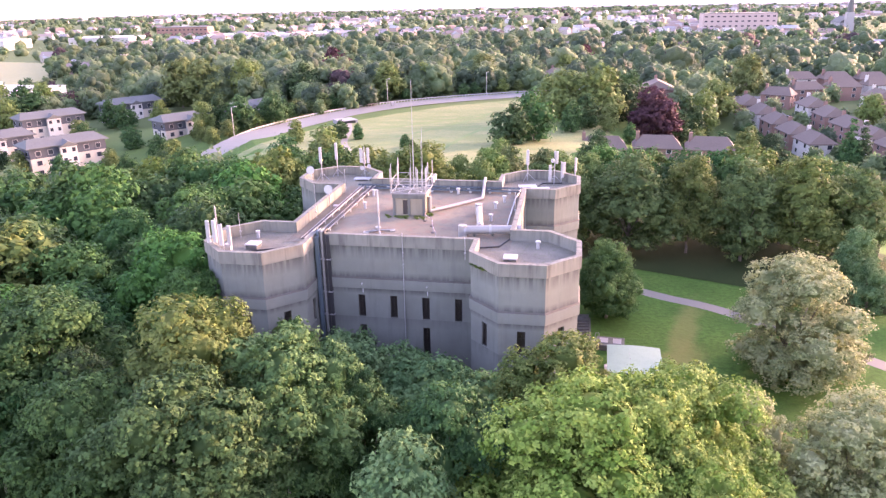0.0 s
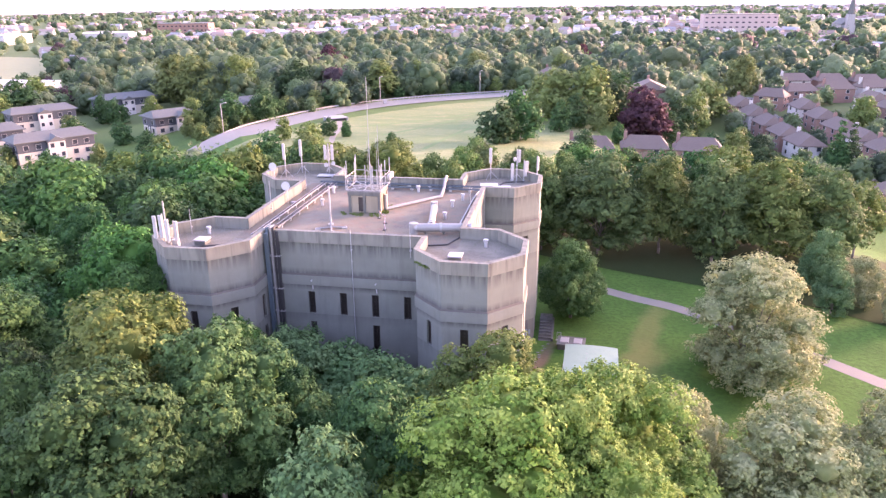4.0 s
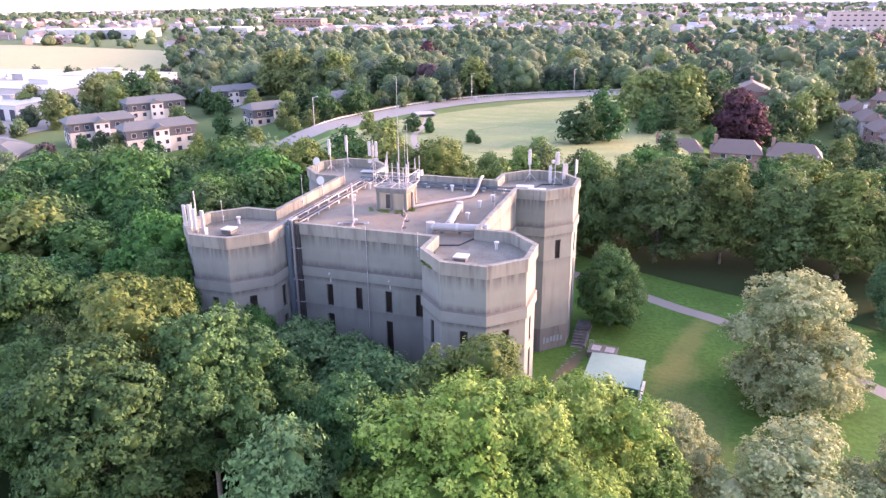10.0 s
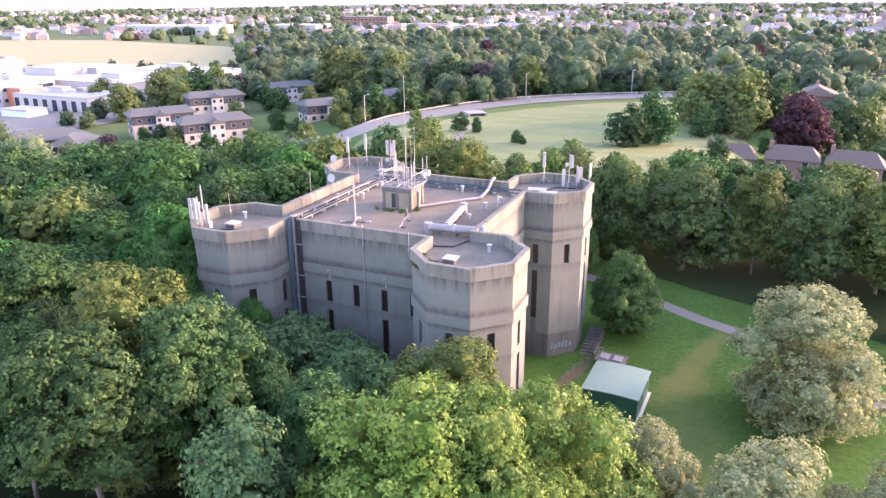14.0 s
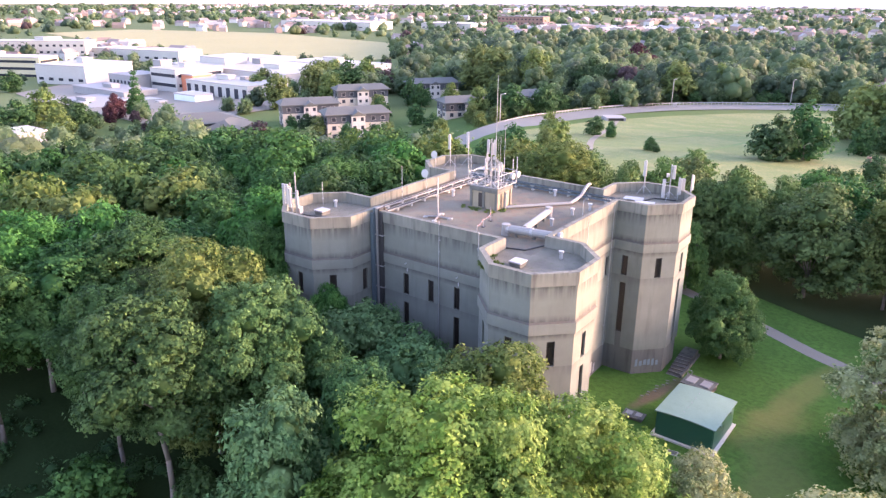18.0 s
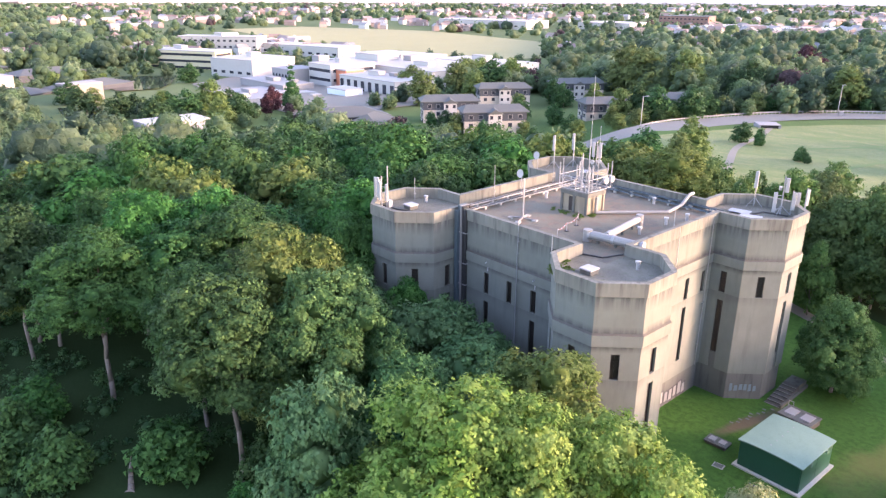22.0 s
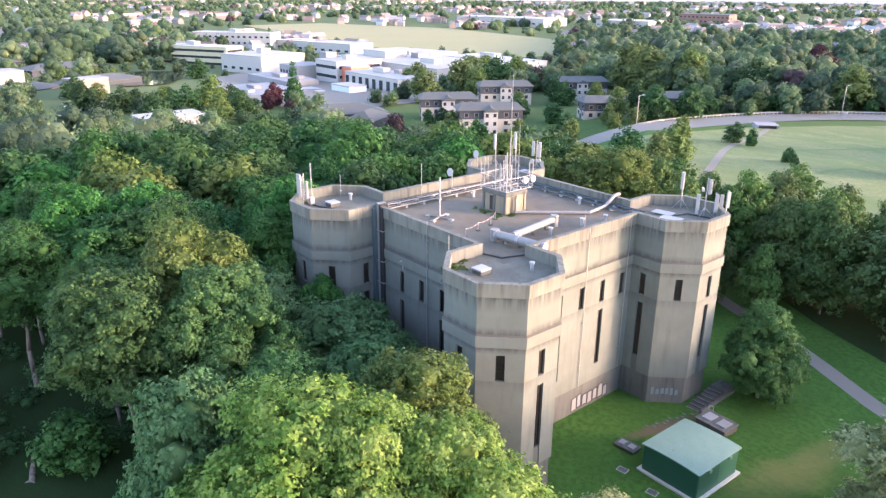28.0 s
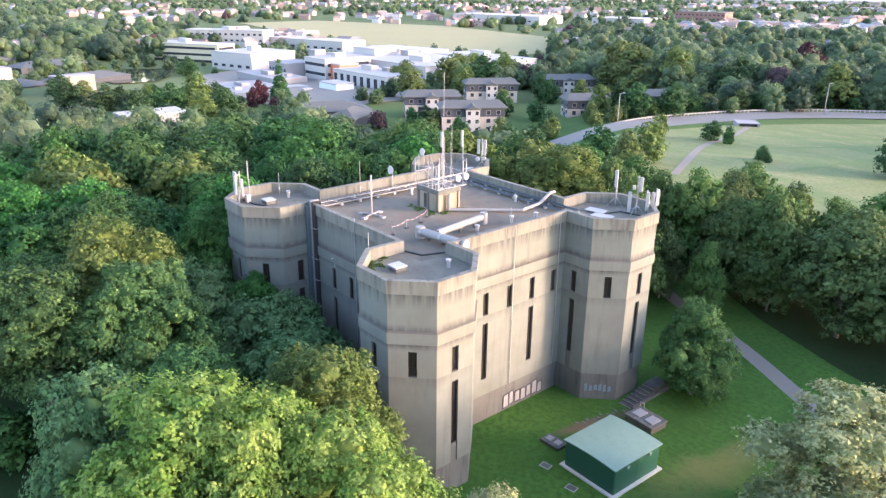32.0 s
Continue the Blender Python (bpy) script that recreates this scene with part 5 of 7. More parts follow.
slab_block("long low white-roofed workshop", -272, -236, 112, 138, -16, -11.5, YELLOWP, ROOF_W, 1, strip=True)
slab_block("pale blue plant room behind a workshop", -254, -239, 138.5, 148, -16, -8.2, speckled("pale_blue_panels", (0.5, 0.58, 0.63), (0.58, 0.65, 0.7), 3.0, 0.6), ROOF_W)
for x, y, z, w, l, h, tone in ((-255, 168, -5, 9, 4, 2.2, 0), (-246, 172, -5, 4, 3, 1.6, 1), (-290, 172, -1.5, 5, 6, 2.0, 0), (-262, 205, -3.2, 12, 5, 2.4, 0), (-288, 218, -3.2, 7, 7, 3.0, 1), (-310, 226, -3.2, 10, 4, 2.0, 0), (-250, 226, -3.2, 6, 5, 2.6, 1),
                             (-300, 136, -9.2, 8, 4, 1.8, 1), (-286, 140, -9.2, 3, 3, 1.4, 1), (-280, 112, -11, 8, 4, 1.6, 1), (-268, 104, -11, 3, 3, 1.2, 0), (-262, 120, -11.5, 5, 3, 1.2, 0), (-251, 130, -11.5, 3, 4, 1.0, 0), (-272, 258, -4, 12, 5, 2.8, 0), (-380, 168, -4.5, 7, 6, 3.0, 0), (-462, 157, -4, 14, 4, 2.6, 0), (-550, 229, -2, 14, 5, 2.4, 0)):
    slab_block("rooftop plant housing on a campus building", x - w / 2, x + w / 2, y - l / 2, y + l / 2, z, z + h, GREYCONC if tone else RENDER_W, GREYCONC if tone else ROOF_W, name="plant_housing")
slab_block("white auditorium building on the campus", -398, -362, 150, 185, -16, -4.5, RENDER_W, ROOF_W, 1, 5, 15)
slab_block("pale yellow banded office block", -485, -427, 150, 168, -17, -4, YELLOWP, RENDER_W, 3, strip=True, turn=28)
slab_block("white office block with ribbon windows", -585, -515, 218, 240, -17, -2, RENDER_W, ROOF_W, 3, 14, 40)
slab_block("white hall beside the field", -530, -445, 262, 288, -16, -7.5, RENDER_W, ROOF_W, 1, 10, 14)
slab_block("white hall beside the field", -395, -340, 262, 290, -16, -7, RENDER_W, ROOF_W, 1, 8, 10)
slab_block("pale concrete residential tower", -293, -284, 33, 48, -16, -2.0, speckled("pale_buff_concrete", (0.19, 0.18, 0.145), (0.25, 0.235, 0.195), 3.0, 0.9), GREYCONC, 5, 5, 10)
slab_block("pale concrete residential tower", -362, -347, 13, 28, -16, -3.5, speckled("pale_buff_concrete_b", (0.30, 0.285, 0.24), (0.37, 0.35, 0.30), 3.0, 0.9), GREYCONC, 5, 5, 10)
slab_block("white flat-roofed pavilion among trees", -190, -176, 0, 10, -8, -4.6, RENDER_W, ROOF_W, 1, 4, 25, name="pavilion")
slab_block("grey shed with a pale roof among trees", -200, -188, 30, 50, -9, -4.8, GREYCONC, ROOF_W, 0, 0, 0, name="shed")
slab_block("long white warehouse beyond the field", -800, -650, 700, 760, -15, -5, RENDER_W, ROOF_W, 1, 14, 10, name="warehouse")
slab_block("long white warehouse beyond the field", -620, -545, 790, 850, -15, -6, RENDER_W, ROOF_W, 1, 10, 12, name="warehouse")
slab_block("red brick college building in the town", -560, -490, 900, 930, -15, 2, REDBRICK, SLATE, 3, 12, 10, name="college_building")
slab_block("long white retail shed in the town", -470, -300, 850, 930, -15, -7, RENDER_W, ROOF_W, 1, 14, 12, name="retail_shed")
# brick colour paled to take in the haze on the skyline
slab_block("pink brick apartment building on the skyline", 165, 250, 900, 930, -13, 10, speckled("hazed_pink_brick", (0.30, 0.235, 0.215), (0.37, 0.295, 0.27), 6.0, 0.9), SLATE, 4, 12, 0, name="flats")


def low_hip(x, y, w, l, turn, z, label):
    FOOT.append((x, y, l + 2))
    t = thing("low_building", label, "building", (x, y, z), turn)
    part("wall", boxes((-w, w, -l, l, -2, 3)), DARKCLAD, t)
    bm = bmesh.new()
    hip_roof(bm, w, l, 3.2, 2.6)
    part("roof", bm, SLATE, t)


low_hip(-182, 99, 8, 14, -20, -11, "low building with a dark hipped slate roof")
low_hip(-165, 98, 5, 8, 30, -11, "low building with a dark hipped slate roof")
for x, y in ((-330, 20), (-345, 60), (-420, 60), (-470, 30)):
    low_hip(x, y, 9, 20, 60 + 0.1 * x, -13, "low campus building with a grey roof")


def house(x, y, turn, label, l=4.6, w=4.2, h=5.4, wall=REDBRICK, roof=REDTILE, base=None):
    FOOT.append((x, y, l + 1.9))
    t = thing("house", label, "house", (x, y, land(x, y) if base is None else base), turn, "brick houses of the suburb")
    part("wall", boxes((-w, w, -l, l, -1.5, h)), wall, t)
    bm = bmesh.new()
    hip_roof(bm, w, l, h + 0.2, 2.9, 0.45, 2.4)
    rf = part("roof", bm, roof, t, "brown tiled roof")
    part("chimney", boxes((-0.5, 0.5, l - 1.3, l - 0.4, h + 1.0, h + 4.0)), wall, rf)
    part("chimney_pot", rods(((0, l - 0.85, h + 4.0), (0, l - 0.85, h + 4.5), 0.16)), REDTILE, rf)
    for z in (1.0, 3.5):
        pane_row(t, [w, w], [-l / 2, l / 2], z, z + 1.2, "e")
        pane_row(t, [w, w], [-l / 2, l / 2], z, z + 1.2, "w")
        pane_row(t, [-w / 2, w / 2], [l, l], z, z + 1.2, "s")


SUBURB = "red brick house with a hipped brown tile roof"
g = random.Random(3)
for x0, y0, dx, dy, n, a in ((79.5, 233, 1.75, -14.8, 5, 6), (100.5, 227, 1.6, -15.2, 6, 6), (127, 238, 1.8, -15.2, 6, 8), (152, 280, 2.4, -15.2, 9, 8), (106, 258, 15.2, 4.5, 4, 102), (112, 290, 15.4, 2, 6, 97)):
    for k in range(n):
        house(x0 + dx * k, y0 + dy * k, a + g.uniform(-2, 2), SUBURB if (k + n) % 3 else "white rendered house with a brown tile roof", 6.1, 3.9, 4.9, REDBRICK if (k + n) % 3 else RENDER_W)
house(93.5, 247.5, 60, SUBURB, 5.6, 3.9, 4.9)
house(86.5, 101.0, 15, SUBURB, 5.6, 4.0, 4.9)
for x, y, a in ((21.8, 138.5, 92), (36.3, 141.0, 88), (50.0, 139.5, 84)):
    house(x, y, a, "pair of brick houses with purple-brown roofs and white windows", 6.0, 4.2, 4.6, base=-9.5)
house(6, 292, 30, "pink-roofed house beside the road", 7, 5, 5.5)
house(43.8, 221, 0, "large gabled house behind a copper beech", 7, 6, 9.0)
house(-8, 300, 20, "brick house beside the road", 5, 4, 5)
house(60, 450, 40, "large white house among trees", 12, 8, 8, RENDER_W, SLATE)
house(25, 470, 40, "large white house among trees", 10, 7, 7, RENDER_W, SLATE)


def spire():
    t = thing("church", "distant church with a tall stone spire", "church", (330, 905, land(330, 905)))
    part("nave", boxes((-8, 8, 0, 34, -2, 10)), GREYCONC, t)
    tw = part("tower", boxes((-4, 4, -8, 0, -2, 22)), GREYCONC, t)
    bm = bmesh.new()
    rod(bm, (0, -4, 22), (0, -4, 52), 4.2, 0.15, 8)
    part("spire", bm, SLATE, tw)
    bm = bmesh.new()
    hip_roof(bm, 8, 17, 10.2, 7, 0.4, 0.1)
    for v in bm.verts:
        v.co.y += 17
    part("roof", bm, SLATE, t)


spire()


def pond():
    sheet("pond", WATER, [(-322, 66), (-326, 88), (-352, 104), (-402, 128), (-416, 98), (-362, 72)], 60.0, 0.5, "still pond reflecting the sky", "pond")
    sheet("pond", WATER, [(-266, 25), (-262, 40), (-226, 32), (-226, 18)], 60.0, 0.5, "still dark water at the foot of a residential tower", "pond")


pond()
sheet("car_park", TARMAC, [(-345, 112), (-300, 100), (-200, 92), (-196, 150), (-214, 196), (-225, 290), (-345, 300), (-410, 200)], 30.0, 0.3, "grey paved yards between the campus buildings", "paving")


def roadside():
    """Guard rail, lamp posts and a hedge of round bushes on the far side of the road."""
    side = []
    for i in range(1, len(ROAD_FINE) - 1):
        d = (ROAD_FINE[i + 1] - ROAD_FINE[i - 1]).normalized()
        side.append((ROAD_FINE[i], Vector((-d.y, d.x))))
    rail = thing("guard_rail", "pale steel guard rail along the outer edge of the road", "guard rail")
    pts = [(p + n * 6.4) for p, n in side if p.y > 120 and p.x < 30]
    bm = bmesh.new()
    for a, b in zip(pts, pts[1:]):
        za, zb = land(*a) + 0.25, land(*b) + 0.25
        v = [bm.verts.new(c) for c in ((*a, za + 0.45), (*b, zb + 0.45), (*b, zb + 0.85), (*a, za + 0.85))]
        bm.faces.new(v)
        u = (b - a).normalized()
        o = Vector((-u.y, u.x)) * 0.1
        v2 = [bm.verts.new(c) for c in ((*(a + o), za + 0.45), (*(b + o), zb + 0.45), (*(b + o), zb + 0.85), (*(a + o), za + 0.85))]
        bm.faces.new(v2[::-1])
        bm.faces.new((v[3], v[2], v2[2], v2[3]))
    part("rail", bm, GREYCONC, rail)
    for a, b in zip(pts, pts[1:]):
        for f in (0.0, 0.5):
            c = a.lerp(b, f)
            z = land(*c) + 0.1
            part("post", boxes((c.x - 0.07, c.x + 0.07, c.y - 0.07, c.y + 0.07, z - 0.4, z + 1.05)), RENDER_W, rail)
    g = random.Random(4)
    gap = 0.0
    for (p, n), (p2, _) in zip(side, side[1:]):
        gap += (p2 - p).length
        if gap > 5.5 and p.y > 140 and p.x < 60:
            gap = 0.0
            q = p + n * (12.5 + g.uniform(-1.5, 2.5))
            plant("field_l" if g.random() < 0.4 else "field", q.x, q.y, g.uniform(4.5, 7.0), None, 1.1, "rounded green roadside bush", "bushes along the road")
    for k in (22, 50, 66):
        p, n = side[min(k, len(side) - 1)]
        q = p + n * 7.5
        t = thing("street_lamp", "tall grey street lamp beside the road", "street lamp", (q.x, q.y, land(*q) + 0.2), 0, "street lamps")
        part("pole", rods(((0, 0, -0.3), (0, 0, 9.5), 0.13)), STEEL, t)
        part("arm", rods(((0, 0, 9.4), (-n.x * 1.6, -n.y * 1.6, 9.8), 0.08)), STEEL, t)
        part("lantern", boxes((-n.x * 1.6 - 0.35, -n.x * 1.6 + 0.35, -n.y * 1.6 - 0.2, -n.y * 1.6 + 0.2, 9.72, 9.92)), RENDER_W, t)
    # underpass where the meadow path meets the road
    t = thing("underpass", "dark concrete underpass below the road", "underpass", (-62.0, 175.5, land(-62.0, 175.5) - 0.95), 40)
    part("portal", boxes((-3.3, -2.7, -1.2, 5, -1, 2.0), (2.7, 3.3, -1.2, 5, -1, 2.0), (-3.3, 3.3, -1.2, 5, 2.0, 2.2)), GREYCONC, t)
    # a solid black block fills the portal in place of the passage's shade
    part("opening", boxes((-2.7, 2.7, -0.6, 5, -1, 1.99)), BLACK, t, "solid black fill for the dark of the opening")
    box_t = thing("roadside_cabinet", "pale roadside cabinet at the guard rail", "cabinet", (-56.5, 217.5, land(-56.5, 217.5) + 0.5), 40)
    part("body", boxes((-0.7, 0.7, -0.35, 0.35, -0.4, 1.2)), GREYCONC, box_t)
    part("cap", boxes((-0.78, 0.78, -0.42, 0.42, 1.2, 1.3)), STEEL, box_t)


roadside()


def street():
    """The suburb's street with cars parked along it."""
    ribbon("street", ROAD_M, STREET, 6.0, 0.12, "pale suburban street between brick houses", "street")
    tones = [("white", (0.45, 0.45, 0.45)), ("dark grey", (0.05, 0.05, 0.055)), ("silver", (0.28, 0.29, 0.30)), ("dark red", (0.16, 0.03, 0.03)), ("dark blue", (0.03, 0.045, 0.09))]
    for k, (x, y, a) in enumerate(CARS):
        word, col = tones[k % len(tones)]
        t = thing("car", f"{word} hatchback car parked at the kerb", "car", (x, y, land(x, y) + 0.13), a, "parked cars")
        paint = Mat(f"{word} car paint", 0.3).color(col).m
        bm = bmesh.new()
        prof = ((-2.05, 0.32), (2.05, 0.32), (2.08, 0.72), (1.15, 0.88), (-1.95, 0.92), (-2.08, 0.6))
        l = [bm.verts.new((-0.86, u, z)) for u, z in prof]
        r = [bm.verts.new((0.86, u, z)) for u, z in prof]
        bm.faces.new(l)
        bm.faces.new(r[::-1])
        for i in range(6):
            bm.faces.new((l[i], r[i], r[(i + 1) % 6], l[(i + 1) % 6]))
        bmesh.ops.recalc_face_normals(bm, faces=bm.faces)
        body = part("body", bm, paint, t)
        bm = bmesh.new()
        v = box(bm, -0.78, 0.78, -1.85, 1.0, 0.9, 1.38)
        for q in v[4:]:
            q.co.x *= 0.82
            q.co.y = q.co.y * 0.72 - 0.1
        part("windows", bm, FARGLASS, body, "dark car windows")
        part("roof", boxes((-0.62, 0.62, -1.4, 0.6, 1.38, 1.44)), paint, body)
        for sx in (-1, 1):
            for wy in (-1.3, 1.3):
                part("wheel", rods(((sx * 0.7, wy, 0.31), (sx * 0.88, wy, 0.31), 0.31), sides=12), BLACK, t)


STREET = [(90, 244), (92.3, 215), (95, 190), (98, 166), (97.5, 142), (93, 118), (90, 100)]
CARS = [(99.6, 166.0, 2), (99.4, 158.5, -2), (96.0, 151.0, 178), (98.6, 137.0, 10), (95.6, 129.0, 194), (97.4, 181.0, 6), (92.6, 196.0, 187), (94.6, 204.0, 6), (90.6, 216.0, 186), (92.6, 226.0, 4)]
street()

# ---- far woods and town, as uncountable stuff ----


def far_foliage(name, tone, deep):
    """Leaves of a distant tree: one tone a tree, a little darker leaf by leaf."""
    m = Mat(name, 0.7)
    isl = m.rnd("island")
    c = m.mix(m.ramp(isl, [(0.0, (0.3,) * 3), (1.0, (0.0,) * 3)]), tone, deep)
    c = m.mix(m.ramp(m.noise(5.0, 2.0), [(0.4, (0.0,) * 3), (0.7, (0.3,) * 3)]), c, tuple(1.35 * v for v in tone))
    m.color(c)
    m.bump(m.noise(1.3, 4.0), 1.0, 1.6)
    tr = m.n("ShaderNodeBsdfTranslucent", Color=c)
    mx = m.n("ShaderNodeMixShader", Fac=0.5)
    m.t.links.new(m.b.outputs["BSDF"], mx.inputs[1])
    m.t.links.new(tr.outputs["BSDF"], mx.inputs[2])
    m.t.links.new(mx.outputs["Shader"], m.t.nodes["Material Output"].inputs["Surface"])
    return m.m


# tones lightened all round, so the leaf colours carry the distance haze
FARLEAF = [
    far_foliage("distant_dark_leaves", (0.052, 0.100, 0.052), (0.034, 0.068, 0.035)),
    far_foliage("distant_green_leaves", (0.078, 0.140, 0.062), (0.050, 0.095, 0.042)),
    far_foliage("distant_fresh_leaves", (0.112, 0.190, 0.080), (0.070, 0.128, 0.054)),
    far_foliage("distant_pale_leaves", (0.165, 0.235, 0.115), (0.108, 0.165, 0.078)),
    far_foliage("distant_olive_leaves", (0.110, 0.160, 0.070), (0.072, 0.110, 0.048)),
    far_foliage("distant_purple_leaves", (0.072, 0.048, 0.050), (0.048, 0.034, 0.036)),
]
CAMPUS = [(-340, 60), (-200, 60), (-165, 92), (-135, 82), (-100, 80), (-80, 92), (-80, 150), (-60, 190), (-100, 215), (-170, 195), (-200, 170), (-222, 190), (-232, 280), (-340, 290), (-480, 270), (-545, 190), (-540, 160), (-400, 140)]
SUB = [(20, 100), (90, 95), (150, 120), (230, 290), (80, 310), (62, 260), (62, 190), (60, 125)]
CLEAR = [
    [(-192, 124), (-165, 112), (-140, 105), (-114, 114), (-100, 96), (-82, 100), (-84, 150), (-97, 176), (-108, 202), (-135, 218), (-152, 236), (-186, 206), (-197, 160)],
    [(-895, 400), (-900, 520), (-700, 590), (-450, 540), (-350, 405), (-355, 345), (-490, 318), (-650, 350)],
    [(-76, 100), (-85, 120), (-92, 150), (-84, 176), (-76, 200), (-62, 222), (-42, 246), (-16, 262), (12, 270), (60, 272), (60, 250), (24, 245), (18, 200), (16, 110), (0, 84), (-40, 84)],
    [(20, 60), (70, 55), (90, 95), (76, 108), (76, 210), (60, 214), (30, 190), (8, 186), (10, 110)],
    [(-345, 92), (-232, 84), (-205, 108), (-213, 150), (-228, 186), (-345, 200)],
    [(-302, 22), (-302, 60), (-225, 40), (-205, 26), (-205, 10), (-262, 16)],
    [(-250, 46), (-244, 62), (-318, 106), (-352, 110), (-402, 132), (-420, 96), (-362, 66), (-330, 56)],
]

BELT = [(-650, 350), (-490, 318), (-355, 345), (-350, 405), (-300, 405), (-270, 330), (-240, 280), (-480, 240), (-700, 230), (-900, 300), (-895, 400)]


def far_wood(name, label, r0, r1, gap, clumps, per, leaf, hmin, hmax, town=False, core=0.78):
    cs, rs, pick = [], [], []
    step = gap
    n = int(2 * r1 / step)
    for i in range(n):
        for j in range(n):
            x, y = -r1 + i * step + rng.normal() * step * 0.3, -r1 + j * step + rng.normal() * step * 0.3
            r = math.hypot(x, y)
            if not r0 < r < r1:
                continue
            az = math.degrees(math.atan2(x, y))
            if not -98 < az < 36:
                continue
            if r < 190 and x > -62 and (x > -40 or y > 60) and not (y > 112 and x > 22):
                continue
            if any(inside(x, y, poly) for poly in CLEAR) or (r < 950 and any((x - a) ** 2 + (y - b) ** 2 < c * c for a, b, c in FOOT)):
                continue
            low = inside(x, y, CAMPUS) or inside(x, y, SUB)
            if low and rng.random() < 0.2:
                continue
            if town and noise.noise((x * 0.004, y * 0.004, 0)) > 0.3 - 0.1 * (r > 1000):
                continue
            h = hmin + (hmax - hmin) * rng.random() ** 1.6
            h *= 0.55 if low else 1.0
            if -88 < az < -28 and 105 < r < 200:
                h *= 0.72
            if -94 < az < -66 and 175 < r < 480:
                h *= 0.46 if az > -80 else 0.6
            if inside(x, y, BELT):
                h *= 0.4
            w = h * (0.36 + 0.13 * rng.random())
            z = land(x, y)
            tone = int(np.searchsorted((0.26, 0.56, 0.78, 0.88, 0.98), rng.random()))
            turn = rng.random() * 6.3
            for k in range(clumps):
                # a dome of heaps wound from the foot to the top
                u = (k + 0.5) / clumps
                a = turn + k * 2.39996
                d = w * 0.68 * math.sqrt(max(0.0, 1 - u ** 2.2)) * (0.85 + 0.3 * rng.random())
                q = w * (1.12 / math.sqrt(clumps / 4.0)) * (0.75 + 0.5 * rng.random())
                cs.append((x + d * math.cos(a), y + d * math.sin(a), z + 0.12 * h + u * (h * 0.95 - q)))
                rs.append(q)
                pick.append(tone)
    me = leaf_mesh(name, cs, rs, per, leaf, FARLEAF, 0.95, core, pick)
    return tagged(new(name, me), label, "trees", kind="stuff")


far_wood("woodland", "closed green woodland canopy beyond the building", 62, 300, 9.8, 13, 22, 0.46, 8.5, 16.0)
far_wood("far_trees", "distant mixed green trees and hedges", 300, 720, 17.0, 9, 10, 0.75, 9.5, 20.0)
far_wood("horizon_trees", "hazy trees scattered through the distant town", 720, 2600, 44.0, 3, 5, 1.5, 8.0, 15.0, True)


def town():
    """The distant town: many small pitched-roof houses and sheds."""
    walls, roofs = bmesh.new(), bmesh.new()
    g = random.Random(11)
    n = 0
    while n < 1500:
        r = 560 + 2300 * g.random() ** 1.3
        az = radians(g.uniform(-86, 36))
        x, y = r * math.sin(az), r * math.cos(az)
        if noise.noise((x * 0.004, y * 0.004, 0)) < 0.0 or any(inside(x, y, p) for p in CLEAR):
            continue
        n += 1
        m = Matrix.Translation((x, y, land(x, y))) @ Matrix.Rotation(g.uniform(0, 3), 4, "Z")
        w, l, h = g.uniform(3.5, 5), g.uniform(4.5, 11), g.uniform(4.5, 6.5)
        box(walls, -w, w, -l, l, -3, h, m)
        v = [roofs.verts.new(m @ Vector(c)) for c in ((-w - 0.4, -l, h), (w + 0.4, -l, h), (w + 0.4, l, h), (-w - 0.4, l, h), (0, -l, h + 3.2), (0, l, h + 3.2))]
        for f in ((0, 1, 4), (1, 2, 5, 4), (2, 3, 5), (3, 0, 4, 5)):
            roofs.faces.new([v[i] for i in f])
    # wall and roof tones greyed and lightened to show haze over the town
    mw = Mat("distant_house_walls", 0.9)
    mw.color(mw.ramp(mw.rnd("island"), [(0.0, (0.25, 0.18, 0.15)), (0.35, (0.31, 0.25, 0.22)), (0.6, (0.36, 0.34, 0.31)), (0.8, (0.48, 0.47, 0.45)), (1.0, (0.52, 0.51, 0.49))]))
    mr = Mat("distant_roofs", 0.85)
    mr.color(mr.ramp(mr.rnd("island"), [(0.0, (0.18, 0.13, 0.11)), (0.5, (0.23, 0.19, 0.17)), (0.7, (0.20, 0.20, 0.20)), (1.0, (0.30, 0.30, 0.29))]))
    tagged(part("distant_houses", walls, mw.m), "distant town houses of brick and white render", "houses", kind="stuff")
    tagged(part("distant_roofs", roofs, mr.m), "brown and grey roofs of the distant town", "roofs", kind="stuff")


town()

# ---- on the roof ----
R = ROOF


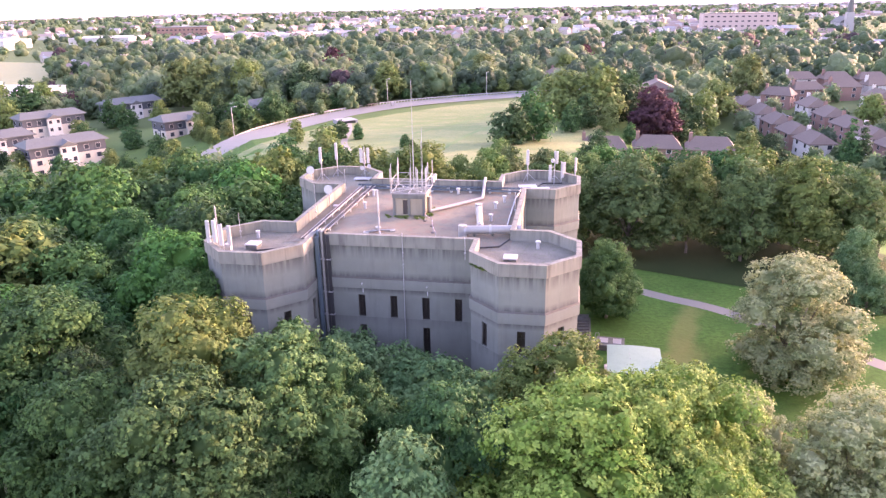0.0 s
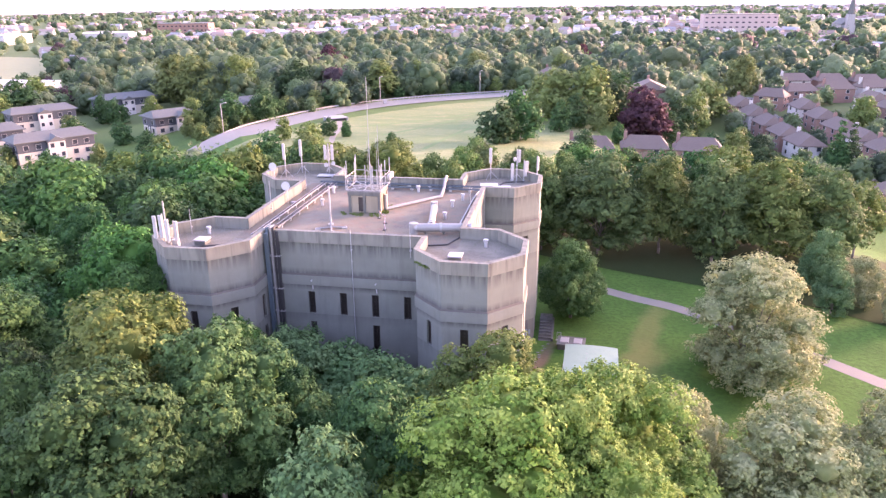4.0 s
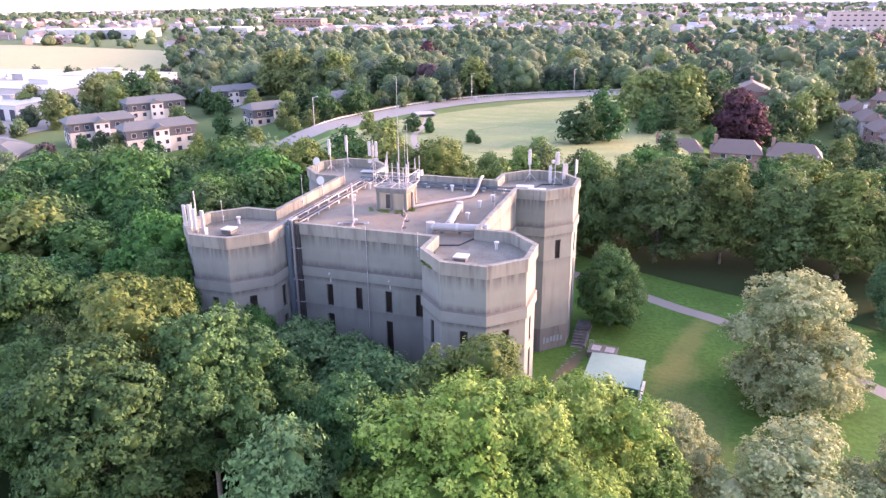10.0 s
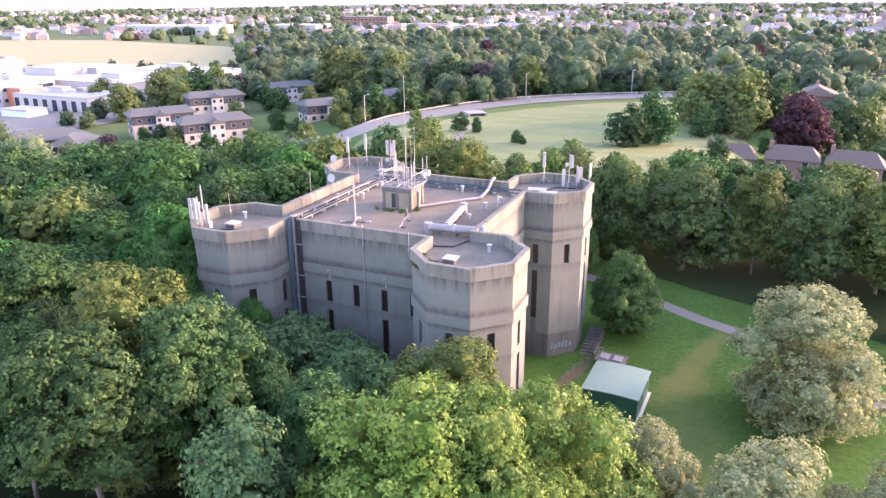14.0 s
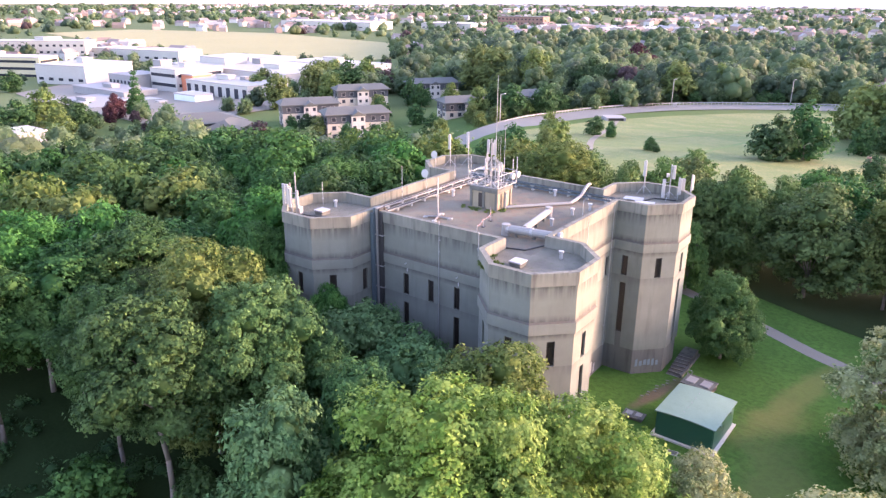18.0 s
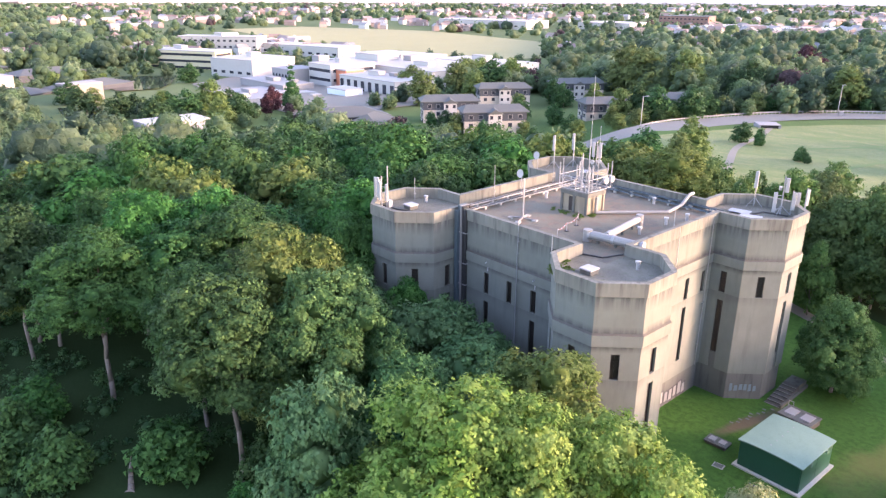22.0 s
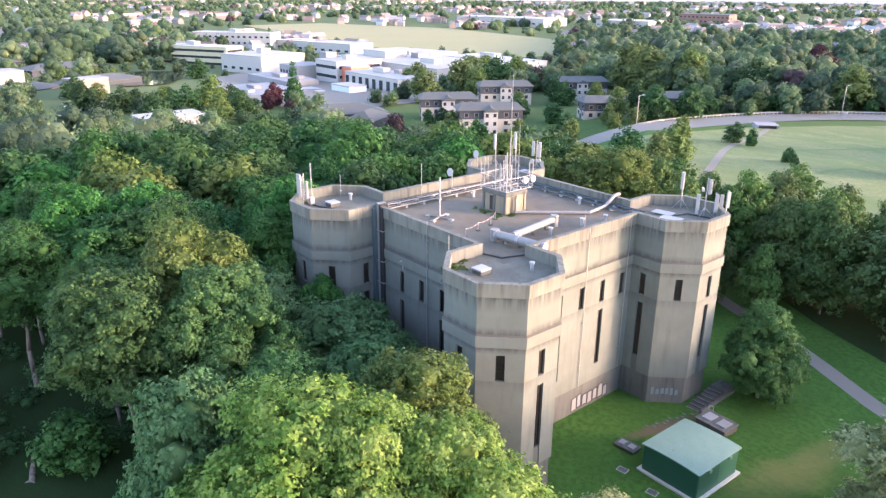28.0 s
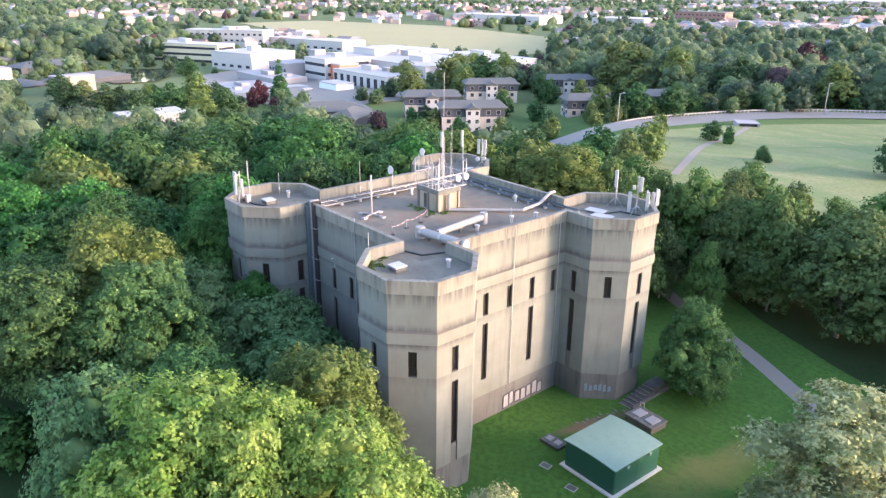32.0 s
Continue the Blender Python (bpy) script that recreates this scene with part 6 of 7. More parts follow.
def mast_hut():
    """A rendered plant box with a flat concrete lid, carrying a steel frame of aerials."""
    t = thing("plant_hut", "cream rendered rooftop hut with a weathered concrete lid", "hut", (-0.65, 0.55, R))
    w, d, h = 1.4, 1.2, 1.55
    for x0, x1, y0, y1 in ((-w, w, -d, -d + 0.15), (-w, w, d - 0.15, d), (-w, -w + 0.15, -d + 0.15, d - 0.15), (w - 0.15, w, -d + 0.15, d - 0.15)):
        part("wall", boxes((x0, x1, y0, y1, 0, h)), CREAM, t)
    for x in (-w - 0.06, -0.12, w - 0.16):
        part("pier", boxes((x, x + 0.24, -d - 0.1, -d - 0.003, 0, h)), CONC_BASE, t, "dark concrete pier")
    for y in (-d, 0.0, d - 0.2):
        part("pier", boxes((w + 0.003, w + 0.1, y, y + 0.2, 0, h)), CREAM, t)
    bm = bmesh.new()
    box(bm, -w - 0.12, w + 0.12, -d - 0.12, d + 0.12, h, h + 0.38)
    bmesh.ops.bevel(bm, geom=bm.edges[:], offset=0.03, segments=1, affect="EDGES")
    part("lid", bm, CONC_BASE, t, "dark weathered concrete lid")
    part("door", boxes((-0.55, 0.05, -d - 0.05, -d - 0.003, 0.1, 1.4)), FRAME, t, "dark door")
    g = random.Random(5)
    f = thing("aerial_array", "galvanised lattice array with whip aerials on the rooftop hut", "aerial array", (-0.65, 0.75, R + h + 0.38))
    s, z0, z1 = 1.6, 0.15, 1.25
    corners = [(-s, -s), (s, -s), (s, s), (-s, s)]
    for z in (z0, z1):
        for (ax, ay), (bx, by) in zip(corners, corners[1:] + corners[:1]):
            part("rail", rods(((ax, ay, z), (bx, by, z), 0.028), sides=6), STEEL, f)
    for (ax, ay), (bx, by) in zip(corners, corners[1:] + corners[:1]):
        for k in range(3):
            a, b = k / 3, (k + 1) / 3
            part("brace", rods(((ax + (bx - ax) * a, ay + (by - ay) * a, z0 if k % 2 else z1), (ax + (bx - ax) * b, ay + (by - ay) * b, z1 if k % 2 else z0), 0.018), sides=5), STEEL, f)
    for a in ((-s, -s, s, s), (s, -s, -s, s), (-s, 0, s, 0), (0, -s, 0, s)):
        part("brace", rods(((a[0], a[1], z0), (a[2], a[3], z0), 0.032), sides=5), STEEL, f)
    for x, y in ((-1, -0.8), (1, -0.8), (1, 0.8), (-1, 0.8)):
        part("leg", boxes((x - 0.06, x + 0.06, y - 0.06, y + 0.06, -0.001, z0)), STEEL, f)
    # whips and stub aerials
    for x, y, h0, r in ((0.15, 0.2, 9.8, 0.05), (0.9, 0.5, 5.6, 0.04), (1.0, -0.4, 4.6, 0.03), (-0.4, 1.5, 4.0, 0.025)):
        part("whip_aerial", rods(((x, y, z0), (x, y, h0 * 0.45), r), ((x, y, h0 * 0.45), (x, y, h0), r * 0.55), sides=6), STEEL, f)
    for k in range(14):
        x, y = corners[k % 4] if k < 4 else (g.uniform(-s, s), g.choice((-s, s)))
        if k >= 9:
            x, y = g.choice((-s, s)), g.uniform(-s, s)
        top = g.uniform(1.7, 2.7)
        part("stub_aerial", rods(((x, y, z0), (x, y, 1.3), 0.03), ((x, y, 1.3), (x, y, top), 0.05), sides=6), WHITE if k % 2 else STEEL, f)
    for x, y in ((s + 0.15, s - 0.3), (s + 0.15, 0.4)):
        bm = bmesh.new()
        rod(bm, (x, y, 1.0), (x + 0.25, y, 1.0), 0.26, 0.3, 12)
        part("drum_aerial", bm, WHITE, f)


mast_hut()


def pipe_thing(name, label, pts, r, mat, category="pipe", clamps=0, sides=10):
    t = thing(name, label, category)
    bm = bmesh.new()
    tube(bm, [Vector(p) for p in pts], r, sides)
    part("run", bm, mat, t, smooth=False)
    for k in range(clamps):
        f = (k + 0.5) / clamps * (len(pts) - 1)
        i = min(int(f), len(pts) - 2)
        c = Vector(pts[i]).lerp(Vector(pts[i + 1]), f - i)
        zz = 17.0 if max(abs(c.x), abs(c.y)) > HALF + 0.2 else R
        if c.z - r > R + 0.03:
            part("support", boxes((c.x - 0.1, c.x + 0.1, c.y - 0.1, c.y + 0.1, R, c.z - r * 0.6)), CONC_BASE, t)
    return t


# lagged ducts
d1 = pipe_thing("air_duct", "fat pale lagged duct resting on blocks", [(5.2, -6.0, R + 0.55), (9.6, -5.35, R + 0.55)], 0.34, DUCT, "duct", 3, 14)
for x, y in ((5.2, -6.0), (7.2, -5.7), (9.55, -5.36)):
    bm = bmesh.new()
    rod(bm, (x - 0.1, y - 0.015, R + 0.55), (x + 0.1, y + 0.015, R + 0.55), 0.39, sides=14)
    part("collar", bm, STEEL, d1)
bm = bmesh.new()
rod(bm, (5.0, -6.03, R + 0.01), (5.0, -6.03, R + 0.95), 0.37, 0.36, 14)
part("elbow", bm, DUCT, d1)
d2 = pipe_thing("air_duct", "pale lagged duct ending in a cowl", [(6.35, -5.4, R + 0.62), (5.55, 0.0, R + 0.62)], 0.27, DUCT, "duct", 3, 14)
bm = bmesh.new()
rod(bm, (5.5, 0.3, R + 0.01), (5.5, 0.3, R + 1.0), 0.33, 0.32, 14)
part("cowl", bm, DUCT, d2)
part("collar", rods(((6.3, -5.02, R + 0.62), (6.26, -4.8, R + 0.62), 0.31), sides=14), STEEL, d2)
# cable tray from the hut over the back parapet
pipe_thing("cable_duct", "pale cable duct crossing the roof", [(1.05, 0.3, R + 1.5), (1.05, 0.3, R + 0.16), (5.2, 5.2, R + 0.16), (5.05, 7.6, R + 0.3), (5.0, 9.0, R + 1.05), (5.0, 9.6, R + 1.05)], 0.15, DUCT, "cable duct", 5, 8)


def tray(label, a, b, w=0.35, n=6, mat=STEEL, z=0.22):
    t = thing("cable_tray", label, "cable tray")
    a, b = Vector(a), Vector(b)
    d = (b - a).normalized()
    m = Matrix(((d.x, -d.y, 0, a.x), (d.y, d.x, 0, a.y), (0, 0, 1, R), (0, 0, 0, 1)))
    L = (b - a).length
    bm = bmesh.new()
    box(bm, 0, L, -w / 2, w / 2, z, z + 0.03, m)
    part("bed", bm, mat, t)
    for s in (-1, 1):
        bm = bmesh.new()
        box(bm, 0, L, s * w / 2 - 0.02, s * w / 2 + 0.02, z + 0.03, z + 0.11, m)
        part("flange", bm, mat, t)
    for k in range(3):
        bm = bmesh.new()
        y = -w * 0.3 + w * 0.3 * k
        rod(bm, m @ Vector((0, y, z + 0.065)), m @ Vector((L, y + 0.03, z + 0.065)), 0.035, sides=6)
        part("cable", bm, BLACK, t)
    for k in range(n):
        u = L * (k + 0.5) / n
        bm = bmesh.new()
        box(bm, u - 0.12, u + 0.12, -w * 0.6, w * 0.6, 0, z, m)
        part("block", bm, SLAB, t)


tray("galvanised cable tray on blocks across the roof", (-7.6, -8.9), (-7.5, 8.9), 0.3, 9, STEEL)
tray("galvanised cable tray on blocks across the roof", (-6.55, -8.9), (-6.4, 8.6), 0.4, 9, DUCT)
tray("dark cable tray along the back parapet", (-8.0, 8.5), (8.6, 8.5), 0.3, 8, TEAL, 0.3)
tray("dark cable tray along the back parapet", (-7.0, 7.7), (8.6, 7.7), 0.25, 8, TEAL, 0.2)
pipe_thing("roof_pipe", "thin pipe lying along the roof edge", [(8.35, -5.0, R + 0.1), (8.35, 5.6, R + 0.1), (8.6, 8.9, R + 0.1)], 0.07, STEEL, "pipe", 0, 6)
pipe_thing("black_cable", "black cable lying on the roof", [(6.2, -9.0, R + 0.05), (8.2, -8.4, R + 0.05), (8.9, -6.4, R + 0.05)], 0.06, BLACK, "cable", 0, 6)
pipe_thing("black_cable", "black cable looping to the aerials", [(-13.3, -12.2, R + 0.05), (-11.4, -12.0, R + 0.05), (-9.2, -11.0, R + 0.05), (-7.0, -9.4, R + 0.05)], 0.06, BLACK, "cable", 0, 6)
pipe_thing("black_cable", "black cable looping to the aerials", [(12.6, 12.4, R + 0.05), (10.6, 12.0, R + 0.05), (9.8, 9.0, R + 0.05), (8.6, 8.0, R + 0.05)], 0.06, BLACK, "cable", 0, 6)


def cross_mast():
    t = thing("aerial_mast", "aerial pole on a white cross-shaped foot", "aerial", (-2.1, -5.7, R), 20)
    part("pole", rods(((0, 0, 0.1), (0, 0, 2.3), 0.07)), STEEL, t)
    part("aerial", rods(((0, 0, 2.3), (0, 0, 3.6), 0.07)), WHITE, t, "white tubular aerial")
    for k in range(4):
        a = math.pi / 2 * k
        part("foot", rods(((0, 0, 0.16), (1.25 * math.cos(a), 1.25 * math.sin(a), 0.08), 0.075), sides=6), DUCT, t, "pale foot bar")
        part("ballast", boxes((1.1 * math.cos(a) - 0.22, 1.1 * math.cos(a) + 0.22, 1.1 * math.sin(a) - 0.22, 1.1 * math.sin(a) + 0.22, 0, 0.1)), SLAB, t)


cross_mast()


def hatch(x, y, label="white plastic roof hatch on a tower"):
    t = thing("roof_hatch", label, "roof hatch", (x, y, R))
    part("upstand", boxes((-0.45, 0.45, -0.45, 0.45, 0, 0.3)), CONC_BASE, t)
    bm = bmesh.new()
    box(bm, -0.52, 0.52, -0.52, 0.52, 0.3, 0.42)
    bmesh.ops.bevel(bm, geom=bm.edges[:], offset=0.03, segments=1, affect="EDGES")
    part("cover", bm, WHITE, t, "white plastic cover")


def roof_vent(x, y):
    t = thing("roof_vent", "small white roof vent", "vent", (x, y, R))
    part("pipe", rods(((0, 0, 0), (0, 0, 0.5), 0.13), sides=10), WHITE, t)
    part("cap", rods(((0, 0, 0.5), (0, 0, 0.64), 0.2), sides=10), WHITE, t)


hatch(9.35, -11.5)
hatch(-11.0, -10.8)
for x, y in ((11.2, -8.4), (6.8, -1.6), (6.8, 2.3), (-11.6, -8.5), (-5.2, 1.0), (-5.6, 5.5), (2.6, 7.0), (7.4, 4.6)):
    roof_vent(x, y)
for x, y, a in ((9.2, 10.4, 10), (10.6, 9.5, 12), (-8.6, 12.0, 5)):
    t = thing("roof_panel", "white sheet lying on blocks on a tower roof", "panel", (x, y, R), a)
    part("sheet", boxes((-0.9, 0.9, -0.55, 0.55, 0.12, 0.17)), WHITE, t)
    part("batten", boxes((-0.8, -0.65, -0.5, 0.5, 0, 0.12)), SLAB, t)
    part("batten", boxes((0.65, 0.8, -0.5, 0.5, 0, 0.12)), SLAB, t)


def panel_antenna(x, y, base, top, turn, panels, label="white panel antenna on a steel pole", foot=True):
    """A pole with tall flat antenna panels near its head."""
    t = thing("panel_antenna", label, "antenna", (x, y, base), turn, "antennas on the tower roofs")
    h = top - base
    part("pole", rods(((0, 0, 0), (0, 0, h), 0.06), sides=8), STEEL, t)
    for dx, dy, z0, z1 in panels:
        bm = bmesh.new()
        box(bm, dx - 0.15, dx + 0.15, dy - 0.08, dy + 0.08, z0, z1)
        bmesh.ops.bevel(bm, geom=bm.edges[:], offset=0.03, segments=1, affect="EDGES")
        p = part("panel", bm, WHITE, t, "white antenna panel")
        for z in (z0 + 0.3, z1 - 0.3):
            part("bracket", rods(((dx, dy, z), (0, 0, z), 0.03), sides=5), STEEL, t)
    if foot:
        for k in range(3):
            a = 2 * math.pi * k / 3
            part("stay", rods(((0, 0, 0.8), (0.8 * math.cos(a), 0.8 * math.sin(a), 0.02), 0.03), sides=5), STEEL, t)
    return t


def drum(t, x, y, z, r, d):
    bm = bmesh.new()
    rod(bm, (x, y, z), (x + d[0] * 0.22, y + d[1] * 0.22, z), r * 0.85, r, 14)
    part("dish", bm, WHITE, t, "white drum dish")


panel_antenna(-12.9, 11.3, R, 19.7, 0, [(0, -0.15, 1.9, 3.6)])
panel_antenna(-11.8, 13.3, R, 19.8, 0, [(0, -0.15, 1.9, 3.7)])
a3 = panel_antenna(-8.7, 13.3, R, 19.4, 20, [(-0.35, -0.1, 1.6, 3.2), (0.4, -0.1, 1.5, 3.2), (0.0, 0.35, 1.4, 2.7)])
drum(a3, -0.3, -0.3, 1.1, 0.24, (0, -1))
drum(a3, 0.45, -0.25, 1.25, 0.22, (0, -1))
panel_antenna(9.0, 13.4, R, 19.4, 0, [(0, -0.12, 1.7, 3.25)])
c2 = panel_antenna(11.8, 12.6, R, 19.5, 30, [(0.25, 0, 2.0, 3.3), (-0.6, -0.2, 0.2, 2.0)])
drum(c2, -0.2, -0.2, 2.4, 0.22, (-1, 0))
panel_antenna(12.5, 13.0, R, 18.3, 30, [(0.1, -0.15, 0.5, 2.1), (0.5, 0.3, 0.5, 2.0)], foot=False)
panel_antenna(13.9, 12.3, R, 18.9, 60, [(0.1, 0, 1.3, 2.7)], foot=False)
b1 = panel_antenna(-13.2, -12.4, R, 18.9, 0, [(-0.5, -0.3, 0.9, 2.7), (0.1, -0.45, 1.0, 2.8)], foot=False)
panel_antenna(-12.4, -13.0, R, 18.7, 0, [(0.0, -0.2, 0.9, 2.6), (0.45, 0.2, 0.8, 2.4)], foot=False)
part("cabinet", boxes((0.5, 0.95, 0.1, 0.5, 0.001, 0.7)), WHITE, b1, "white equipment box")
panel_antenna(-13.6, -11.4, R, 19.6, 0, [], "thin steel whip pole", foot=False)
for x, y, top in ((-13.1, -8.6, 18.2), (-8.75, -2.4, 19.2), (-8.7, 6.2, 18.6), (8.75, 0.2, 18.3), (6.0, -11.6, 18.0)):
    t = thing("whip_aerial", "thin steel whip aerial standing at the parapet", "aerial", (x, y, R))
    part("rod", rods(((0, 0, 0), (0, 0, top - R), 0.03), sides=6), STEEL, t)
    part("clamp", boxes((-0.07, 0.07, -0.07, 0.07, 0.5, 0.62)), STEEL, t)
for x, y, z in ((-8.75, 1.4, 17.75), (-13.2, 8.9, 17.75)):
    t = thing("satellite_dish", "white dish on a pole at the parapet", "dish", (x, y, R))
    part("pole", rods(((0, 0, 0), (0, 0, z - R), 0.05)), STEEL, t)
    bm = bmesh.new()
    rod(bm, (0.0, -0.02, z - R), (0.0, -0.26, z - R + 0.05), 0.2, 0.42, 16)
    part("dish", bm, WHITE, t)
    part("ballast", boxes((0.35, 0.85, -0.2, 0.2, 0, 0.14)), WHITE, t)


def rope_barrier():
    t = thing("rope_barrier", "red and white tape strung between short posts", "barrier")
    pts = [(3.0, -7.3), (2.4, -5.4), (2.0, -3.6), (1.1, -2.2)]
    red = Mat("red_plastic", 0.5).color((0.30, 0.11, 0.09)).m
    for x, y in pts:
        part("post", rods(((x, y, R), (x, y, R + 0.75), 0.03), sides=6), STEEL, t)
        part("foot", boxes((x - 0.15, x + 0.15, y - 0.15, y + 0.15, R, R + 0.05)), BLACK, t)
    for (ax, ay), (bx, by) in zip(pts, pts[1:]):
        for k in range(6):
            a, b = k / 6, (k + 1) / 6
            sag = lambda f: R + 0.7 - 0.6 * f * (1 - f)
            part("tape", rods(((ax + (bx - ax) * a, ay + (by - ay) * a, sag(a)), (ax + (bx - ax) * b, ay + (by - ay) * b, sag(b)), 0.035), sides=4), red if k % 2 else WHITE, t)


rope_barrier()


def moss():
    g = np.random.default_rng(3)
    c = [(-0.65 + g.uniform(-2.0, 2.0), -1.2 + g.uniform(-0.6, 0.3), R) for _ in range(26)] + [(0.9 + g.uniform(0, 0.5), g.uniform(-1.2, 2.0), R) for _ in range(18)]
    c += [(7.2 + g.uniform(-0.4, 1.2), -13.0 + g.uniform(-0.6, 1.4), R) for _ in range(34)] + [(6.8 + g.uniform(-0.2, 0.4), -11.5 + g.uniform(-1, 1), R) for _ in range(14)]
    me = leaf_mesh("moss", c, [0.16] * len(c), 26, 0.05, LEAF["olive"], 0.6)
    tagged(new("moss", me), "tufts of moss and weeds on the roof", "moss", kind="stuff")


moss()

# ---- pipes and cables down the front ----
front = thing("riser_group", "dark cable risers and grey downpipes in the wall corner", "riser")
for x, y, r, mat, z0 in ((-6.15, -9.42, 0.11, TEAL, 3.0), (-5.84, -9.45, 0.10, DUCT, 3.0), (-5.62, -9.42, 0.09, BLACK, 3.0)):
    bm = bmesh.new()
    tube(bm, [Vector((x, y, z0)), Vector((x, y, TOP + 0.16)), Vector((x, y + 0.75, TOP + 0.16)), Vector((x, y + 0.85, R + 0.2))], r, 8)
    part("pipe", bm, mat, front)
part("tray", boxes((-6.31, -6.02, -9.8, -9.55, 3.0, TOP - 0.2)), TEAL, front, "blue-grey cable cover")
part("tray", boxes((-5.48, -5.25, -9.45, -9.24, 3.0, TOP - 0.1)), BLACK, front, "black cable cover")
for z in (5, 7.5, 10, 12.0, 14.8):
    part("clip", boxes((-6.3, -5.2, -9.5, -9.24, z, z + 0.08)), STEEL, front)
for x, y, z0 in ((0.72, -9.36, 3.0),):
    t = thing("lightning_rod", "thin pale rod standing up the front wall", "conductor", (0, 0, 0))
    part("strip", boxes((x - 0.02, x + 0.02, y - 0.03, y + 0.03, z0, TOP + 0.3)), STEEL, t)
    part("clip", boxes((x - 0.06, x + 0.06, y + 0.03, y + 0.1, 14.6, 14.7), (x - 0.06, x + 0.06, y + 0.03, y + 0.1, 15.6, 15.7)), STEEL, t)
for x, y, z0, z1 in ((9.36, 0.2, 2.7, TOP - 0.1), (9.36, 5.6, 2.7, TOP - 0.1)):
    t = thing("lightning_conductor", "pale conductor strip on the concrete wall", "conductor", (0, 0, 0))
    part("strip", boxes((x - 0.03, x + 0.01, y - 0.025, y + 0.025, z0, z1)), STEEL, t)
    part("clip", boxes((x - 0.12, x - 0.03, y - 0.06, y + 0.06, z0 + 2, z0 + 2.1), (x - 0.12, x - 0.03, y - 0.06, y + 0.06, z0 + 6, z0 + 6.1)), STEEL, t)
for x in (-2.72, 2.6):
    t = thing("overflow_spout", "white overflow pipe above the windows", "pipe", (x, -9.3, 12.9))
    part("pipe", rods(((0, 0.05, 0), (0, -0.25, -0.02), 0.05)), WHITE, t)
    part("stain", boxes((-0.04, 0.04, 0.07, 0.079, -0.85, 0)), WHITE, t, "white lime streak")

# ---- spray paint on the plinth ----


def tag(o, u, n, length, height, mat, edge, count, seed, name="graffiti"):
    """Sprayed shapes on a wall as plain bars. o: lower start, u: along the wall, n: outward."""
    t = thing(name, "sprayed graffiti bars on the concrete plinth", "graffiti")
    o, u, n = Vector(o), Vector(u), Vector(n)
    g = random.Random(seed)
    for k in range(count):
        a = length * k / count
        w = length / count * g.uniform(0.6, 0.82)
        h = height * g.uniform(0.7, 1.0)
        b = g.uniform(0, 0.2)
        for grow, depth, mm, nm in ((0.1, 0.006, edge, "outline_bar"), (0.0, 0.012, mat, "bar")):
            bm = bmesh.new()
            v = [bm.verts.new(o + u * (a + x) + n * d + Vector((0, 0, z))) for d in (0.001, depth) for x, z in ((-grow, b - grow), (w + grow, b - grow + 0.05), (w * 0.9 + grow, b + h + grow), (0.08 * w - grow, b + h * 0.93 + grow))]
            for f in ((0, 1, 5, 4), (1, 2, 6, 5), (2, 3, 7, 6), (3, 0, 4, 7), (4, 5, 6, 7), (3, 2, 1, 0)):
                bm.faces.new([v[i] for i in f])
            bmesh.ops.recalc_face_normals(bm, faces=bm.faces)
            part(nm, bm, mm, t)


tag((HALF - 0.1, -0.15, 0.25), (0, 1, 0), (1, 0, 0), 5.0, 1.25, PAINT_W, PAINT_K, 7, 2)
hp = octagon(OFF, OFF, RAD - 0.1)
ux, uy = hp[0][0] - hp[7][0], hp[0][1] - hp[7][1]
ul = math.hypot(ux, uy)
tag((hp[7][0] + ux / ul * 0.35, hp[7][1] + uy / ul * 0.35, 0.75), (ux / ul, uy / ul, 0), (uy / ul, -ux / ul, 0), 2.5, 0.8, PAINT_B, CONC_BASE, 6, 8)

# ---- on the lawn ----


def steps():
    t = thing("steps", "worn concrete steps beside the corner tower", "steps")
    for k in range(7):
        y = 8.7 + 0.55 * k
        part("step", boxes((14.75, 16.1, y, y + 0.62, -0.3, 0.03 + 0.1 * k)), GRIME, t)
        part("nosing", boxes((14.78, 16.07, y - 0.03, y + 0.06, 0.03 + 0.1 * k, 0.05 + 0.1 * k)), CONC_LIP, t, "worn pale edge")
    part("landing", boxes((14.75, 16.1, 12.55, 14.2, -0.3, 0.68)), CONC_BASE, t)
    part("cheek", boxes((16.1, 16.3, 8.7, 14.2, -0.3, 0.3)), CONC_BASE, t)


steps()


def chamber(x, y, turn, w, d, h, label):
    t = thing("inspection_chamber", label, "chamber", (x, y, 0), turn)
    bm = bmesh.new()
    box(bm, -w, w, -d, d, -0.2, h)
    bmesh.ops.bevel(bm, geom=bm.edges[:], offset=0.03, segments=1, affect="EDGES")
    part("plinth", bm, GRIME, t)
    part("slab", boxes((-w - 0.08, w + 0.08, -d - 0.08, d + 0.08, h, h + 0.1)), CONC_BASE, t)
    for s in (-0.5, 0.5):
        part("cover", boxes((s * w - 0.32 * w, s * w + 0.32 * w, -d * 0.6, d * 0.6, h + 0.1, h + 0.19)), STEEL, t, "steel cover")


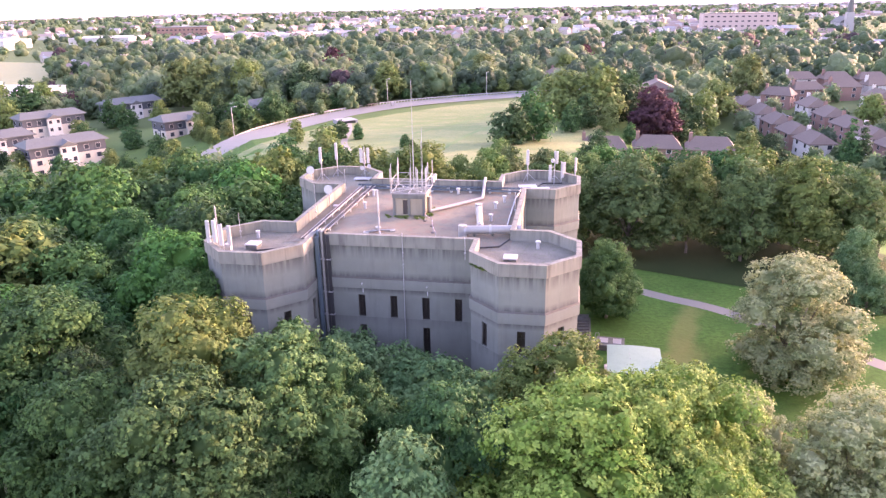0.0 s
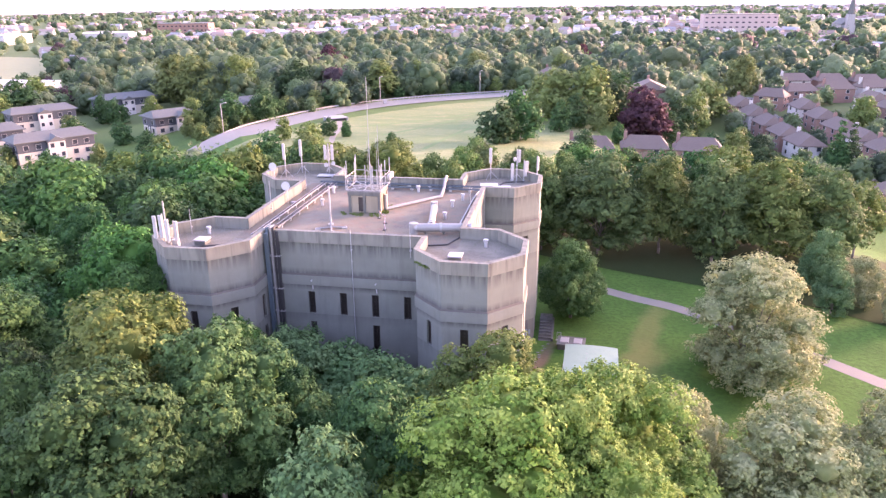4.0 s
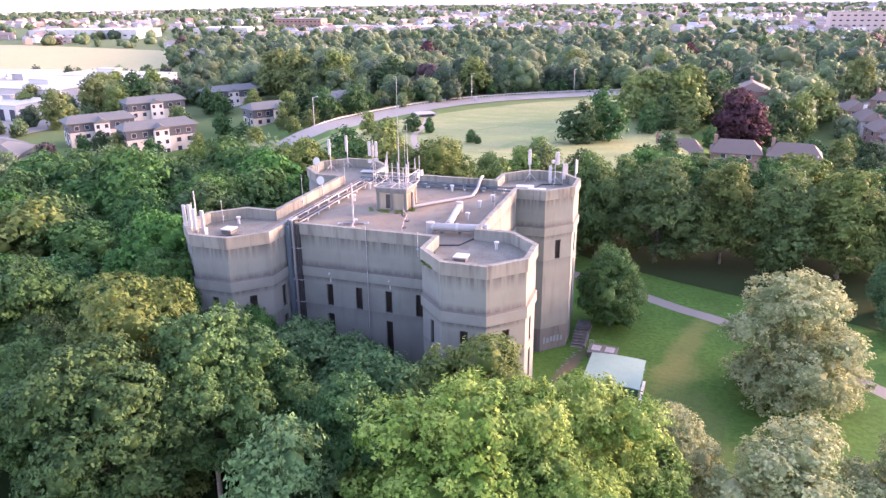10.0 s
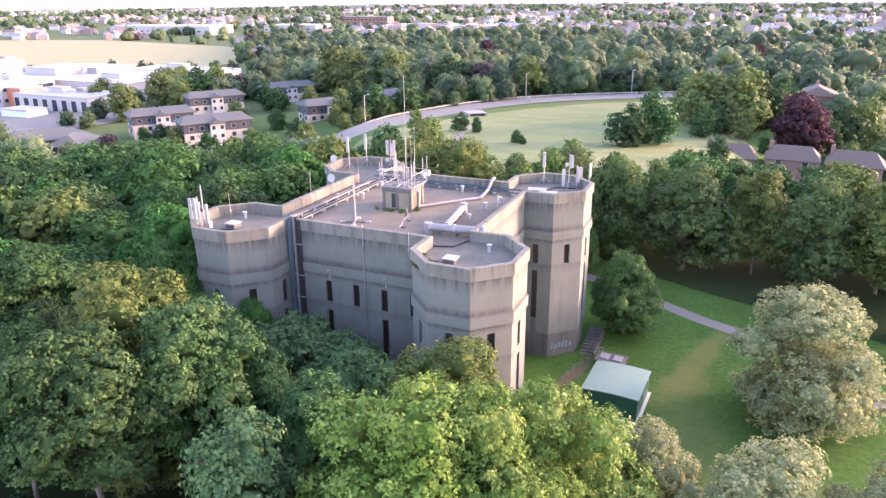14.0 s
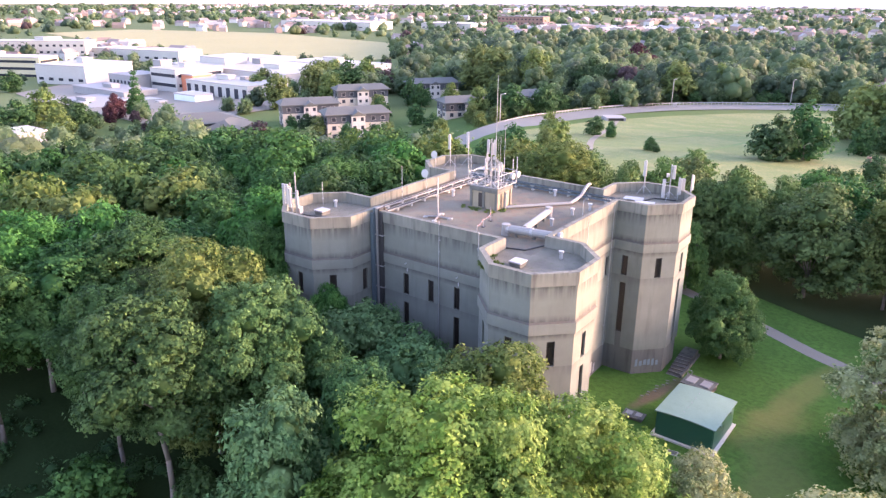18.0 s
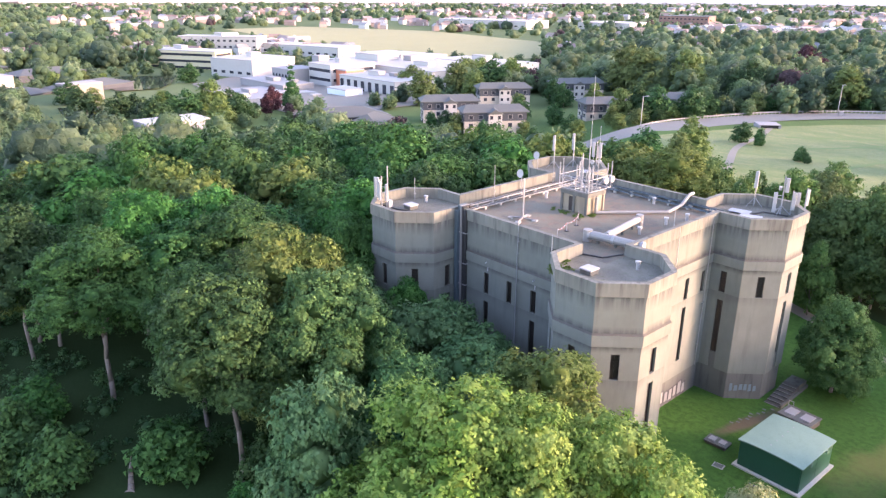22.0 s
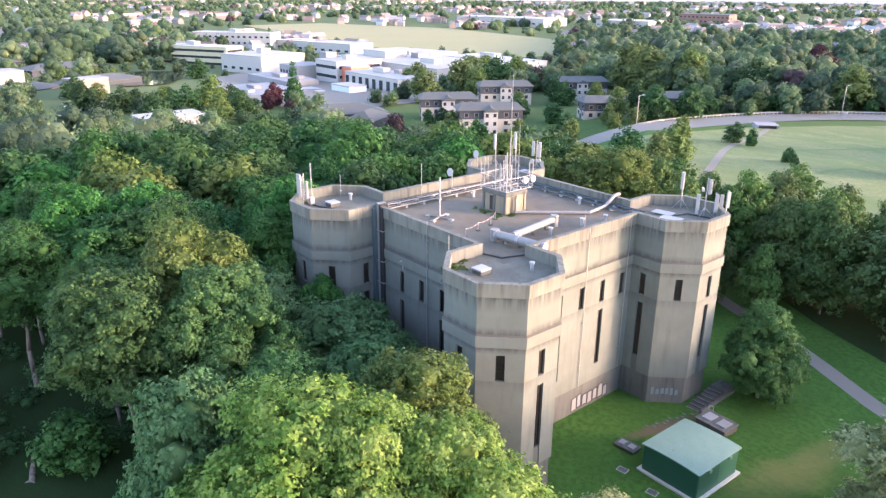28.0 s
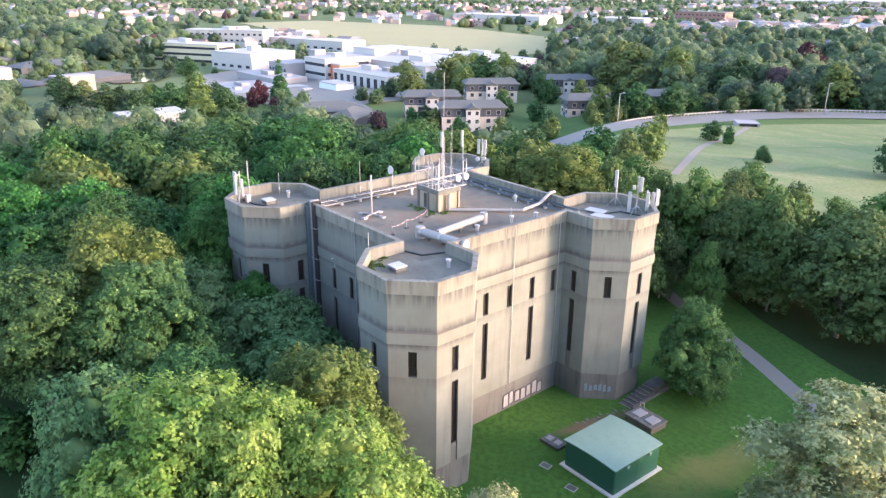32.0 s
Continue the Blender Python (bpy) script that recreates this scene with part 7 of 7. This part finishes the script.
chamber(18.2, 7.8, -4, 1.35, 0.95, 0.55, "low concrete chamber with steel covers beside the hut")
chamber(15.2, -0.4, 2, 0.85, 0.5, 0.2, "low concrete chamber in the grass")
t = thing("lawn_post", "short galvanised hoop post beside the chamber", "post", (16.9, 9.1, 0))
part("hoop", rods(((-0.2, 0, 0), (-0.2, 0, 0.9), 0.03), ((0.2, 0, 0), (0.2, 0, 0.9), 0.03), ((-0.2, 0, 0.9), (0.2, 0, 0.9), 0.03), sides=6), STEEL, t)
part("foot", boxes((-0.3, 0.3, -0.1, 0.1, 0, 0.05)), SLAB, t)
for x, y in ((16.7, -3.0), (19.7, -3.5)):
    t = thing("manhole_cover", "square manhole cover set in the lawn", "manhole", (x, y, 0.0), 8)
    part("frame", boxes((-0.42, 0.42, -0.32, 0.32, -0.05, 0.03)), SLAB, t)
    part("lid", boxes((-0.35, 0.35, -0.25, 0.25, 0.03, 0.045)), CONC_BASE, t)
g = random.Random(21)
for k in range(10):
    f = k / 9
    x, y = 14.6 + 1.0 * f + g.uniform(-0.25, 0.25), 3.4 + 4.6 * f
    t = tagged(part("paving_stone", boxes((x - 0.15, x + 0.15, y - 0.1, y + 0.1, -0.05, 0.015 + 0.015 * g.random())), CONC_BASE), "worn stepping stone in bare earth", "stone", "stepping stones beside the wall")



def stump(x, y):
    """A broken pale trunk left standing on the woodland floor."""
    t = thing("tree_stump", "broken pale tree stump on the woodland floor", "stump", (x, y, land(x, y)))
    bm = bmesh.new()
    g = random.Random(9)
    p, r = Vector((0, 0, -0.2)), 0.26
    for k in range(4):
        q = Vector((-0.3 * (k + 1) + g.uniform(-0.08, 0.08), 0.16 * (k + 1), 0.38 * (k + 1)))
        rod(bm, p, q, r, r * 0.84, 9)
        p, r = q, r * 0.84
    part("trunk", bm, BARK, t, smooth=True)
    bm = bmesh.new()
    rod(bm, p, p + Vector((-0.1, 0.1, 0.5)), r * 0.7, 0.03, 5)
    part("splinter", bm, BARK, t)
    bm = bmesh.new()
    for a in (0.4, 2.5, 4.4):
        rod(bm, (0, 0, 0.12), (0.5 * math.cos(a), 0.5 * math.sin(a), -0.05), 0.12, 0.04, 6)
    part("root_flare", bm, BARK, t)


stump(-10.6, -38.0)

# small trees that overhang the path behind the building
plant("edge", 3.6, 31.2, 9.5, 40, 0.75)
plant("edge", 9.4, 30.4, 8.8, 200, 0.7)

# the pattern trees themselves are not part of the place
for src, _ in LIB.values():
    for ob in (*src.children_recursive, src):
        bpy.data.objects.remove(ob)
